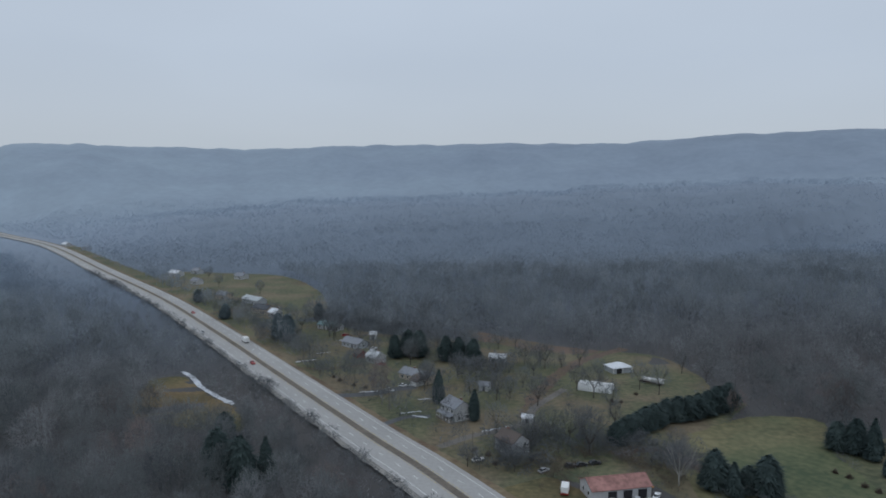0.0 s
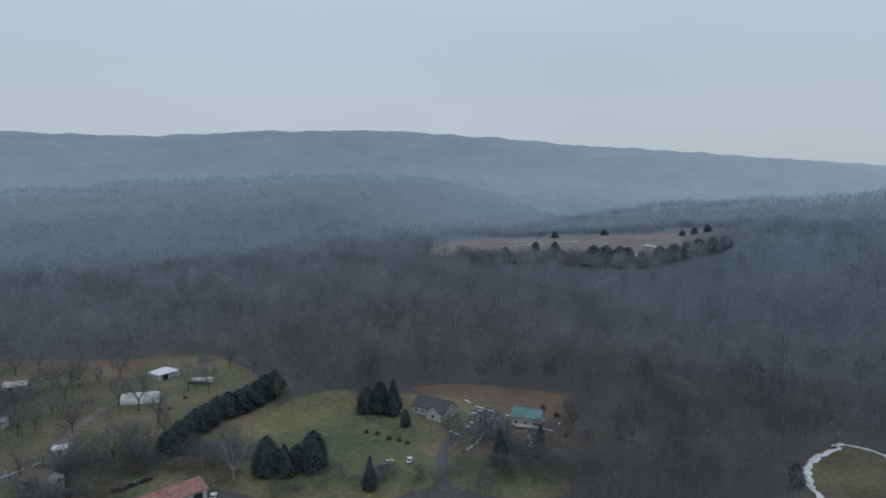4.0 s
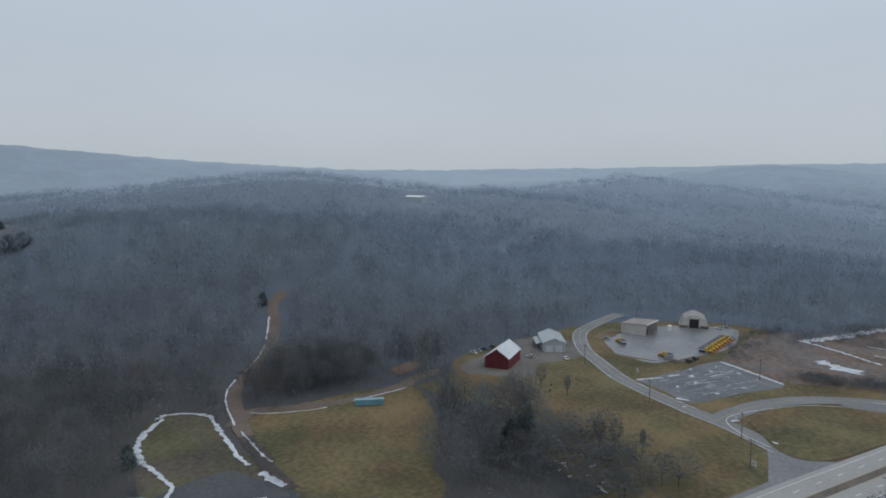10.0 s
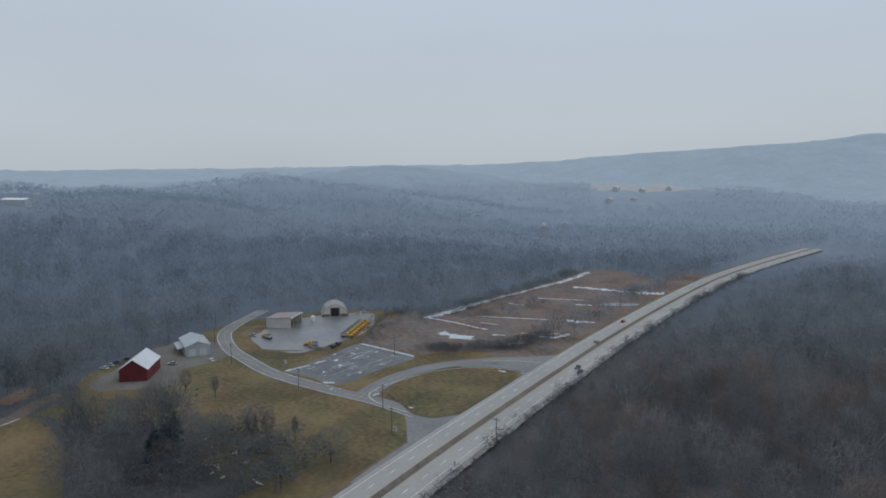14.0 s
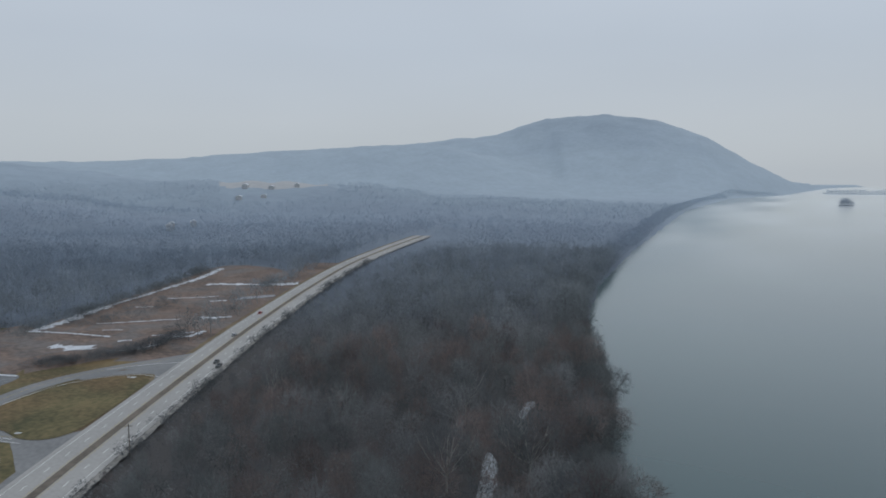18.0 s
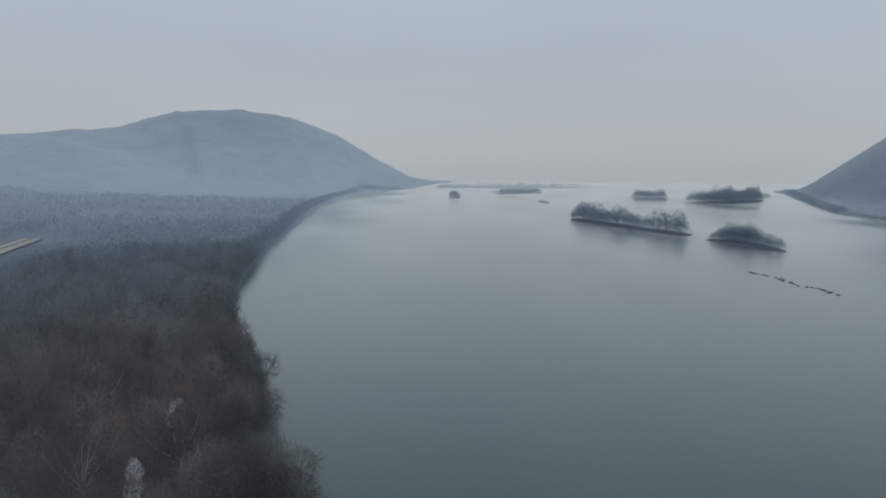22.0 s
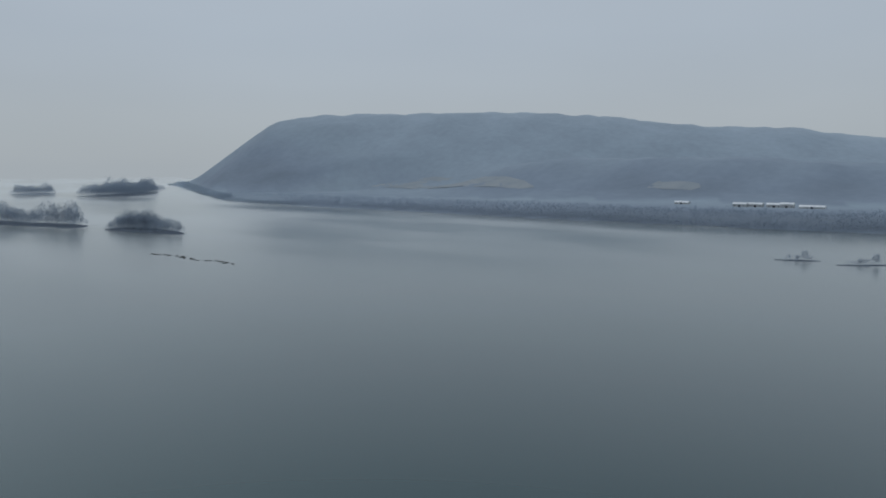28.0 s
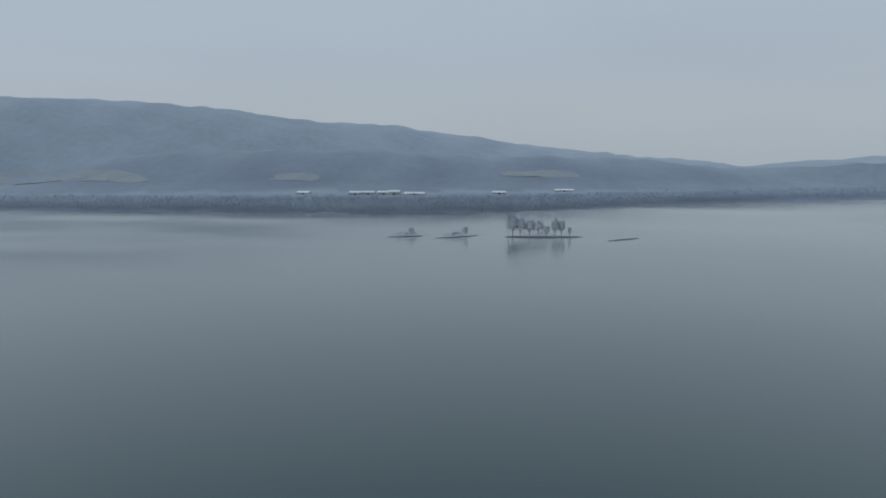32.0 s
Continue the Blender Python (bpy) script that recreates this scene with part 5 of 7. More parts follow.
# ---- barns and depot ----
barn = building("red_barn", 348.5, -44, -23.5, 22, 12.5, 5.6, 4.4, RED_BOARD, WHITE_METAL, "dark red wooden barn with a pale metal roof", "barn", doors=[("w", 3.0, 0, 2.4, 3.0), ("s", 0, 0, 2.6, 3.0)], door_mat=tint("dark_red_door", (0.12, 0.015, 0.02)))
for k in range(21):
    u = -6.0 + 0.6 * k
    part("batten", boxed(-11.08, -10.98, u - 0.04, u + 0.04, 0.0, 5.5 + 4.4 * (1 - abs(u) / 6.25)), RED_BOARD, barn)
for k in range(12):
    part("roof_seam", prism([(-6.6, 5.32 + 0.26), (0, 10.26), (0, 10.34), (-6.6, 5.66)], -10.8 + k * 1.96, -10.72 + k * 1.96), WHITE_METAL, barn)
shed = building("machine_shed", 381, -75.5, -3, 24, 12.5, 5.2, 2.4, GREY_SIDING, GREY_METAL, "grey metal machine shed with a low gable roof", "shed", doors=[("w", -2.5, 0, 3.6, 3.8), ("w", 2.8, 0, 3.6, 3.8)], windows=row_windows("s", (-8, -3, 2, 7), 1.6, 1.2, 0.9), door_mat=tint("pale_shutter", (0.48, 0.5, 0.5)))
for k in range(11):
    part("roof_seam", prism([(-6.7, 5.3), (0, 7.86), (0, 7.93), (-6.7, 5.38)], -11 + k * 2.2, -10.93 + k * 2.2), GREY_METAL, shed)
part("lean_to_roof", prism([(6.2, 3.9), (9.5, 3.1), (9.5, 3.3), (6.2, 4.1)], -6, 10), GREY_METAL, shed)
for u in (-5.5, 2, 9.5):
    part("post", boxed(u - 0.1, u + 0.1, 9.1, 9.3, 0, 3.1), TIMBER, shed)

# open-fronted storage shed: three walls, a sloping roof and posts along the open side
store = thing("storage_shed", 416.5, -137, -42, "beige metal storage shed, open along one side", "shed")
part("wall", boxed(-8.6, 8.6, 7.8, 8.0, -0.4, 5.6), BEIGE_METAL, store)
part("wall", boxed(-8.6, -8.4, -8.0, 7.8, -0.4, 6.4), BEIGE_METAL, store)
part("wall", boxed(8.4, 8.6, -8.0, 7.8, -0.4, 6.4), BEIGE_METAL, store)
part("roof", prism([(-8.6, 6.9), (8.5, 5.7), (8.5, 6.0), (-8.6, 7.2)], -9.1, 9.1), tint("brown_metal_roof", (0.30, 0.255, 0.235), 0.6), store)
part("fascia", boxed(-9.1, 9.1, -8.72, -8.6, 6.4, 7.25), WHITE_PAINT, store)
for u in (-8.3, -4.2, 0, 4.2, 8.3):
    part("post", boxed(u - 0.18, u + 0.18, -8.2, -7.85, 0, 6.9), BEIGE_METAL, store)
part("salt_heap", prism([(0, 0), (3, 2.6), (6, 3.1), (7.6, 0)], -7, 7), tint("dark_grit", (0.07, 0.065, 0.06), 0.95), store)

# gambrel-roofed salt barn with a tall dark doorway
salt = thing("salt_barn", 433.5, -178, -20, "cream gambrel-roofed storage barn with a tall dark doorway", "barn")
prof = [(-9.0, -0.4), (-8.4, 1.8), (-6.4, 5.5), (-2.2, 7.6), (0, 8.1), (2.2, 7.6), (6.4, 5.5), (8.4, 1.8), (9.0, -0.4)]
part("wall", prism(prof, -9, 9), tint("cream_boarding", (0.55, 0.52, 0.47)), salt)
shell = [(y * 1.015, z + 0.16) for y, z in prof[1:-1]]
part("roof", prism([(y, z) for y, z in shell] + [(y * 0.985, z - 0.1) for y, z in shell[::-1]], -9.3, 9.3), tint("grey_brown_roofing", (0.33, 0.31, 0.29), 0.8), salt)
part("doorway", boxed(-9.12, -8.9, -2.7, 2.7, 0, 5.6), DARK_OPENING, salt)
for yy in (-2.95, 2.95):
    part("door_post", boxed(-9.2, -8.9, yy - 0.2, yy + 0.2, 0, 5.8), TIMBER, salt)
part("lintel", boxed(-9.2, -8.9, -3.15, 3.15, 5.6, 5.95), TIMBER, salt)
for yy in (-6.2, 6.2):
    part("plinth", boxed(-9.35, -8.9, yy - 2.6, yy + 2.6, -0.3, 1.6), tint("brown_plinth", (0.16, 0.11, 0.085)), salt)

tank = thing("tank", 419, -157, 0, "white upright liquid tank on the wet yard", "tank")
part("shell", rod(bmesh.new(), (0, 0, 0), (0, 0, 3.2), 1.4, 1.4, 16), WHITE_PAINT, tank)
part("dome", rod(bmesh.new(), (0, 0, 3.2), (0, 0, 3.7), 1.4, 0.3, 16), WHITE_PAINT, tank)


def plow_truck(x, y, rot, label):
    t = thing("plow_truck", x, y, rot, label, "truck", "row of plow trucks")
    part("chassis", boxed(-3.6, 3.4, -0.5, 0.5, 0.6, 0.95), RUBBER, t)
    part("hood", side_prism([(1.7, 0.9), (3.5, 0.9), (3.5, 1.7), (1.7, 2.0)], -0.95, 0.95), YELLOW_STEEL, t)
    cab = part("cab", side_prism([(-0.1, 0.9), (1.8, 0.9), (1.75, 2.0), (1.4, 2.9), (-0.1, 2.95)], -1.15, 1.15), YELLOW_STEEL, t)
    part("windscreen", side_prism([(1.78, 2.02), (1.45, 2.82), (1.5, 2.82), (1.84, 2.02)], -0.95, 0.95), PANE, cab)
    part("dump_bed", side_prism([(-3.8, 1.1), (-0.2, 1.1), (-0.2, 2.5), (-3.9, 2.3)], -1.25, 1.25), GREY_SIDING, t, "grey dump bed")
    part("bed_load", boxed(-3.5, -0.4, -1.1, 1.1, 2.2, 2.55), tint("dark_bed", (0.05, 0.05, 0.05)) if "dark_bed" not in bpy.data.materials else bpy.data.materials["dark_bed"], t)
    part("plow_blade", side_prism([(4.0, 0.1), (4.3, 0.1), (4.15, 0.7), (4.4, 1.3), (4.15, 1.3), (3.95, 0.7)], -1.7, 1.7), ORANGE_STEEL, t)
    part("plow_arm", boxed(3.4, 4.05, -0.4, 0.4, 0.55, 0.8), RUBBER, t)
    for wx in (2.5, -1.6, -2.9):
        for wy in (-1.05, 1.05):
            w = part("wheel", wheel_mesh(wx, wy, 0.52, 0.35), RUBBER, t)
            part("rim", wheel_mesh(wx, wy * 1.02, 0.28, 0.34), STEEL, w)
    return t


first_truck = plow_truck(366, -158, 229, "yellow plow truck with an orange blade, parked in a row")
for k in range(1, 8):
    copy_thing(first_truck, pose(366 + 3.9 * k, -158 - 3.3 * k, height_at(366 + 3.9 * k, -158 - 3.3 * k) + 0.1, 0, 0, 229))
copy_thing(first_truck, pose(357, -133, height_at(357, -133) + 0.1, 0, 0, 40))
copy_thing(first_truck, pose(388, -117.5, height_at(388, -117.5) + 0.1, 0, 0, 10))

for k, (x, y, r) in enumerate(((346, -141, 30), (350, -146, 30))):
    t = thing("spreader", x, y, r, "dark steel grit spreader standing on the yard", "machine", "grit spreaders")
    part("hopper", side_prism([(-1.2, 0.5), (1.2, 0.5), (1.6, 2.0), (-1.6, 2.0)], -0.9, 0.9), tint("dark_steel", (0.06, 0.06, 0.065)) if "dark_steel" not in bpy.data.materials else bpy.data.materials["dark_steel"], t)
    for wx in (-1.0, 1.0):
        part("leg", boxed(wx - 0.1, wx + 0.1, -0.8, 0.8, 0, 0.6), STEEL, t)
bays = thing("block_wall", 349, -134, 40, "low concrete block wall of a material bay", "wall")
for k in range(6):
    part("block", boxed(-5.4 + k * 1.8, -3.65 + k * 1.8, -0.4, 0.4, 0, 1.5, bevel=0.05), GRAVEL, bays)

# pale blue container on the meadow
box_c = thing("container", 286, 20.5, 277, "long pale blue shipping container on the meadow", "container")
part("body", boxed(-6.1, 6.1, -1.25, 1.25, 0.15, 2.5), BLUE_METAL, box_c)
part("roof", boxed(-6.2, 6.2, -1.35, 1.35, 2.5, 2.62), tint("light_blue_roof", (0.23, 0.38, 0.43), 0.5), box_c)
for k in range(24):
    for s in (-1, 1):
        part("rib", boxed(-5.95 + k * 0.5, -5.8 + k * 0.5, min(s * 1.25, s * 1.31), max(s * 1.25, s * 1.31), 0.25, 2.4), BLUE_METAL, box_c)
for s in (-5.4, 5.4):
    part("skid", boxed(s - 0.2, s + 0.2, -1.2, 1.2, -0.1, 0.15), TIMBER, box_c)

# flat-roofed building by the forecourt
flat = thing("flat_roofed_building", 186, 51, 12, "low building with a white-edged flat roof", "building")
part("wall", boxed(-6, 6, -9, 9, -0.4, 3.6), WHITE_SIDING, flat)
part("roof", boxed(-6.2, 6.2, -9.2, 9.2, 3.6, 3.75), tint("brown_gravel_roof", (0.17, 0.13, 0.11), 0.95), flat)
for d in ((-6.4, 6.4, -9.4, -8.2), (-6.4, 6.4, 8.2, 9.4), (-6.4, -5.4, -8.2, 8.2), (5.4, 6.4, -8.2, 8.2)):
    part("parapet", boxed(*d, 3.6, 4.15), WHITE_PAINT, flat)
part("skylight", boxed(2.5, 5.2, -8, -4.6, 3.75, 4.4), PANE, flat, "dark glass skylight")
for u in (-6, -2, 2, 6):
    fr = part("window", boxed(5.98, 6.06, u - 0.9, u + 0.9, 1.0, 2.4), WHITE_PAINT, flat)
    part("pane", boxed(6.04, 6.09, u - 0.75, u + 0.75, 1.1, 2.3), PANE, fr)

# ---- houses ----
white = building("farmhouse", 9, 277, -58, 10.5, 8.5, 5.6, 2.6, WHITE_SIDING, GREY_SHINGLE, "white two-storey house with a grey roof and porch", windows=row_windows("s", (-3.4, 0, 3.4), 3.6) + row_windows("s", (-3.4, 3.4), 0.9) + row_windows("w", (-2, 2), 3.6) + row_windows("e", (-2, 2), 0.9), doors=[("s", 0, 0, 1.1, 2.1)], chimney=(2.5, 0.8))
part("porch_roof", prism([(-7.0, 2.5), (-4.2, 3.1), (-4.2, 3.25), (-7.0, 2.65)], -5.2, 5.2), GREY_SHINGLE, white)
part("porch_floor", boxed(-5.2, 5.2, -6.9, -4.25, 0, 0.4), TIMBER, white)
for u in (-5, -2.5, 0, 2.5, 5):
    part("porch_post", boxed(u - 0.08, u + 0.08, -6.85, -6.69, 0.4, 2.55), WHITE_PAINT, white)
for u in (-3.75, -1.25, 1.25, 3.75):
    part("porch_rail", boxed(u - 1.15, u + 1.15, -6.8, -6.74, 1.15, 1.25), WHITE_PAINT, white)
ranch = building("ranch_house", -9, 333, -40, 19, 8.5, 2.9, 2.2, TAN_SIDING, GREY_SHINGLE, "low tan ranch house with a grey shingle roof", windows=row_windows("s", (-7, -3.5, 3, 7)), doors=[("s", 0, 0, 1.1, 2.1)], chimney=(-3, 0.5))
part("wing_roof", prism([(-10.5, 2.4), (-4, 2.9), (-4, 4.8), (-7.2, 4.6)], 3, 8.5), BROWN_SHINGLE, ranch)
part("wing", boxed(3.4, 8.1, -9.8, -4.2, -0.4, 2.8), WHITE_SIDING, ranch)
part("garage_door", boxed(4.2, 7.3, -9.88, -9.8, 0, 2.3), WHITE_PAINT, ranch)
building("cottage", -34, 368, -50, 9, 7.5, 3.4, 2.6, WHITE_SIDING, WHITE_METAL, "small white house with a pale roof", windows=row_windows("s", (-3, 3)) + row_windows("w", (0,)), doors=[("s", 0, 0, 1.0, 2.1)], chimney=(2, 0.4))
building("cottage", -44, 378, -50, 6, 5, 2.7, 1.6, tint("rust_red_board", (0.22, 0.07, 0.06)), BROWN_SHINGLE, "rust-red outbuilding beside a white cottage", "shed", doors=[("s", 0, 0, 2.2, 2.1)])
building("bungalow", -50, 403, -42, 15, 8, 3.0, 2.4, GREY_SIDING, GREY_SHINGLE, "grey bungalow with a white gable end", windows=row_windows("s", (-5, -1.5, 5)) + row_windows("e", (0,)), doors=[("s", 2, 0, 1.0, 2.1)], chimney=(-4, 0.3))
building("bungalow", -73, 453, -35, 17, 8, 3.0, 2.2, WHITE_SIDING, tint("pale_teal_roof", (0.24, 0.36, 0.36), 0.6), "long white bungalow with a pale teal roof", windows=row_windows("s", (-6, -2, 6)), doors=[("s", 2, 0, 1.0, 2.1)])
building("garden_shed", -41, 424, 0, 4, 4, 3.2, 1.4, WHITE_SIDING, WHITE_METAL, "small white garden shed", "shed", doors=[("s", 0, 0, 1.0, 2.0)])
building("garden_shed", 23.5, 316, -20, 5, 4, 2.5, 1.5, WHITE_SIDING, GREY_SHINGLE, "small white garden shed under bare trees", "shed", doors=[("s", 0, 0, 1.0, 2.0)])
building("outbuilding", 34, 369, -20, 9, 5, 2.6, 1.6, GREY_SIDING, WHITE_METAL, "grey outbuilding with a pale roof", "shed", doors=[("s", -2, 0, 2.0, 2.1)], windows=row_windows("s", (2,)))
building("brown_house", 29, 241, -56, 10, 8, 4.6, 2.8, WHITE_SIDING, BROWN_SHINGLE, "brown-roofed house with a pale gable wall", windows=row_windows("e", (-2, 2), 2.9) + row_windows("s", (-3, 1)), doors=[("s", 3.6, 0, 1.0, 2.1)], chimney=(-2.5, 0.2))
building("small_shed", 38.5, 271, -20, 4.5, 3.2, 2.4, 1.0, WHITE_SIDING, WHITE_METAL, "small white shed beside the drive", "shed", doors=[("s", 0, 0, 1.0, 2.0)])

# three-bay garage with a rusty roof
garage = building("garage", 58.5, 206, 12, 20, 9.5, 3.6, 2.2, WHITE_SIDING, RUST_ROOF, "white three-bay garage with a rusty red metal roof", "garage", doors=[("s", -3.2, 0, 3.0, 2.9), ("s", 2.0, 0, 3.0, 2.9), ("s", 7.0, 0, 3.0, 2.9)], windows=row_windows("w", (-2, 2), 1.2))
for k in range(10):
    part("roof_seam", prism([(-5.1, 3.62), (0, 6.02), (0, 6.1), (-5.1, 3.7)], -9.6 + k * 2.1, -9.52 + k * 2.1), RUST_ROOF, garage)
part("orange_trim", boxed(9.9, 10.5, -5.3, 0.2, 3.2, 3.6), tint("orange_sheet", (0.5, 0.24, 0.05)), garage)

# shed under a steep white roof, and a white plastic tunnel
tent = thing("peaked_shed", 96, 350, 20, "grey shed under a white peaked roof with corner posts", "shed")
bm = bmesh.new()
top = bm.verts.new((0, 0, 5.2))
low = [bm.verts.new((6.2 * a, 5.0 * b, 3.0)) for a, b in ((-1, -1), (1, -1), (1, 1), (-1, 1))]
for k in range(4):
    bm.faces.new((low[k], low[(k + 1) % 4], top))
bm.faces.new(low[::-1])
part("roof", bm, WHITE_METAL, tent)
part("wall", boxed(-5.4, 5.4, -4.2, 4.2, -0.2, 3.0), GREY_SIDING, tent)
part("door", boxed(-3.6, -0.6, -4.27, -4.2, 0, 2.6), DARK_OPENING, tent)
for a in (-5.6, 0, 5.6):
    for b in (-4.4, 4.4):
        part("post", boxed(a - 0.12, a + 0.12, b - 0.12, b + 0.12, 0, 3.1), WHITE_PAINT, tent)
tunnel = thing("tunnel_greenhouse", 77, 317, -22, "long white plastic tunnel greenhouse", "greenhouse")
arc = [(4.0 * math.cos(math.pi * k / 10), 3.9 * math.sin(math.pi * k / 10)) for k in range(11)]
part("cover", prism(arc, -8, 8), tint("white_plastic", (0.66, 0.67, 0.66), 0.4), tunnel)
for k in range(9):
    part("hoop", prism([(y * 1.012, z * 1.012) for y, z in arc] + [(y * 0.99, z * 0.99) for y, z in arc[::-1]], -8 + 2 * k - 0.06, -8 + 2 * k + 0.06), STEEL, tunnel)
part("door", boxed(8.0, 8.08, -1.1, 1.1, 0, 2.2), DARK_OPENING, tunnel)
camper = thing("trailer", 107, 327.5, -42, "long flat trailer with a white tank and box", "trailer")
part("deck", boxed(-6, 6, -1.2, 1.2, 0.8, 1.1), BROWN_SHINGLE, camper)
part("box", boxed(2.8, 6, -1.3, 1.3, 1.1, 3.2, bevel=0.1), WHITE_PAINT, camper)
part("load", rod(bmesh.new(), (-4.5, 0, 2.0), (2.2, 0, 2.0), 1.0, 1.0, 12), WHITE_PAINT, camper)
for wx in (-4.5, -3.3, 4.6):
    for wy in (-1.05, 1.05):
        w = part("wheel", wheel_mesh(wx, wy, 0.5, 0.3), RUBBER, camper)
        part("rim", wheel_mesh(wx, wy * 1.02, 0.25, 0.3), STEEL, w)

# house with a front gable, and the teal-roofed house beside the dug ground
lodge = building("gabled_house", 173, 224, -72, 17, 9, 3.4, 3.2, WHITE_SIDING, DARK_SHINGLE, "white house with a dark shingle roof and front gable", windows=row_windows("s", (-6.5, -3.2)), doors=[("s", -0.8, 0, 1.1, 2.1)], chimney=(-5, 0.8))
gb = prism([(-3.6, -0.5), (-3.6, 3.4), (0, 6.2), (3.6, 3.4), (3.6, -0.5)], 0, 7)
bmesh.ops.rotate(gb, verts=gb.verts[:], matrix=Matrix.Rotation(radians(-90), 3, "Z"))
bmesh.ops.translate(gb, verts=gb.verts[:], vec=(4.6, -0.5, 0))
part("front_gable", gb, WHITE_SIDING, lodge)
gr = gable_roof(7.4, 7.2, 3.4, 2.8, 0.35)
bmesh.ops.rotate(gr, verts=gr.verts[:], matrix=Matrix.Rotation(radians(-90), 3, "Z"))
bmesh.ops.translate(gr, verts=gr.verts[:], vec=(4.6, -4.0, 0))
part("gable_roof", gr, DARK_SHINGLE, lodge)
fr = part("window", boxed(3.8, 5.4, -7.58, -7.48, 1.0, 2.4), WHITE_PAINT, lodge)
part("pane", boxed(3.95, 5.25, -7.62, -7.55, 1.1, 2.3), PANE, fr)
teal = building("teal_roofed_house", 196, 191, -58, 11.5, 9, 4.0, 2.4, tint("grey_green_siding", (0.34, 0.37, 0.35)), TEAL_METAL, "grey house under a weathered teal metal roof", windows=row_windows("s", (-3.6, 0, 3.6), 1.2), doors=[("s", 5, 0, 1.0, 2.1)])
for k in range(7):
    part("roof_seam", prism([(-4.85, 4.06), (0, 6.62), (0, 6.7), (-4.85, 4.14)], -5.4 + k * 1.8, -5.33 + k * 1.8), TEAL_METAL, teal)
part("deck", boxed(-5.6, 5.6, -7.4, -4.6, 0.9, 1.1), TAN_SIDING, teal)
for u in (-5.4, -1.8, 1.8, 5.4):
    part("deck_post", boxed(u - 0.1, u + 0.1, -7.3, -7.1, -0.2, 2.0), TAN_SIDING, teal)
part("deck_rail", boxed(-5.6, 5.6, -7.36, -7.28, 1.95, 2.05), WHITE_PAINT, teal)
building("garden_shed", 184, 205, 20, 4, 4.5, 2.4, 1.4, GREY_SIDING, DARK_SHINGLE, "grey garden shed behind the houses", "shed", doors=[("w", 0, 0, 1.2, 2.0)])

# houses farther up the highway
for x, y, r, L, W, wall, roof, lab in ((-281, 718, -35, 16, 9, WHITE_SIDING, WHITE_METAL, "white house with a pale roof"), (-265, 737, -35, 12, 8, GREY_SIDING, GREY_SHINGLE, "grey house with a shingle roof"),
                                      (-205, 697, -30, 12, 9, WHITE_SIDING, GREY_SHINGLE, "white two-storey house among bare trees"), (-184, 575, -40, 14, 8, TAN_SIDING, GREY_SHINGLE, "tan bungalow by the highway"),
                                      (-152, 552, -40, 22, 9, GREY_SIDING, GREY_METAL, "long grey workshop with a metal roof"), (-134, 512, -40, 18, 9, TAN_SIDING, DARK_SHINGLE, "low dark-roofed workshop by the highway"),
                                      (-121, 496, -40, 8, 7, WHITE_SIDING, WHITE_METAL, "small white house by the highway"), (-583, 1056, -40, 16, 9, WHITE_SIDING, WHITE_METAL, "white house beside the far highway"),
                                      (-522, 1000, -40, 14, 9, GREY_SIDING, GREY_SHINGLE, "grey house beside the far highway"), (-238, 660, -35, 10, 8, WHITE_SIDING, GREY_SHINGLE, "white house among bare trees")):
    building("house", x, y, r, L, W, 3.6, 2.4, wall, roof, lab, windows=row_windows("s", (-L / 3, 0, L / 3)), doors=[("s", L / 6, 0, 1.0, 2.1)], chimney=(L / 4, 0.3), group="houses along the highway")

CLEARINGS.append(np.array([(780, 12), (800, -12), (850, -14), (880, -8), (876, 20), (846, 30), (800, 30)], float))
# hilltop hut, white-roofed shed, far farms
building("hut", 559, 190, 20, 7.5, 6, 2.8, 1.6, GREY_SIDING, GREY_METAL, "small hut with a pale roof on the wooded hilltop", "hut", doors=[("w", 0, 0, 1.0, 2.0)], z=height_at(559, 190) + 4, base=-9)
building("hill_shed", 852, 6, 50, 28, 11, 1.6, 1.6, GREY_METAL, tint("bright_metal_roof", (0.80, 0.82, 0.84), 0.4), "long white shed on the hill crest", "shed", doors=[("s", 0, 0, 4, 4)], z=height_at(852, 6) + 4, base=-9)
for k, (x, y, r, L) in enumerate(((1205, -1226, -50, 60), (1165, -1272, -50, 60), (1128, -1322, -50, 40), (1110, -1108, -50, 20), (1085, -1158, -50, 18))):
    building("poultry_house", x, y, r, L, 12, 2.6, 2.4, WHITE_SIDING, WHITE_METAL, "long white farm building on the far plateau", "farm building", group="far farm buildings", doors=[("e", 0, 0, 3, 3)], z=height_at(x, y) + 3, base=-9)
for k, (x, y) in enumerate(((865, -722), (874, -772), (850, -705))):
    building("far_house", x, y, -40, 13, 9, 4.5, 2.6, WHITE_SIDING, WHITE_METAL, "white house in the wooded valley", "house", group="valley houses", windows=row_windows("s", (-3, 3)), doors=[("s", 0, 0, 1, 2.1)], z=height_at(x, y) + 5, base=-9)
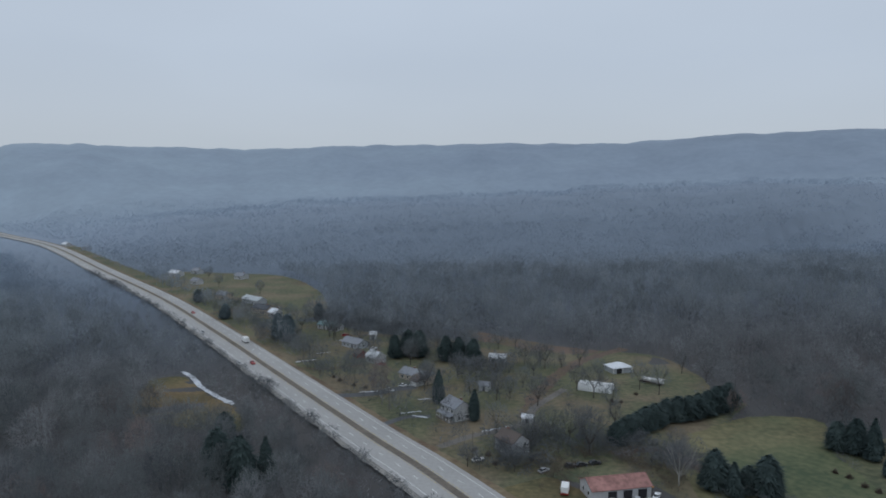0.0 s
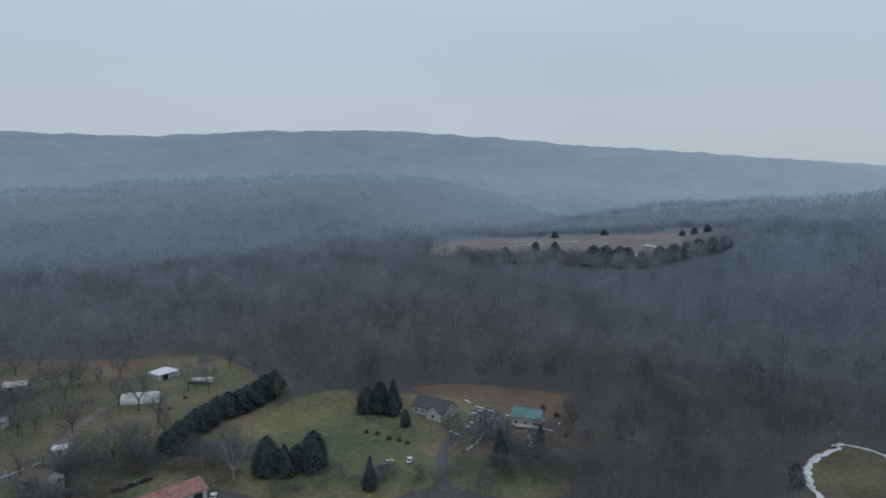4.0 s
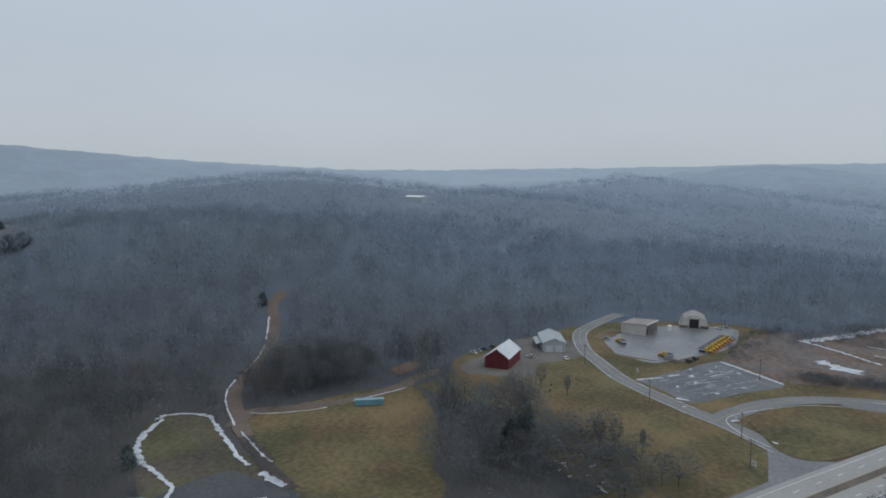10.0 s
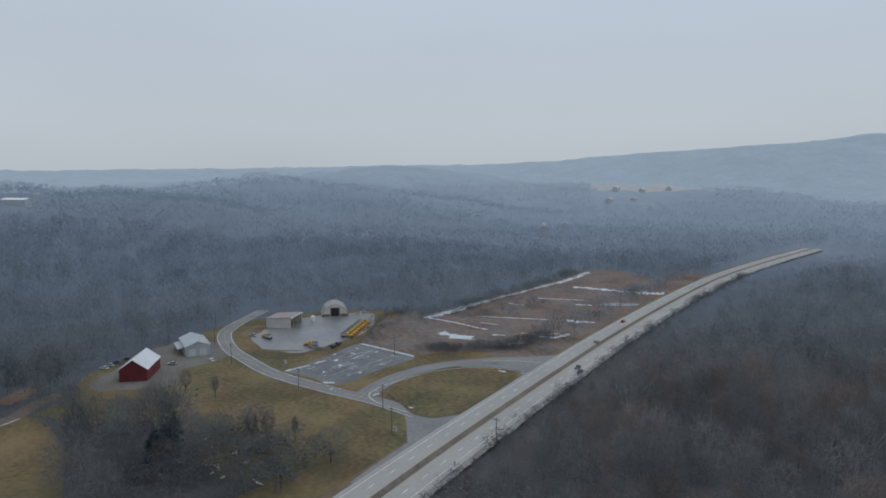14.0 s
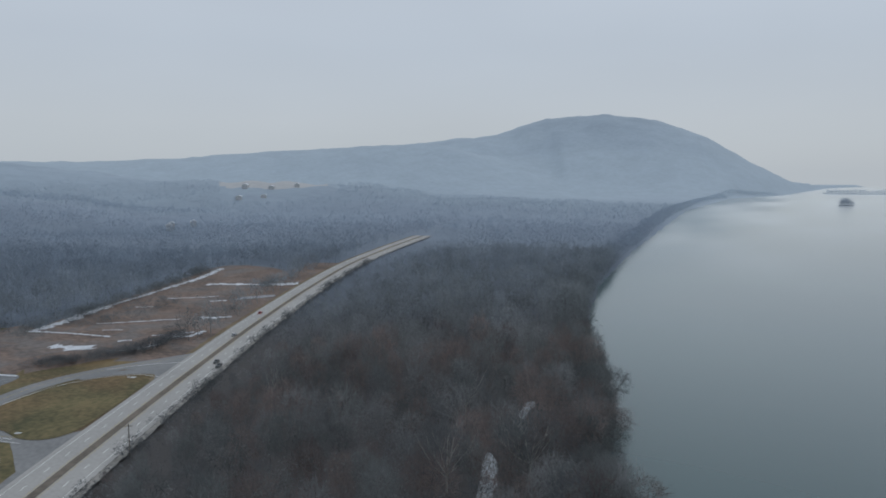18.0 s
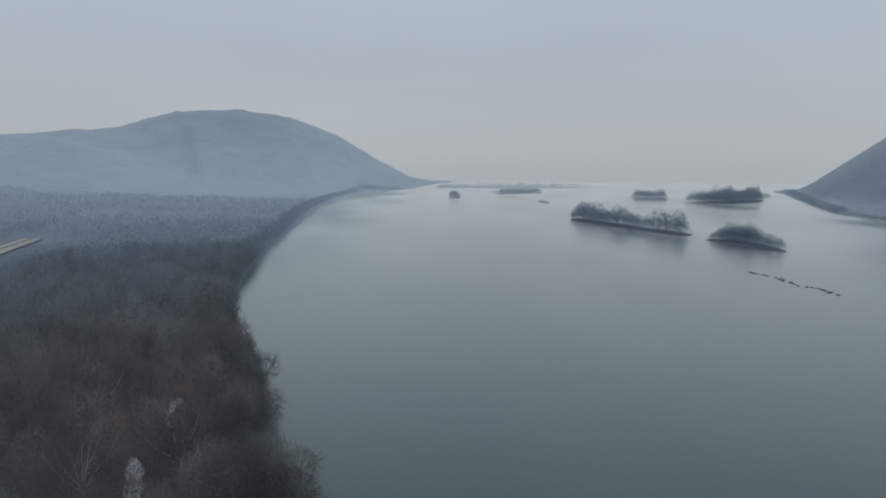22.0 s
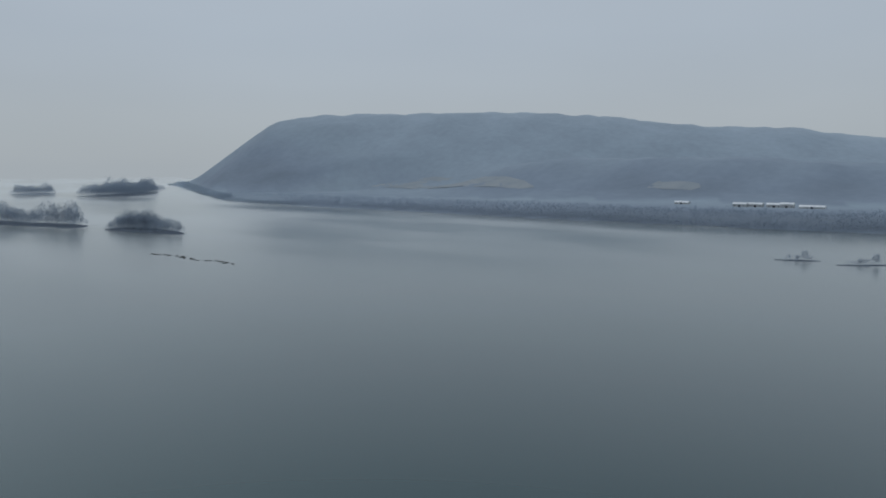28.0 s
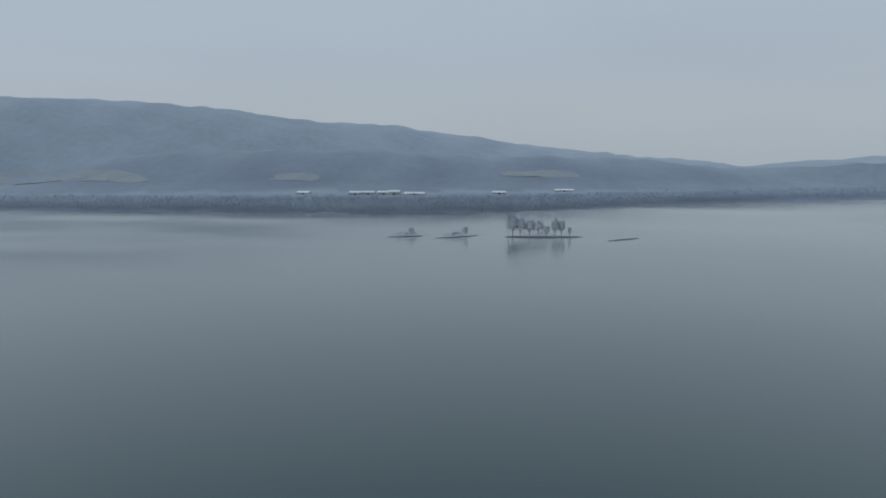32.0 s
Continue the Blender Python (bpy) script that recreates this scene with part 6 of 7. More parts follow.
for k, (x, y, L, H) in enumerate(((-1291, -414, 24, 8), (-1300, -390, 24, 8), (-1306, -360, 26, 8), (-1308, -340, 22, 10), (-1310, -300, 40, 5), (-1306, -528, 26, 5), (-1366, -140, 26, 6), (-1500, -14, 40, 5))):
    building("riverside_building", x, y, 95, L, 16, H * 0.7, 2.5, WHITE_SIDING, tint("bright_roof", (0.78, 0.80, 0.82), 0.4) if "bright_roof" not in bpy.data.materials else bpy.data.materials["bright_roof"], "white industrial building beyond the riverside trees", "building", group="buildings on the west bank", doors=[("s", 0, 0, 4, 4)], windows=row_windows("s", (-8, 8), 2, 2, 1.5), z=height_at(x, y) - 0.5, base=-9)

# ---- vehicles ----
WHITE_C, BLACK_C, RED_C, SILVER_C, BLUE_C = (0.7, 0.7, 0.7), (0.03, 0.03, 0.035), (0.40, 0.03, 0.03), (0.42, 0.43, 0.45), (0.06, 0.10, 0.22)
for x, y, r, n, rgb in ((-16, 321, -10, "white", WHITE_C), (-22, 313.5, -30, "white", WHITE_C), (38, 222, 40, "silver", SILVER_C), (48, 226, 10, "black", BLACK_C), (52, 227, 20, "black", BLACK_C), (57, 228.5, 15, "black", BLACK_C),
                        (68, 199, 80, "white", WHITE_C), (64, 200, 75, "silver", SILVER_C), (56, 199, 85, "white", WHITE_C), (71, 203, 60, "white", WHITE_C), (126, 190, 20, "black", BLACK_C), (129, 191.5, 15, "silver", SILVER_C), (136, 189, 50, "white", WHITE_C),
                        (355, -78.5, 0, "white", WHITE_C), (359, -60, 60, "silver", SILVER_C), (368, -30, 40, "white", WHITE_C), (372, -33, 40, "silver", SILVER_C), (376, -37, 40, "blue", BLUE_C), (380, -42, 40, "black", BLACK_C),
                        (186, 208, 10, "white", WHITE_C), (188, 212, 30, "silver", SILVER_C), (182, 199, 60, "blue", BLUE_C), (205, 199, 30, "white", WHITE_C), (-38, 396, 20, "white", WHITE_C), (-60, 432, 30, "red", RED_C), (-30, 360, 20, "red", RED_C), (16, 231, 20, "white", WHITE_C),
                        (398, -112, 20, "silver", SILVER_C), (422, -190, 50, "white", WHITE_C), (426, -196, 50, "silver", SILVER_C)):
    car(x, y, r, n, rgb)
for x, y, r, n, rgb in ((-100.5, 361.5, -58, "red", RED_C), (-108, 361, 122, "white", WHITE_C), (-155, 439, 122, "silver", SILVER_C), (309, -324, -64, "red", RED_C), (279, -272, -64, "silver", SILVER_C), (246, -228, 118, "black", BLACK_C), (240, -224, 118, "black", BLACK_C), (-186, 507, -57, "red", RED_C)):
    ob = car(x, y, r, n, rgb, label=n + " car standing on the concrete highway", z=0.22)
truck = thing("lorry", -119, 412, 122, "white box lorry on the concrete highway", "truck", z=0.22)
part("cargo_box", boxed(-3.4, 2.0, -1.25, 1.25, 0.9, 3.6, bevel=0.06), WHITE_PAINT, truck)
cab = part("cab", side_prism([(2.1, 0.7), (4.0, 0.7), (4.0, 1.6), (3.6, 2.6), (2.1, 2.6)], -1.15, 1.15), WHITE_PAINT, truck)
part("windscreen", side_prism([(4.02, 1.62), (3.66, 2.5), (3.7, 2.5), (4.07, 1.62)], -1.0, 1.0), PANE, cab)
for wx in (-2.2, 3.1):
    for wy in (-1.05, 1.05):
        w = part("wheel", wheel_mesh(wx, wy, 0.5, 0.32), RUBBER, truck)
        part("rim", wheel_mesh(wx, wy * 1.02, 0.26, 0.32), STEEL, w)
red = thing("delivery_truck", 42.5, 206, 75, "red truck with a white box body beside the garage", "truck")
part("box_body", boxed(-3.0, 1.6, -1.2, 1.2, 0.9, 3.1, bevel=0.05), WHITE_PAINT, red)
cab = part("cab", side_prism([(1.7, 0.6), (3.6, 0.6), (3.6, 1.5), (3.2, 2.4), (1.7, 2.4)], -1.1, 1.1), paint("red", RED_C), red)
part("windscreen", side_prism([(3.62, 1.52), (3.26, 2.3), (3.3, 2.3), (3.67, 1.52)], -0.95, 0.95), PANE, cab)
part("side_panel", boxed(-3.0, 1.6, -1.24, 1.24, 0.7, 1.3), paint("red", RED_C), red)
for wx in (-2.0, 2.7):
    for wy in (-1.0, 1.0):
        w = part("wheel", wheel_mesh(wx, wy, 0.45, 0.3), RUBBER, red)
        part("rim", wheel_mesh(wx, wy * 1.02, 0.24, 0.3), STEEL, w)

# ---- poles and signs ----


def utility_pole(x, y, rot, h=10.5):
    p = thing("utility_pole", x, y, rot, "weathered wooden utility pole with a crossarm", "pole", "utility poles")
    part("pole", rod(bmesh.new(), (0, 0, -0.3), (0, 0, h), 0.2, 0.13, 8), POLE_WOOD, p)
    arm = part("crossarm", boxed(-1.3, 1.3, -0.07, 0.07, h - 0.9, h - 0.7), POLE_WOOD, p)
    for u in (-1.1, -0.4, 0.4, 1.1):
        part("insulator", rod(bmesh.new(), (u, 0, h - 0.7), (u, 0, h - 0.5), 0.06, 0.04, 6), STEEL, arm)
    return p


first_pole = utility_pole(285, -100, 20)
for x, y, r in ((244, -121, 20), (189, -138, 30), (218.5, -112, 30), (315, -163, 20), (390, -88, 0), (430, -98, -30), (-48, 330, 30), (-75, 372, 30), (-20, 285, 30), (-105, 420, 30), (14, 232, 30), (345, -86, 10)):
    copy_thing(first_pole, pose(x, y, height_at(x, y) + 0.1, 0, 0, r))
for x, y, r, lab in ((260, -126, 200, "white double-faced road sign on the grass island"), (218, -113, 210, "white road sign beside the junction"), (327, -108, 200, "small white sign on the grass")):
    s = thing("road_sign", x, y, r, lab, "sign")
    for u in (-0.5, 0.5):
        part("post", rod(bmesh.new(), (u, 0, -0.2), (u, 0, 2.6), 0.05, 0.05, 6), STEEL, s)
    part("board", boxed(-0.85, 0.85, -0.05, 0.0, 1.2, 2.7), WHITE_PAINT, s)
    part("legend", boxed(-0.6, 0.6, -0.065, -0.05, 2.1, 2.3), tint("dark_legend", (0.03, 0.03, 0.03)) if "dark_legend" not in bpy.data.materials else bpy.data.materials["dark_legend"], s)
    part("legend", boxed(-0.6, 0.4, -0.065, -0.05, 1.6, 1.8), bpy.data.materials["dark_legend"], s)

# ---- trees that stand alone ----
for k, (x, y, h, sp) in enumerate(((207, -83.5, 13.5, 0.62), (232, -80, 10, 0.14), (235, -71, 13, 0.24), (238, -66, 13, 0.24), (198, -63.5, 11, 0.22), (308.5, -57, 11, 0.32), (296, -66.7, 10, 0.2), (57, 237, 19, 0.36), (73, 304, 17, 0.4), (45, 255, 14, 0.4), (40, 248, 12, 0.35),
                                   (28, 300, 15, 0.3), (30, 330, 16, 0.35), (20, 330, 15, 0.35), (60, 262, 12, 0.4), (50, 340, 15, 0.4), (58, 355, 16, 0.42), (48, 362, 15, 0.4), (83, 216, 14, 0.4), (88, 236, 12, 0.35), (160, 196, 12, 0.4), (172, 188, 14, 0.4), (166, 205, 12, 0.42), (205, 175, 14, 0.38), (212, 182, 13, 0.36),
                                   (12, 226, 10, 0.4), (28, 222, 11, 0.42), (-60, 340, 9, 0.4), (-90, 400, 10, 0.42), (-110, 440, 12, 0.4), (135, 330, 14, 0.4), (128, 345, 13, 0.4), (-20, 400, 14, 0.4), (0, 395, 15, 0.4), (-55, 470, 14, 0.4), (-160, 600, 14, 0.4), (-210, 640, 14, 0.4), (-240, 700, 14, 0.4))):
    # beyond 400 m the twig colour has haze painted in
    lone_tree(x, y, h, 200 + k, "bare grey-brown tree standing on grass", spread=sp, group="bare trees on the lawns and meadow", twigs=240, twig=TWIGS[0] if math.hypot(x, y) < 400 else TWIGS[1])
rs = np.random.RandomState(91)
for k in range(60):
    u, v = rs.uniform(0, 1), rs.uniform(0, 1)
    x, y = 30 - 150 * u + 105 * v, 235 + 235 * u + 65 * v
    if to_line(np.array([x]), np.array([y]), HIGHWAY)[0][0] > 24:
        lone_tree(x, y, rs.uniform(10, 17), 900 + k, "bare grey-brown tree among the gardens", spread=rs.uniform(0.3, 0.45), group="bare trees in the gardens", twigs=200, twig=TWIGS[0] if k % 2 else TWIGS[1])
for k, (x, y, h) in enumerate(((72, -189, 25), (90, -169, 23), (112, -225, 22), (174, -234, 23), (186, -200, 21))):
    lone_tree(x, y, h, 300 + k, "tall sycamore with pale bare limbs", PALE_BARK, TWIGS[0], spread=0.46, twigs=300, name="sycamore", group="sycamores in the riverside wood", width=0.006)
lone_tree(81, 212, 17, 330, "pale leafless sycamore beside the garage", PALE_BARK, TWIGS[0], spread=0.4, twigs=320, name="sycamore", width=0.006)
for k, (x, y, h, w) in enumerate(((1.5, 296, 15, 0.75), (16.5, 273, 13, 0.75), (5, 369.5, 14, 1.1), (12, 366, 14, 1.1), (20, 362, 14, 1.1), (-16.4, 380, 15, 1.1), (-10, 378, 15, 1.1), (-24, 376, 13, 1.1), (70, 247.5, 8.58, 1.5), (75.5, 253, 9.36, 1.5), (80, 258, 8.58, 1.5), (85, 263, 9.36, 1.5), (90, 267, 9.36, 1.5), (96.5, 273, 9.36, 1.5), (101.5, 273.5, 10.14, 1.5), (106.5, 275, 10.14, 1.5),
                                  (111.5, 278, 10.14, 1.5), (117.5, 282, 10.14, 1.5), (123.5, 286, 10.92, 1.5), (129.5, 291, 10.92, 1.5), (91, 208.5, 13, 1.25), (95.5, 204, 11, 1.2), (105.5, 203, 13.5, 1.15), (101, 206, 9, 1.2), (113, 178, 11, 0.9), (150, 242, 11, 1.2), (155, 239, 13, 1.1), (158, 233, 15, 0.95), (154, 218.5, 7, 1.0), (-200, 558, 14, 1.0), (-155, 487, 15, 1.0), (-94, 417, 17, 1.0), (-101, 423, 16, 1.0), (-89, 498, 14, 1.0),
                                  (-74, 222, 17, 1.0), (-63, 212, 18, 1.0), (-56, 217, 16, 1.0), (-80, 249, 15, 1.0), (428, 98, 8.5, 1.1), (160, 168, 12, 1.1), (224, 96, 8, 1.0), (182, 170, 9, 0.9), (250, -42, 11, 1.2), (243, -38, 10, 1.2), (236, -34, 11, 1.2), (428, 400, 12, 1.2), (417, 447, 10, 1.0), (447, 371, 19, 1.1), (452, 362, 21, 1.15), (458, 368, 17, 1.1), (462, 356, 20, 1.15), (470, 354, 18, 1.1), (476, 345, 14, 1.1), (488, 336, 18, 1.15), (496, 328, 19, 1.15), (506, 322, 18, 1.15), (516, 318, 19, 1.15), (526, 312, 18, 1.1), (538, 307, 17, 1.1), (600, 560, 12, 1.3), (640, 520, 12, 1.3),
                                  (440, 432, 12, 1.0), (448, 416, 13, 1.0), (408, 434, 11, 1.0), (612, 384, 11, 1.2), (622, 376, 12, 1.2), (604, 392, 9, 1.2))):
    shape = "column" if k < 2 else ("dome" if 2 <= k < 8 or w >= 1.3 or (w >= 1.0 and k % 3) or math.hypot(x, y) > 420 else "cone")
    lab = {"column": "tall dark columnar conifer beside a white house", "dome": "broad rounded dark evergreen", "cone": "dark green conifer with dense drooping branches"}[shape]
    if math.hypot(x, y) > 500 and y > 300:
        h, w = 0.72 * h, 1.4 * w
    conifer(x, y, h, 400 + k, lab, wide=w * {"column": 1.5, "dome": 1.25, "cone": 1.25}[shape], group="dark conifers", shape=shape)
for k, (x, y, r) in enumerate(((140.5, 218, 2.0), (141.5, 211, 2.0), (143.5, 207, 2.0), (144.5, 203, 1.8), (80, 298.5, 2.0), (94, 309, 1.8), (84, 297.5, 1.6), (138, 222, 1.8), (-40, 322, 1.6), (-34, 318, 1.8), (-52, 336, 2.0), (-48, 330, 1.8), (310, -62, 1.0), (302, -60, 0.9), (20, 236, 2.2), (15, 240, 2.0), (35, 232, 2.2), (22, 228, 2.0), (205, 168, 2.2), (198, 172, 2.0), (212, 190, 2.4), (222, 176, 2.4), (214, 200, 2.2))):
    shrub(x, y, r, 500 + k)
rs = np.random.RandomState(77)
# low leafless scrub: along the marsh, in the gardens, on the river verge
def scrub(places, spread_m, count, h0, h1, mat, label, seed, wide=1.3):
    rs = np.random.RandomState(seed)
    c = spline(places, 2.0)
    p = c[rs.randint(0, len(c), count)] + rs.normal(size=(count, 2)) * spread_m
    keep = (to_line(p[:, 0], p[:, 1], HIGHWAY)[0] > 13.5) & (to_line(p[:, 0], p[:, 1], SLIP_ROAD)[0] > 7) & (to_line(p[:, 0], p[:, 1], SIDE_ROAD)[0] > 6.5)
    p = p[keep]
    grow("scrub", BRUSHY, p[:, 0], p[:, 1], ground_height(p[:, 0], p[:, 1]) - 0.2, rs.uniform(h0, h1, len(p)), wide, mat, label, "scrub", seed, tones=rs.uniform(0.0, 0.42, len(p)))


river_verge, _ = offset_line(HIGHWAY[4:17], -15.8, 8.0)
scrub([tuple(p) for p in river_verge], 2.0, 760, 2.0, 7.0, TWIGS[0], "pale leafless brush between highway and river wood", 22)
scrub([(316, -186), (304, -204), (298, -222), (300, -240), (306, -254)], 4.0, 260, 2.5, 5.5, TWIGS[0], "thick leafless brush along the edge of the marsh", 11)
scrub([(318, -262), (330, -300), (350, -345)], 4.0, 60, 2.0, 4.0, TWIGS[0], "leafless brush between marsh and highway", 12)
# farther scrub uses a twig step with haze in its colour
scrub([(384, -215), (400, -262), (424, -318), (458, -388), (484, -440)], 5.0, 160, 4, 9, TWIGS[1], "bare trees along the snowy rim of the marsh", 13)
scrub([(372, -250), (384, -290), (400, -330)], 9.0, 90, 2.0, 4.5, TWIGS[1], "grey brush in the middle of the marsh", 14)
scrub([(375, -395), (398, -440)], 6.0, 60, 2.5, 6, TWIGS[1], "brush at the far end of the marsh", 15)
scrub([(352, -166), (376, -184), (404, -206), (420, -222)], 6.0, 120, 2.0, 4.5, TWIGS[0], "brown brush behind the depot yard", 16)
scrub([(34, 224), (24, 236), (40, 250), (58, 246), (78, 240), (90, 226)], 7.0, 240, 3, 8, TWIGS[0], "bare shrubs round houses and a garage", 17)
scrub([(-20, 300), (-48, 345), (-80, 395), (-110, 450), (-150, 510), (-200, 590)], 13.0, 260, 3, 9, TWIGS[0], "bare shrubs and small trees in gardens", 18)
scrub([(40, 300), (30, 340), (10, 380), (-20, 420), (-60, 480)], 16.0, 260, 4, 11, TWIGS[0], "bare trees and brush behind the houses", 19)
# upland rims: twig steps with haze painted in
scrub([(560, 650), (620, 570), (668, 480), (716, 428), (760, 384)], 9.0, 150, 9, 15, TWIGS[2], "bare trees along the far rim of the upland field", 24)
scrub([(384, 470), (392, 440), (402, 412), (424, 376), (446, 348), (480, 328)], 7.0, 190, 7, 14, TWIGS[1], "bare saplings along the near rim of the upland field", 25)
patch("rough_ground", [(134, 164), (152, 190), (180, 202), (196, 180), (184, 160), (168, 142), (150, 140)], LAWN, 0.06, "rough brown and green ground under saplings", "ground", step=4, clear=False)
scrub([(142, 158), (158, 168), (172, 184), (176, 160), (160, 150)], 7.0, 110, 4, 9, TWIGS[0], "bare young trees in front of two houses", 23)
scrub([(46, 212), (40, 228), (56, 236), (74, 226), (80, 206)], 4.0, 120, 1.5, 4.5, BRUSH, "brown brush round the garage yard", 26)
scrub([(88, 196), (104, 190), (118, 184), (132, 176)], 5.0, 70, 2, 6, TWIGS[0], "bare brush along the pasture fence", 27)
scrub([(160, 180), (185, 168), (206, 170), (218, 190)], 8.0, 90, 3, 8, TWIGS[0], "bare saplings round the dug ground", 20)
scrub([(205, -20), (232, -40), (236, -62), (205, -62), (200, -40)], 9.0, 110, 5, 12, TWIGS[0], "bare trees at the edge of the meadow copse", 21)

rs = np.random.RandomState(58)
ex, ey = [], []
for loop in CLEARINGS:
    near = np.hypot(loop[:, 0], loop[:, 1])
    p = loop[near < 820]
    if len(p):
        p = np.repeat(p, 2, axis=0) + rs.normal(size=(2 * len(p), 2)) * 2.2
        ex.append(p[:, 0])
        ey.append(p[:, 1])
ex, ey = np.concatenate(ex), np.concatenate(ey)
ok = (to_line(ex, ey, HIGHWAY)[0] > 15) & (to_line(ex, ey, SIDE_ROAD)[0] > 8) & (to_line(ex, ey, SLIP_ROAD)[0] > 8) & (to_line(ex, ey, TRAIL)[0] > 7)
for loop in CLEARINGS:
    ok &= ~(inside(ex, ey, np.asarray(loop).mean(0) + (np.asarray(loop) - np.asarray(loop).mean(0)) * 0.94))
ok &= ~((ey < -95) & (ey > -180) & (ex < 445))
ex, ey = ex[ok], ey[ok]
grow("edge_brush", COARSE, ex, ey, ground_height(ex, ey) - 0.2, rs.uniform(1.2, 5.0, len(ex)), 1.35, TWIGS[0], "leafless brush along the edges of meadows and woods", "scrub", 59, tones=rs.uniform(0.0, 0.42, len(ex)))

# ---- islands ----


def island(outline, label, name="island", rise=1.2):
    loop = spline(list(outline) + [outline[0]], 8.0)[:-1]
    mid = loop.mean(0)
    V, F = [], []
    n = len(loop)
    for fr, z in ((1.04, -10.6), (1.0, -9.95), (0.9, -10 + rise * 0.7), (0.5, -10 + rise)):
        V += [(*(mid + (p - mid) * fr), z) for p in loop]
    V.append((*mid, -10 + rise))
    for q in range(3):
        for k in range(n):
            k2 = (k + 1) % n
            F += [(q * n + k, q * n + k2, (q + 1) * n + k2), (q * n + k, (q + 1) * n + k2, (q + 1) * n + k)]
    for k in range(n):
        F.append((3 * n + k, 3 * n + (k + 1) % n, len(V) - 1))
    # the farther the island, the more haze in its floor colour
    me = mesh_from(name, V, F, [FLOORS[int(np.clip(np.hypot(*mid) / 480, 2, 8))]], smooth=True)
    ob = new(name, me)
    if ob.data.polygons[-1].normal.z < 0:
        ob.data.flip_normals()
    return tagged(ob, label, "island", "river islands"), loop


ISLES = [
    ([(-282, -1345), (-268, -1290), (-290, -1180), (-326, -1090), (-352, -1010), (-362, -978), (-384, -990), (-388, -1030), (-362, -1100), (-340, -1190), (-308, -1300)], "long river island crowded with bare trees", 14, 34),
    ([(-396, -940), (-378, -925), (-386, -880), (-398, -830), (-412, -786), (-424, -800), (-430, -860), (-424, -930)], "small wooded river island with a rocky point", 9, 26),
    ([(-66, -2346), (-60, -2310), (-92, -2300), (-102, -2340)], "tiny wooded islet in the wide river", 12, 34),
    ([(-240, -2728), (-300, -2690), (-400, -2760), (-470, -2860), (-420, -2890), (-310, -2810)], "low wooded island far down the river", 18, 20),
    ([(-316, -2030), (-328, -1965), (-342, -1960), (-336, -2040)], "tiny rocky islet in the wide river", 14, 9),
    ([(-676, -2320), (-690, -2270), (-770, -2240), (-790, -2300), (-740, -2350)], "small wooded island far down the river", 16, 32),
    ([(-746, -2010), (-790, -1950), (-880, -1930), (-960, -2010), (-1060, -2160), (-980, -2150), (-860, -2080)], "broad wooded island far down the river", 18, 42),
    ([(-1180, -2460), (-1195, -2420), (-1225, -2440), (-1210, -2480)], "tiny wooded islet in the wide river", 14, 16),
    ([(-40, -3480), (-300, -3540), (-620, -3600), (-860, -3640), (-640, -3680), (-300, -3640), (-40, -3600)], "low misty wooded shore far down the river", 26, 22),
    ([(-638, -172), (-644, -150), (-655, -138), (-648, -158)], "low bare river islet", 0, 0),
    ([(-636, -124), (-646, -104), (-668, -86), (-652, -104)], "low bare river islet", 0, 0),
    ([(-655, -58), (-652, -30), (-664, 10), (-674, 12), (-670, -24), (-664, -58)], "narrow river islet with tall bare trees", 0, 0),
    ([(-640, 36), (-652, 52), (-668, 67), (-655, 50)], "low mud bar in the river", 0, 0),
]
isle_pts = []
for outline, lab, step, h in ISLES:
    ob, loop = island(outline, lab, rise=1.6 if h else 0.7)
    if h:
        lo, hi = loop.min(0), loop.max(0)
        rs = np.random.RandomState(int(abs(outline[0][0])))
        X, Y = np.meshgrid(np.arange(lo[0], hi[0], step * 0.6), np.arange(lo[1], hi[1], step * 0.6))
        X, Y = X.ravel() + rs.uniform(-3, 3, X.size), Y.ravel() + rs.uniform(-3, 3, X.size)
        m = inside(X, Y, loop)
        X, Y = X[m], Y[m]
        edge = to_line(X, Y, list(map(tuple, loop)) + [tuple(loop[0])])[0]
        isle_pts.append((X, Y, h * (0.42 + 0.58 * np.clip(edge / 16, 0, 1)) * (0.86 + 0.26 * waves(X, Y, 55, 3)) * rs.uniform(0.72, 1.12, len(X))))
for k, (x, y, h, sp) in enumerate(((-657, -52, 24, 0.3), (-660, -45, 20, 0.3), (-663, -36, 18, 0.34), (-666, -28, 17, 0.36), (-662, -20, 12, 0.3), (-668, -12, 18, 0.24), (-670, -6, 17, 0.22), (-669, 2, 10, 0.2), (-648, -150, 9, 0.35), (-656, -98, 10, 0.3), (-648, -108, 6, 0.4))):
    # crown and trunk colours carry painted haze, the islets being far off
    lone_tree(x, y, h, 800 + k, "bare tree on a narrow river islet", twig=TWIGS[4], bark=TWIGS[3], spread=sp * 1.15, group="islet trees", twigs=190, z=-9.6, width=0.011)
for k, (line, n) in enumerate((([(-641, -164), (-650, -146)], 14), ([(-642, -114), (-656, -98)], 12), ([(-657, -54), (-660, -34), (-666, -10), (-670, 6)], 18))):
    rs = np.random.RandomState(300 + k)
    c = spline(line, 1.0)
    p = c[rs.randint(0, len(c), n)] + rs.normal(size=(n, 2)) * 1.2
    # tone 0.48: haze painted into the brush of the far islets
    grow("islet_brush", MIDDLE, p[:, 0], p[:, 1], np.full(n, -9.7), rs.uniform(2.5, 6.0, n), 1.4, TWIG_HILL, "low bare brush on a river islet", "brush", 320 + k, tones=np.full(n, 0.48))
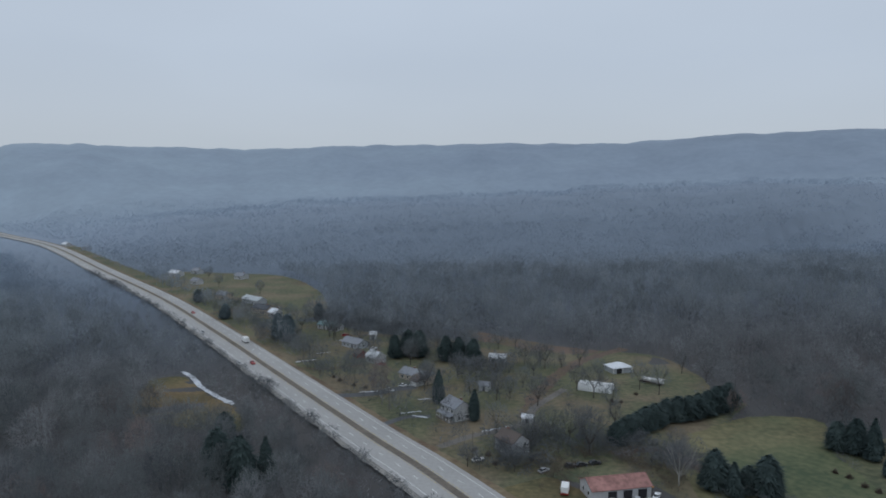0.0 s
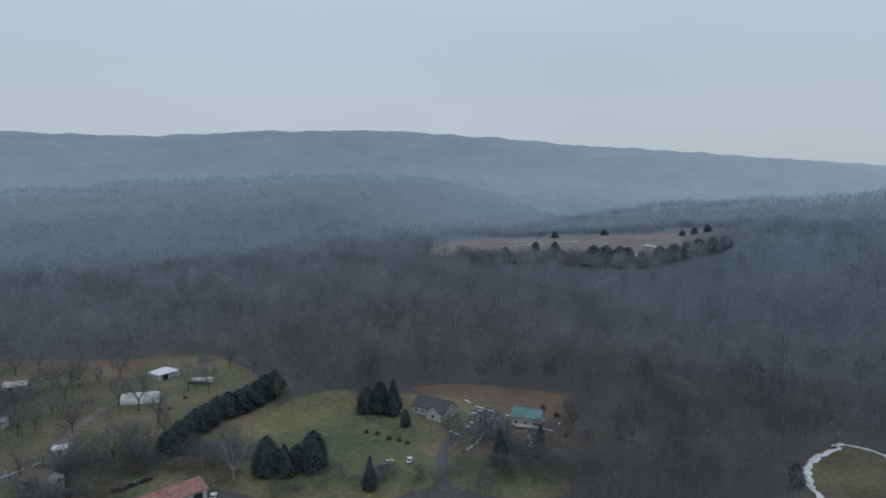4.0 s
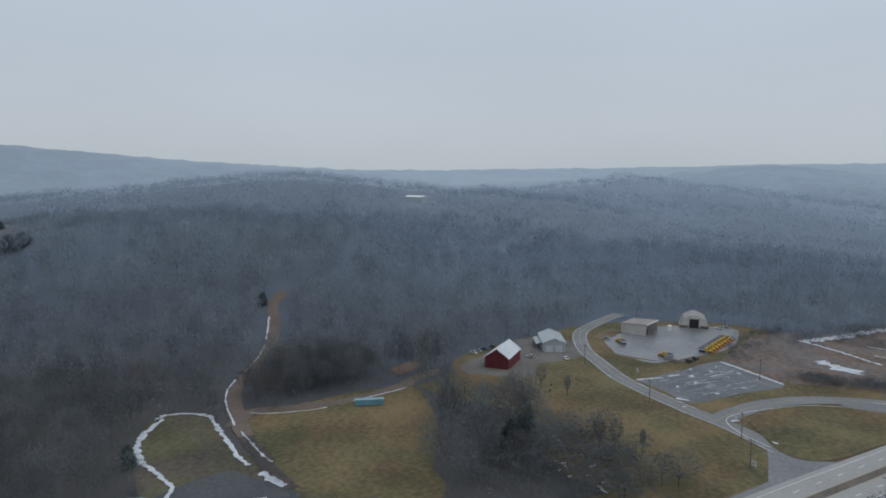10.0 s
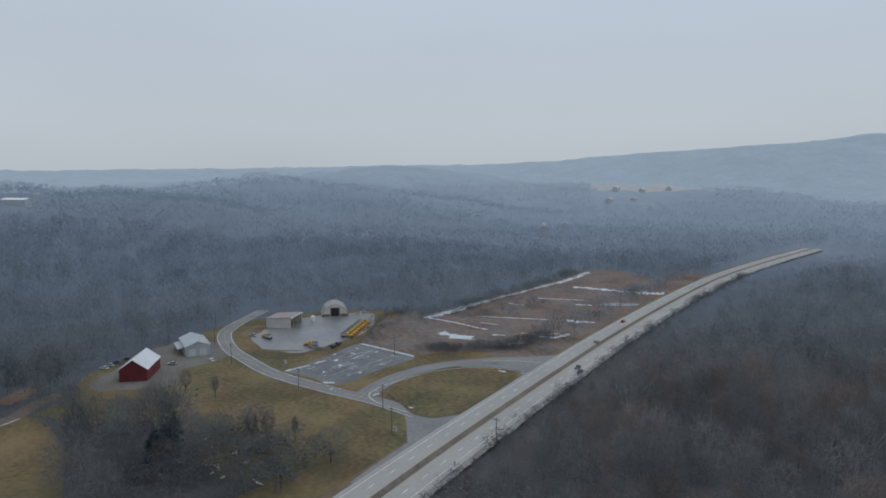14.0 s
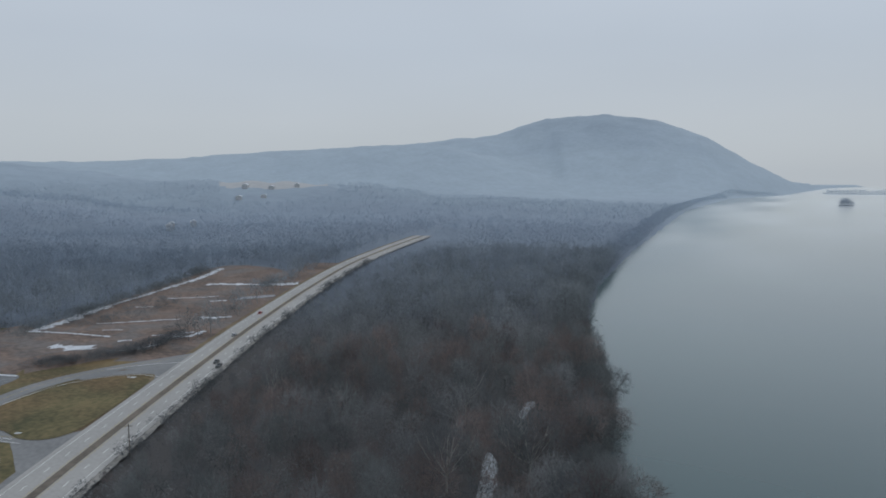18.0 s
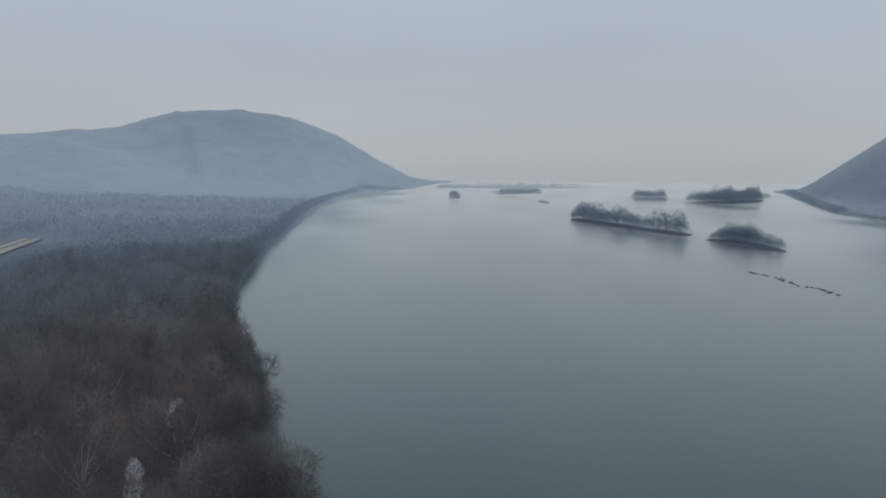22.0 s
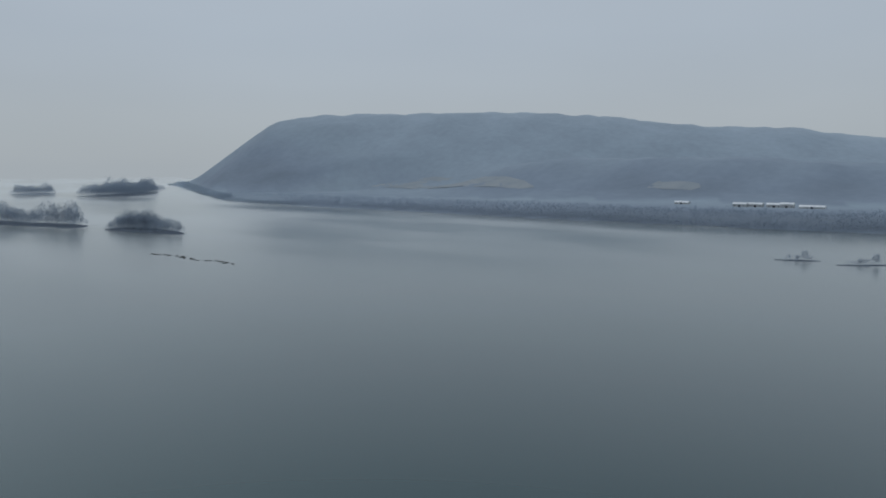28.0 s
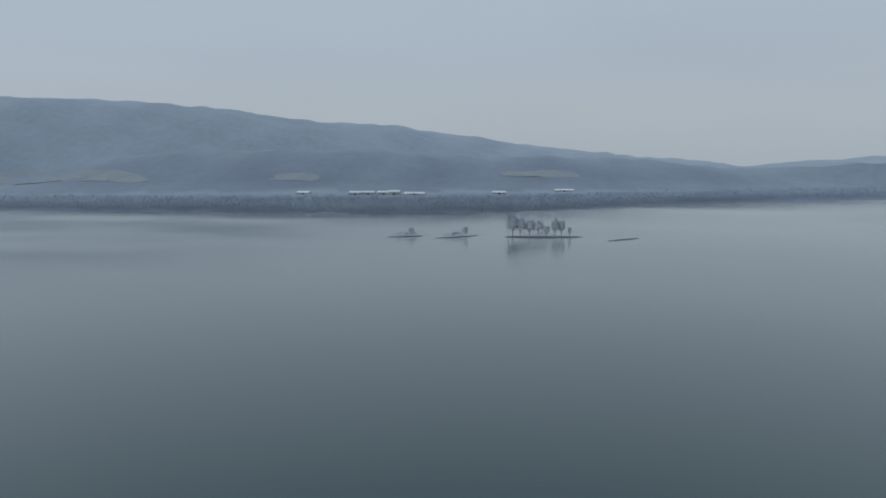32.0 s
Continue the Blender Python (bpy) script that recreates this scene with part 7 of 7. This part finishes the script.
for loop, lab in (([(-1407, -1542), (-1391, -1231), (-1376, -944), (-1425, -978), (-1470, -1120), (-1525, -1306), (-1455, -1469)], "haze-pale field at the foot of the far hill"), ([(-1428, -660), (-1432, -560), (-1470, -560), (-1466, -650)], "haze-pale field beyond the river"), ([(-1642, -164), (-1690, 12), (-1740, -13), (-1690, -150)], "haze-pale field beyond the river")):
    # far fields, haze put into their colour
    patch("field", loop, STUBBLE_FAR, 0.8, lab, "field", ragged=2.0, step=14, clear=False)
# rocks of the old weir
rs = np.random.RandomState(5)
weir = spline([(-299, -630), (-309, -605), (-309, -583), (-309, -556), (-318, -540), (-313, -514)], 5.0)
for k, p in enumerate(weir[::1]):
    bm = bmesh.new()
    bmesh.ops.create_icosphere(bm, subdivisions=1, radius=1.0)
    for v in bm.verts:
        v.co = Vector((v.co.x * rs.uniform(1.0, 2.6), v.co.y * rs.uniform(1.0, 2.6), v.co.z * rs.uniform(0.3, 0.7)))
    ob = new("rock", bpy.data.meshes.new("rock"))
    bm.to_mesh(ob.data)
    bm.free()
    ob.data.materials.append(ROCK)
    ob.matrix_basis = pose(p[0] + rs.uniform(-3, 3), p[1] + rs.uniform(-3, 3), -9.95, 0, 0, rs.uniform(0, 360))
    tagged(ob, "dark wet rock breaking the river surface", "rock", "rocks of the weir")


# ---- woods, from the riverside strip to the distant ridges ----


def woods(templates, step, r0, r1, seed, h0, h1, wide, mat, label, clumps=45):
    x, y, z, rs = scatter(step, r0, r1, seed)
    dw, sw, _ = to_line(x, y, SHORE_WEST)
    keep = (sw > 0) | (dw < 130)
    x, y, z = x[keep], y[keep], z[keep]
    # stands of taller and lower trees
    stand = waves(x, y, clumps, seed) * 0.5
    hgt = h0 + (h1 - h0) * np.clip(0.5 + 0.45 * stand + rs.uniform(-0.5, 0.5, len(x)), 0, 1)
    # scrub and young growth where the strip meets the highway
    d, s, _ = to_line(x, y, HIGHWAY)
    hgt = np.where(s < 0, np.minimum(hgt, np.maximum(5.5, 4.5 + (d - 15) * 108 / np.hypot(x, y))), hgt)
    # on the hills the tones carry painted haze, growing with distance
    tones = haze_of(x, y, z) + rs.uniform(-0.02, 0.02, len(x)) if mat is TWIG_HILL else np.clip(0.45 + 0.3 * waves(x, y, 30, seed + 1) + rs.uniform(-0.4, 0.4, len(x)), 0, 1)
    tones = tones - (0.05 if templates is COARSE else 0.035 if templates is SPRAYS else 0) * (haze_of(x, y, z) > 0.1)
    if isinstance(mat, list):
        tones = np.where(s > 0, tones * 0.72, tones)
    kind = np.where(((s > 0) | (y > 60)) & (rs.uniform(0, 1, len(x)) < 0.8), 2 * rs.randint(0, 2, len(x)), rs.randint(0, 3, len(x))) if isinstance(mat, list) else np.zeros(len(x), int)
    for k in range(kind.max() + 1):
        m = kind == k
        grow("woods", templates, x[m], y[m], z[m], hgt[m], wide, mat[k] if isinstance(mat, list) else mat, label, "woods", seed + k, tones=tones[m])


woods(FINE, 10.4, 0, 345, 1, 12, 26, 0.88, [TWIGS[0], RED_TWIGS, GREEN_TWIGS], "dense leafless riverside wood, grey-brown twigs")
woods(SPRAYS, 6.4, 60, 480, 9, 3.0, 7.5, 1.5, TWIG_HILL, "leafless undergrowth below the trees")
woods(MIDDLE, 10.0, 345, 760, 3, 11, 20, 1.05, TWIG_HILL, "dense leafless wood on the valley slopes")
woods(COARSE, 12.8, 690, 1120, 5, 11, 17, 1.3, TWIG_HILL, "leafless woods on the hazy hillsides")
woods(SPRAYS, 16.5, 1100, 1800, 6, 11, 17, 1.3, TWIG_HILL, "haze-toned leafless woods on farther hills")
# close stand between the trail and the meadow track
rs = np.random.RandomState(83)
stand = np.array([(284, 70), (300, 75), (345, 75), (352, 40), (336, 20), (318, 22), (300, 44)], float)
cx, cy = rs.uniform(284, 352, 520), rs.uniform(20, 76, 520)
ok = inside(cx, cy, stand)
cx, cy = cx[ok][:110], cy[ok][:110]
grow("woods", FINE, cx, cy, ground_height(cx, cy) - 0.2, rs.uniform(9, 17, len(cx)), 0.85, TWIGS[0], "close stand of bare trees beside the trail", "woods", 84, tones=rs.uniform(0.1, 0.5, len(cx)))
# brush that hides the foot of the far shores
rs = np.random.RandomState(41)
for line, side, lab in ((SHORE_WEST, -1, "dark brush along the west shore"), (SHORE_EAST, 1, "dark brush along the east shore downstream")):
    c, t = offset_line(line, 0, 5.0)
    for row in range(4):
        k = (np.hypot(c[:, 0], c[:, 1]) > 420) & (np.hypot(c[:, 0], c[:, 1]) < 3200)
        p = c[k] + np.stack([-t[k][:, 1], t[k][:, 0]], 1) * side * (2 + 6 * row) + rs.uniform(-2.5, 2.5, (int(k.sum()), 2))
        z = np.maximum(ground_height(p[:, 0], p[:, 1]), -10) - 0.5
        # brush colour takes the painted haze of its distance
        grow("shore_brush", SPRAYS, p[:, 0], p[:, 1], z - 2.5, rs.uniform(9, 14, len(p)), 1.5, TWIG_HILL, lab, "brush", 70 + row, tones=haze_of(p[:, 0], p[:, 1], z))
for X, Y, hh in isle_pts:
    rs = np.random.RandomState(len(X))
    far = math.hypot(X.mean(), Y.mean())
    # each island's twigs get haze in their colour by its distance
    haze_level = np.full(len(X), float(np.interp(far, [800, 1300, 2400, 3600], [0.44, 0.48, 0.68, 0.97])))
    grow("island_brush", SPRAYS, X + 2.0, Y + 2.0, np.full(len(X), -10.0), hh * rs.uniform(0.35, 0.6, len(X)), 1.3, TWIG_HILL, "tangled brush under the trees of a river island", "brush", len(X) + 1, tones=haze_level - 0.02)
    grow("island_woods", MIDDLE, X, Y, np.full(len(X), -9.5), hh, 0.95, TWIG_HILL, "bare grey trees crowding a river island", "woods", len(X), tones=haze_level)

# bare trees that lean out over the near shore: a fringe, and large ones whose limbs show
c, t = offset_line(SHORE_EAST, 0, 4.0)
rs = np.random.RandomState(47)
for row, (off, h0, h1) in enumerate(((0.5, 5, 11), (5.0, 10, 18))):
    for r0, r1 in ((60, 345), (345, 800)):
        k = (np.hypot(c[:, 0], c[:, 1]) > r0) & (np.hypot(c[:, 0], c[:, 1]) < r1)
        p = c[k] + np.stack([-t[k][:, 1], t[k][:, 0]], 1) * off + rs.uniform(-3.0, 3.0, (int(k.sum()), 2))
        z = np.maximum(ground_height(p[:, 0], p[:, 1]), -10.2)
        near = r0 < 100
        # beyond 345 m the twigs carry painted haze
        grow("shore_trees", FINE if row and near else MIDDLE, p[:, 0], p[:, 1], z, rs.uniform(h0, h1, len(p)), 1.1, GREEN_TWIGS if near else TWIG_HILL, "bare trees leaning over the east shore", "woods", 90 + row, tones=None if near else haze_of(p[:, 0], p[:, 1], z))
k = np.flatnonzero((np.hypot(c[:, 0], c[:, 1]) > 90) & (np.hypot(c[:, 0], c[:, 1]) < 420) & (c[:, 1] < -60))[::3]
for n, q in enumerate(k):
    x, y = c[q] + np.array((-t[q][1], t[q][0])) * rs.uniform(-0.5, 5.0)
    lone_tree(x, y, rs.uniform(13, 21), 1200 + n, "large bare tree leaning out over the river bank", twig=(GREEN_TWIGS, RED_TWIGS, TWIGS[0])[n % 3], spread=rs.uniform(0.36, 0.5), group="large trees on the river bank", twigs=320, width=0.0068, z=max(height_at(x, y), -10.0) - 0.2)
lone_tree(39, -198, 12, 1300, "low bare tree leaning far out over the water", twig=RED_TWIGS, spread=0.7, group="large trees on the river bank", twigs=300, width=0.007, z=-10.3)
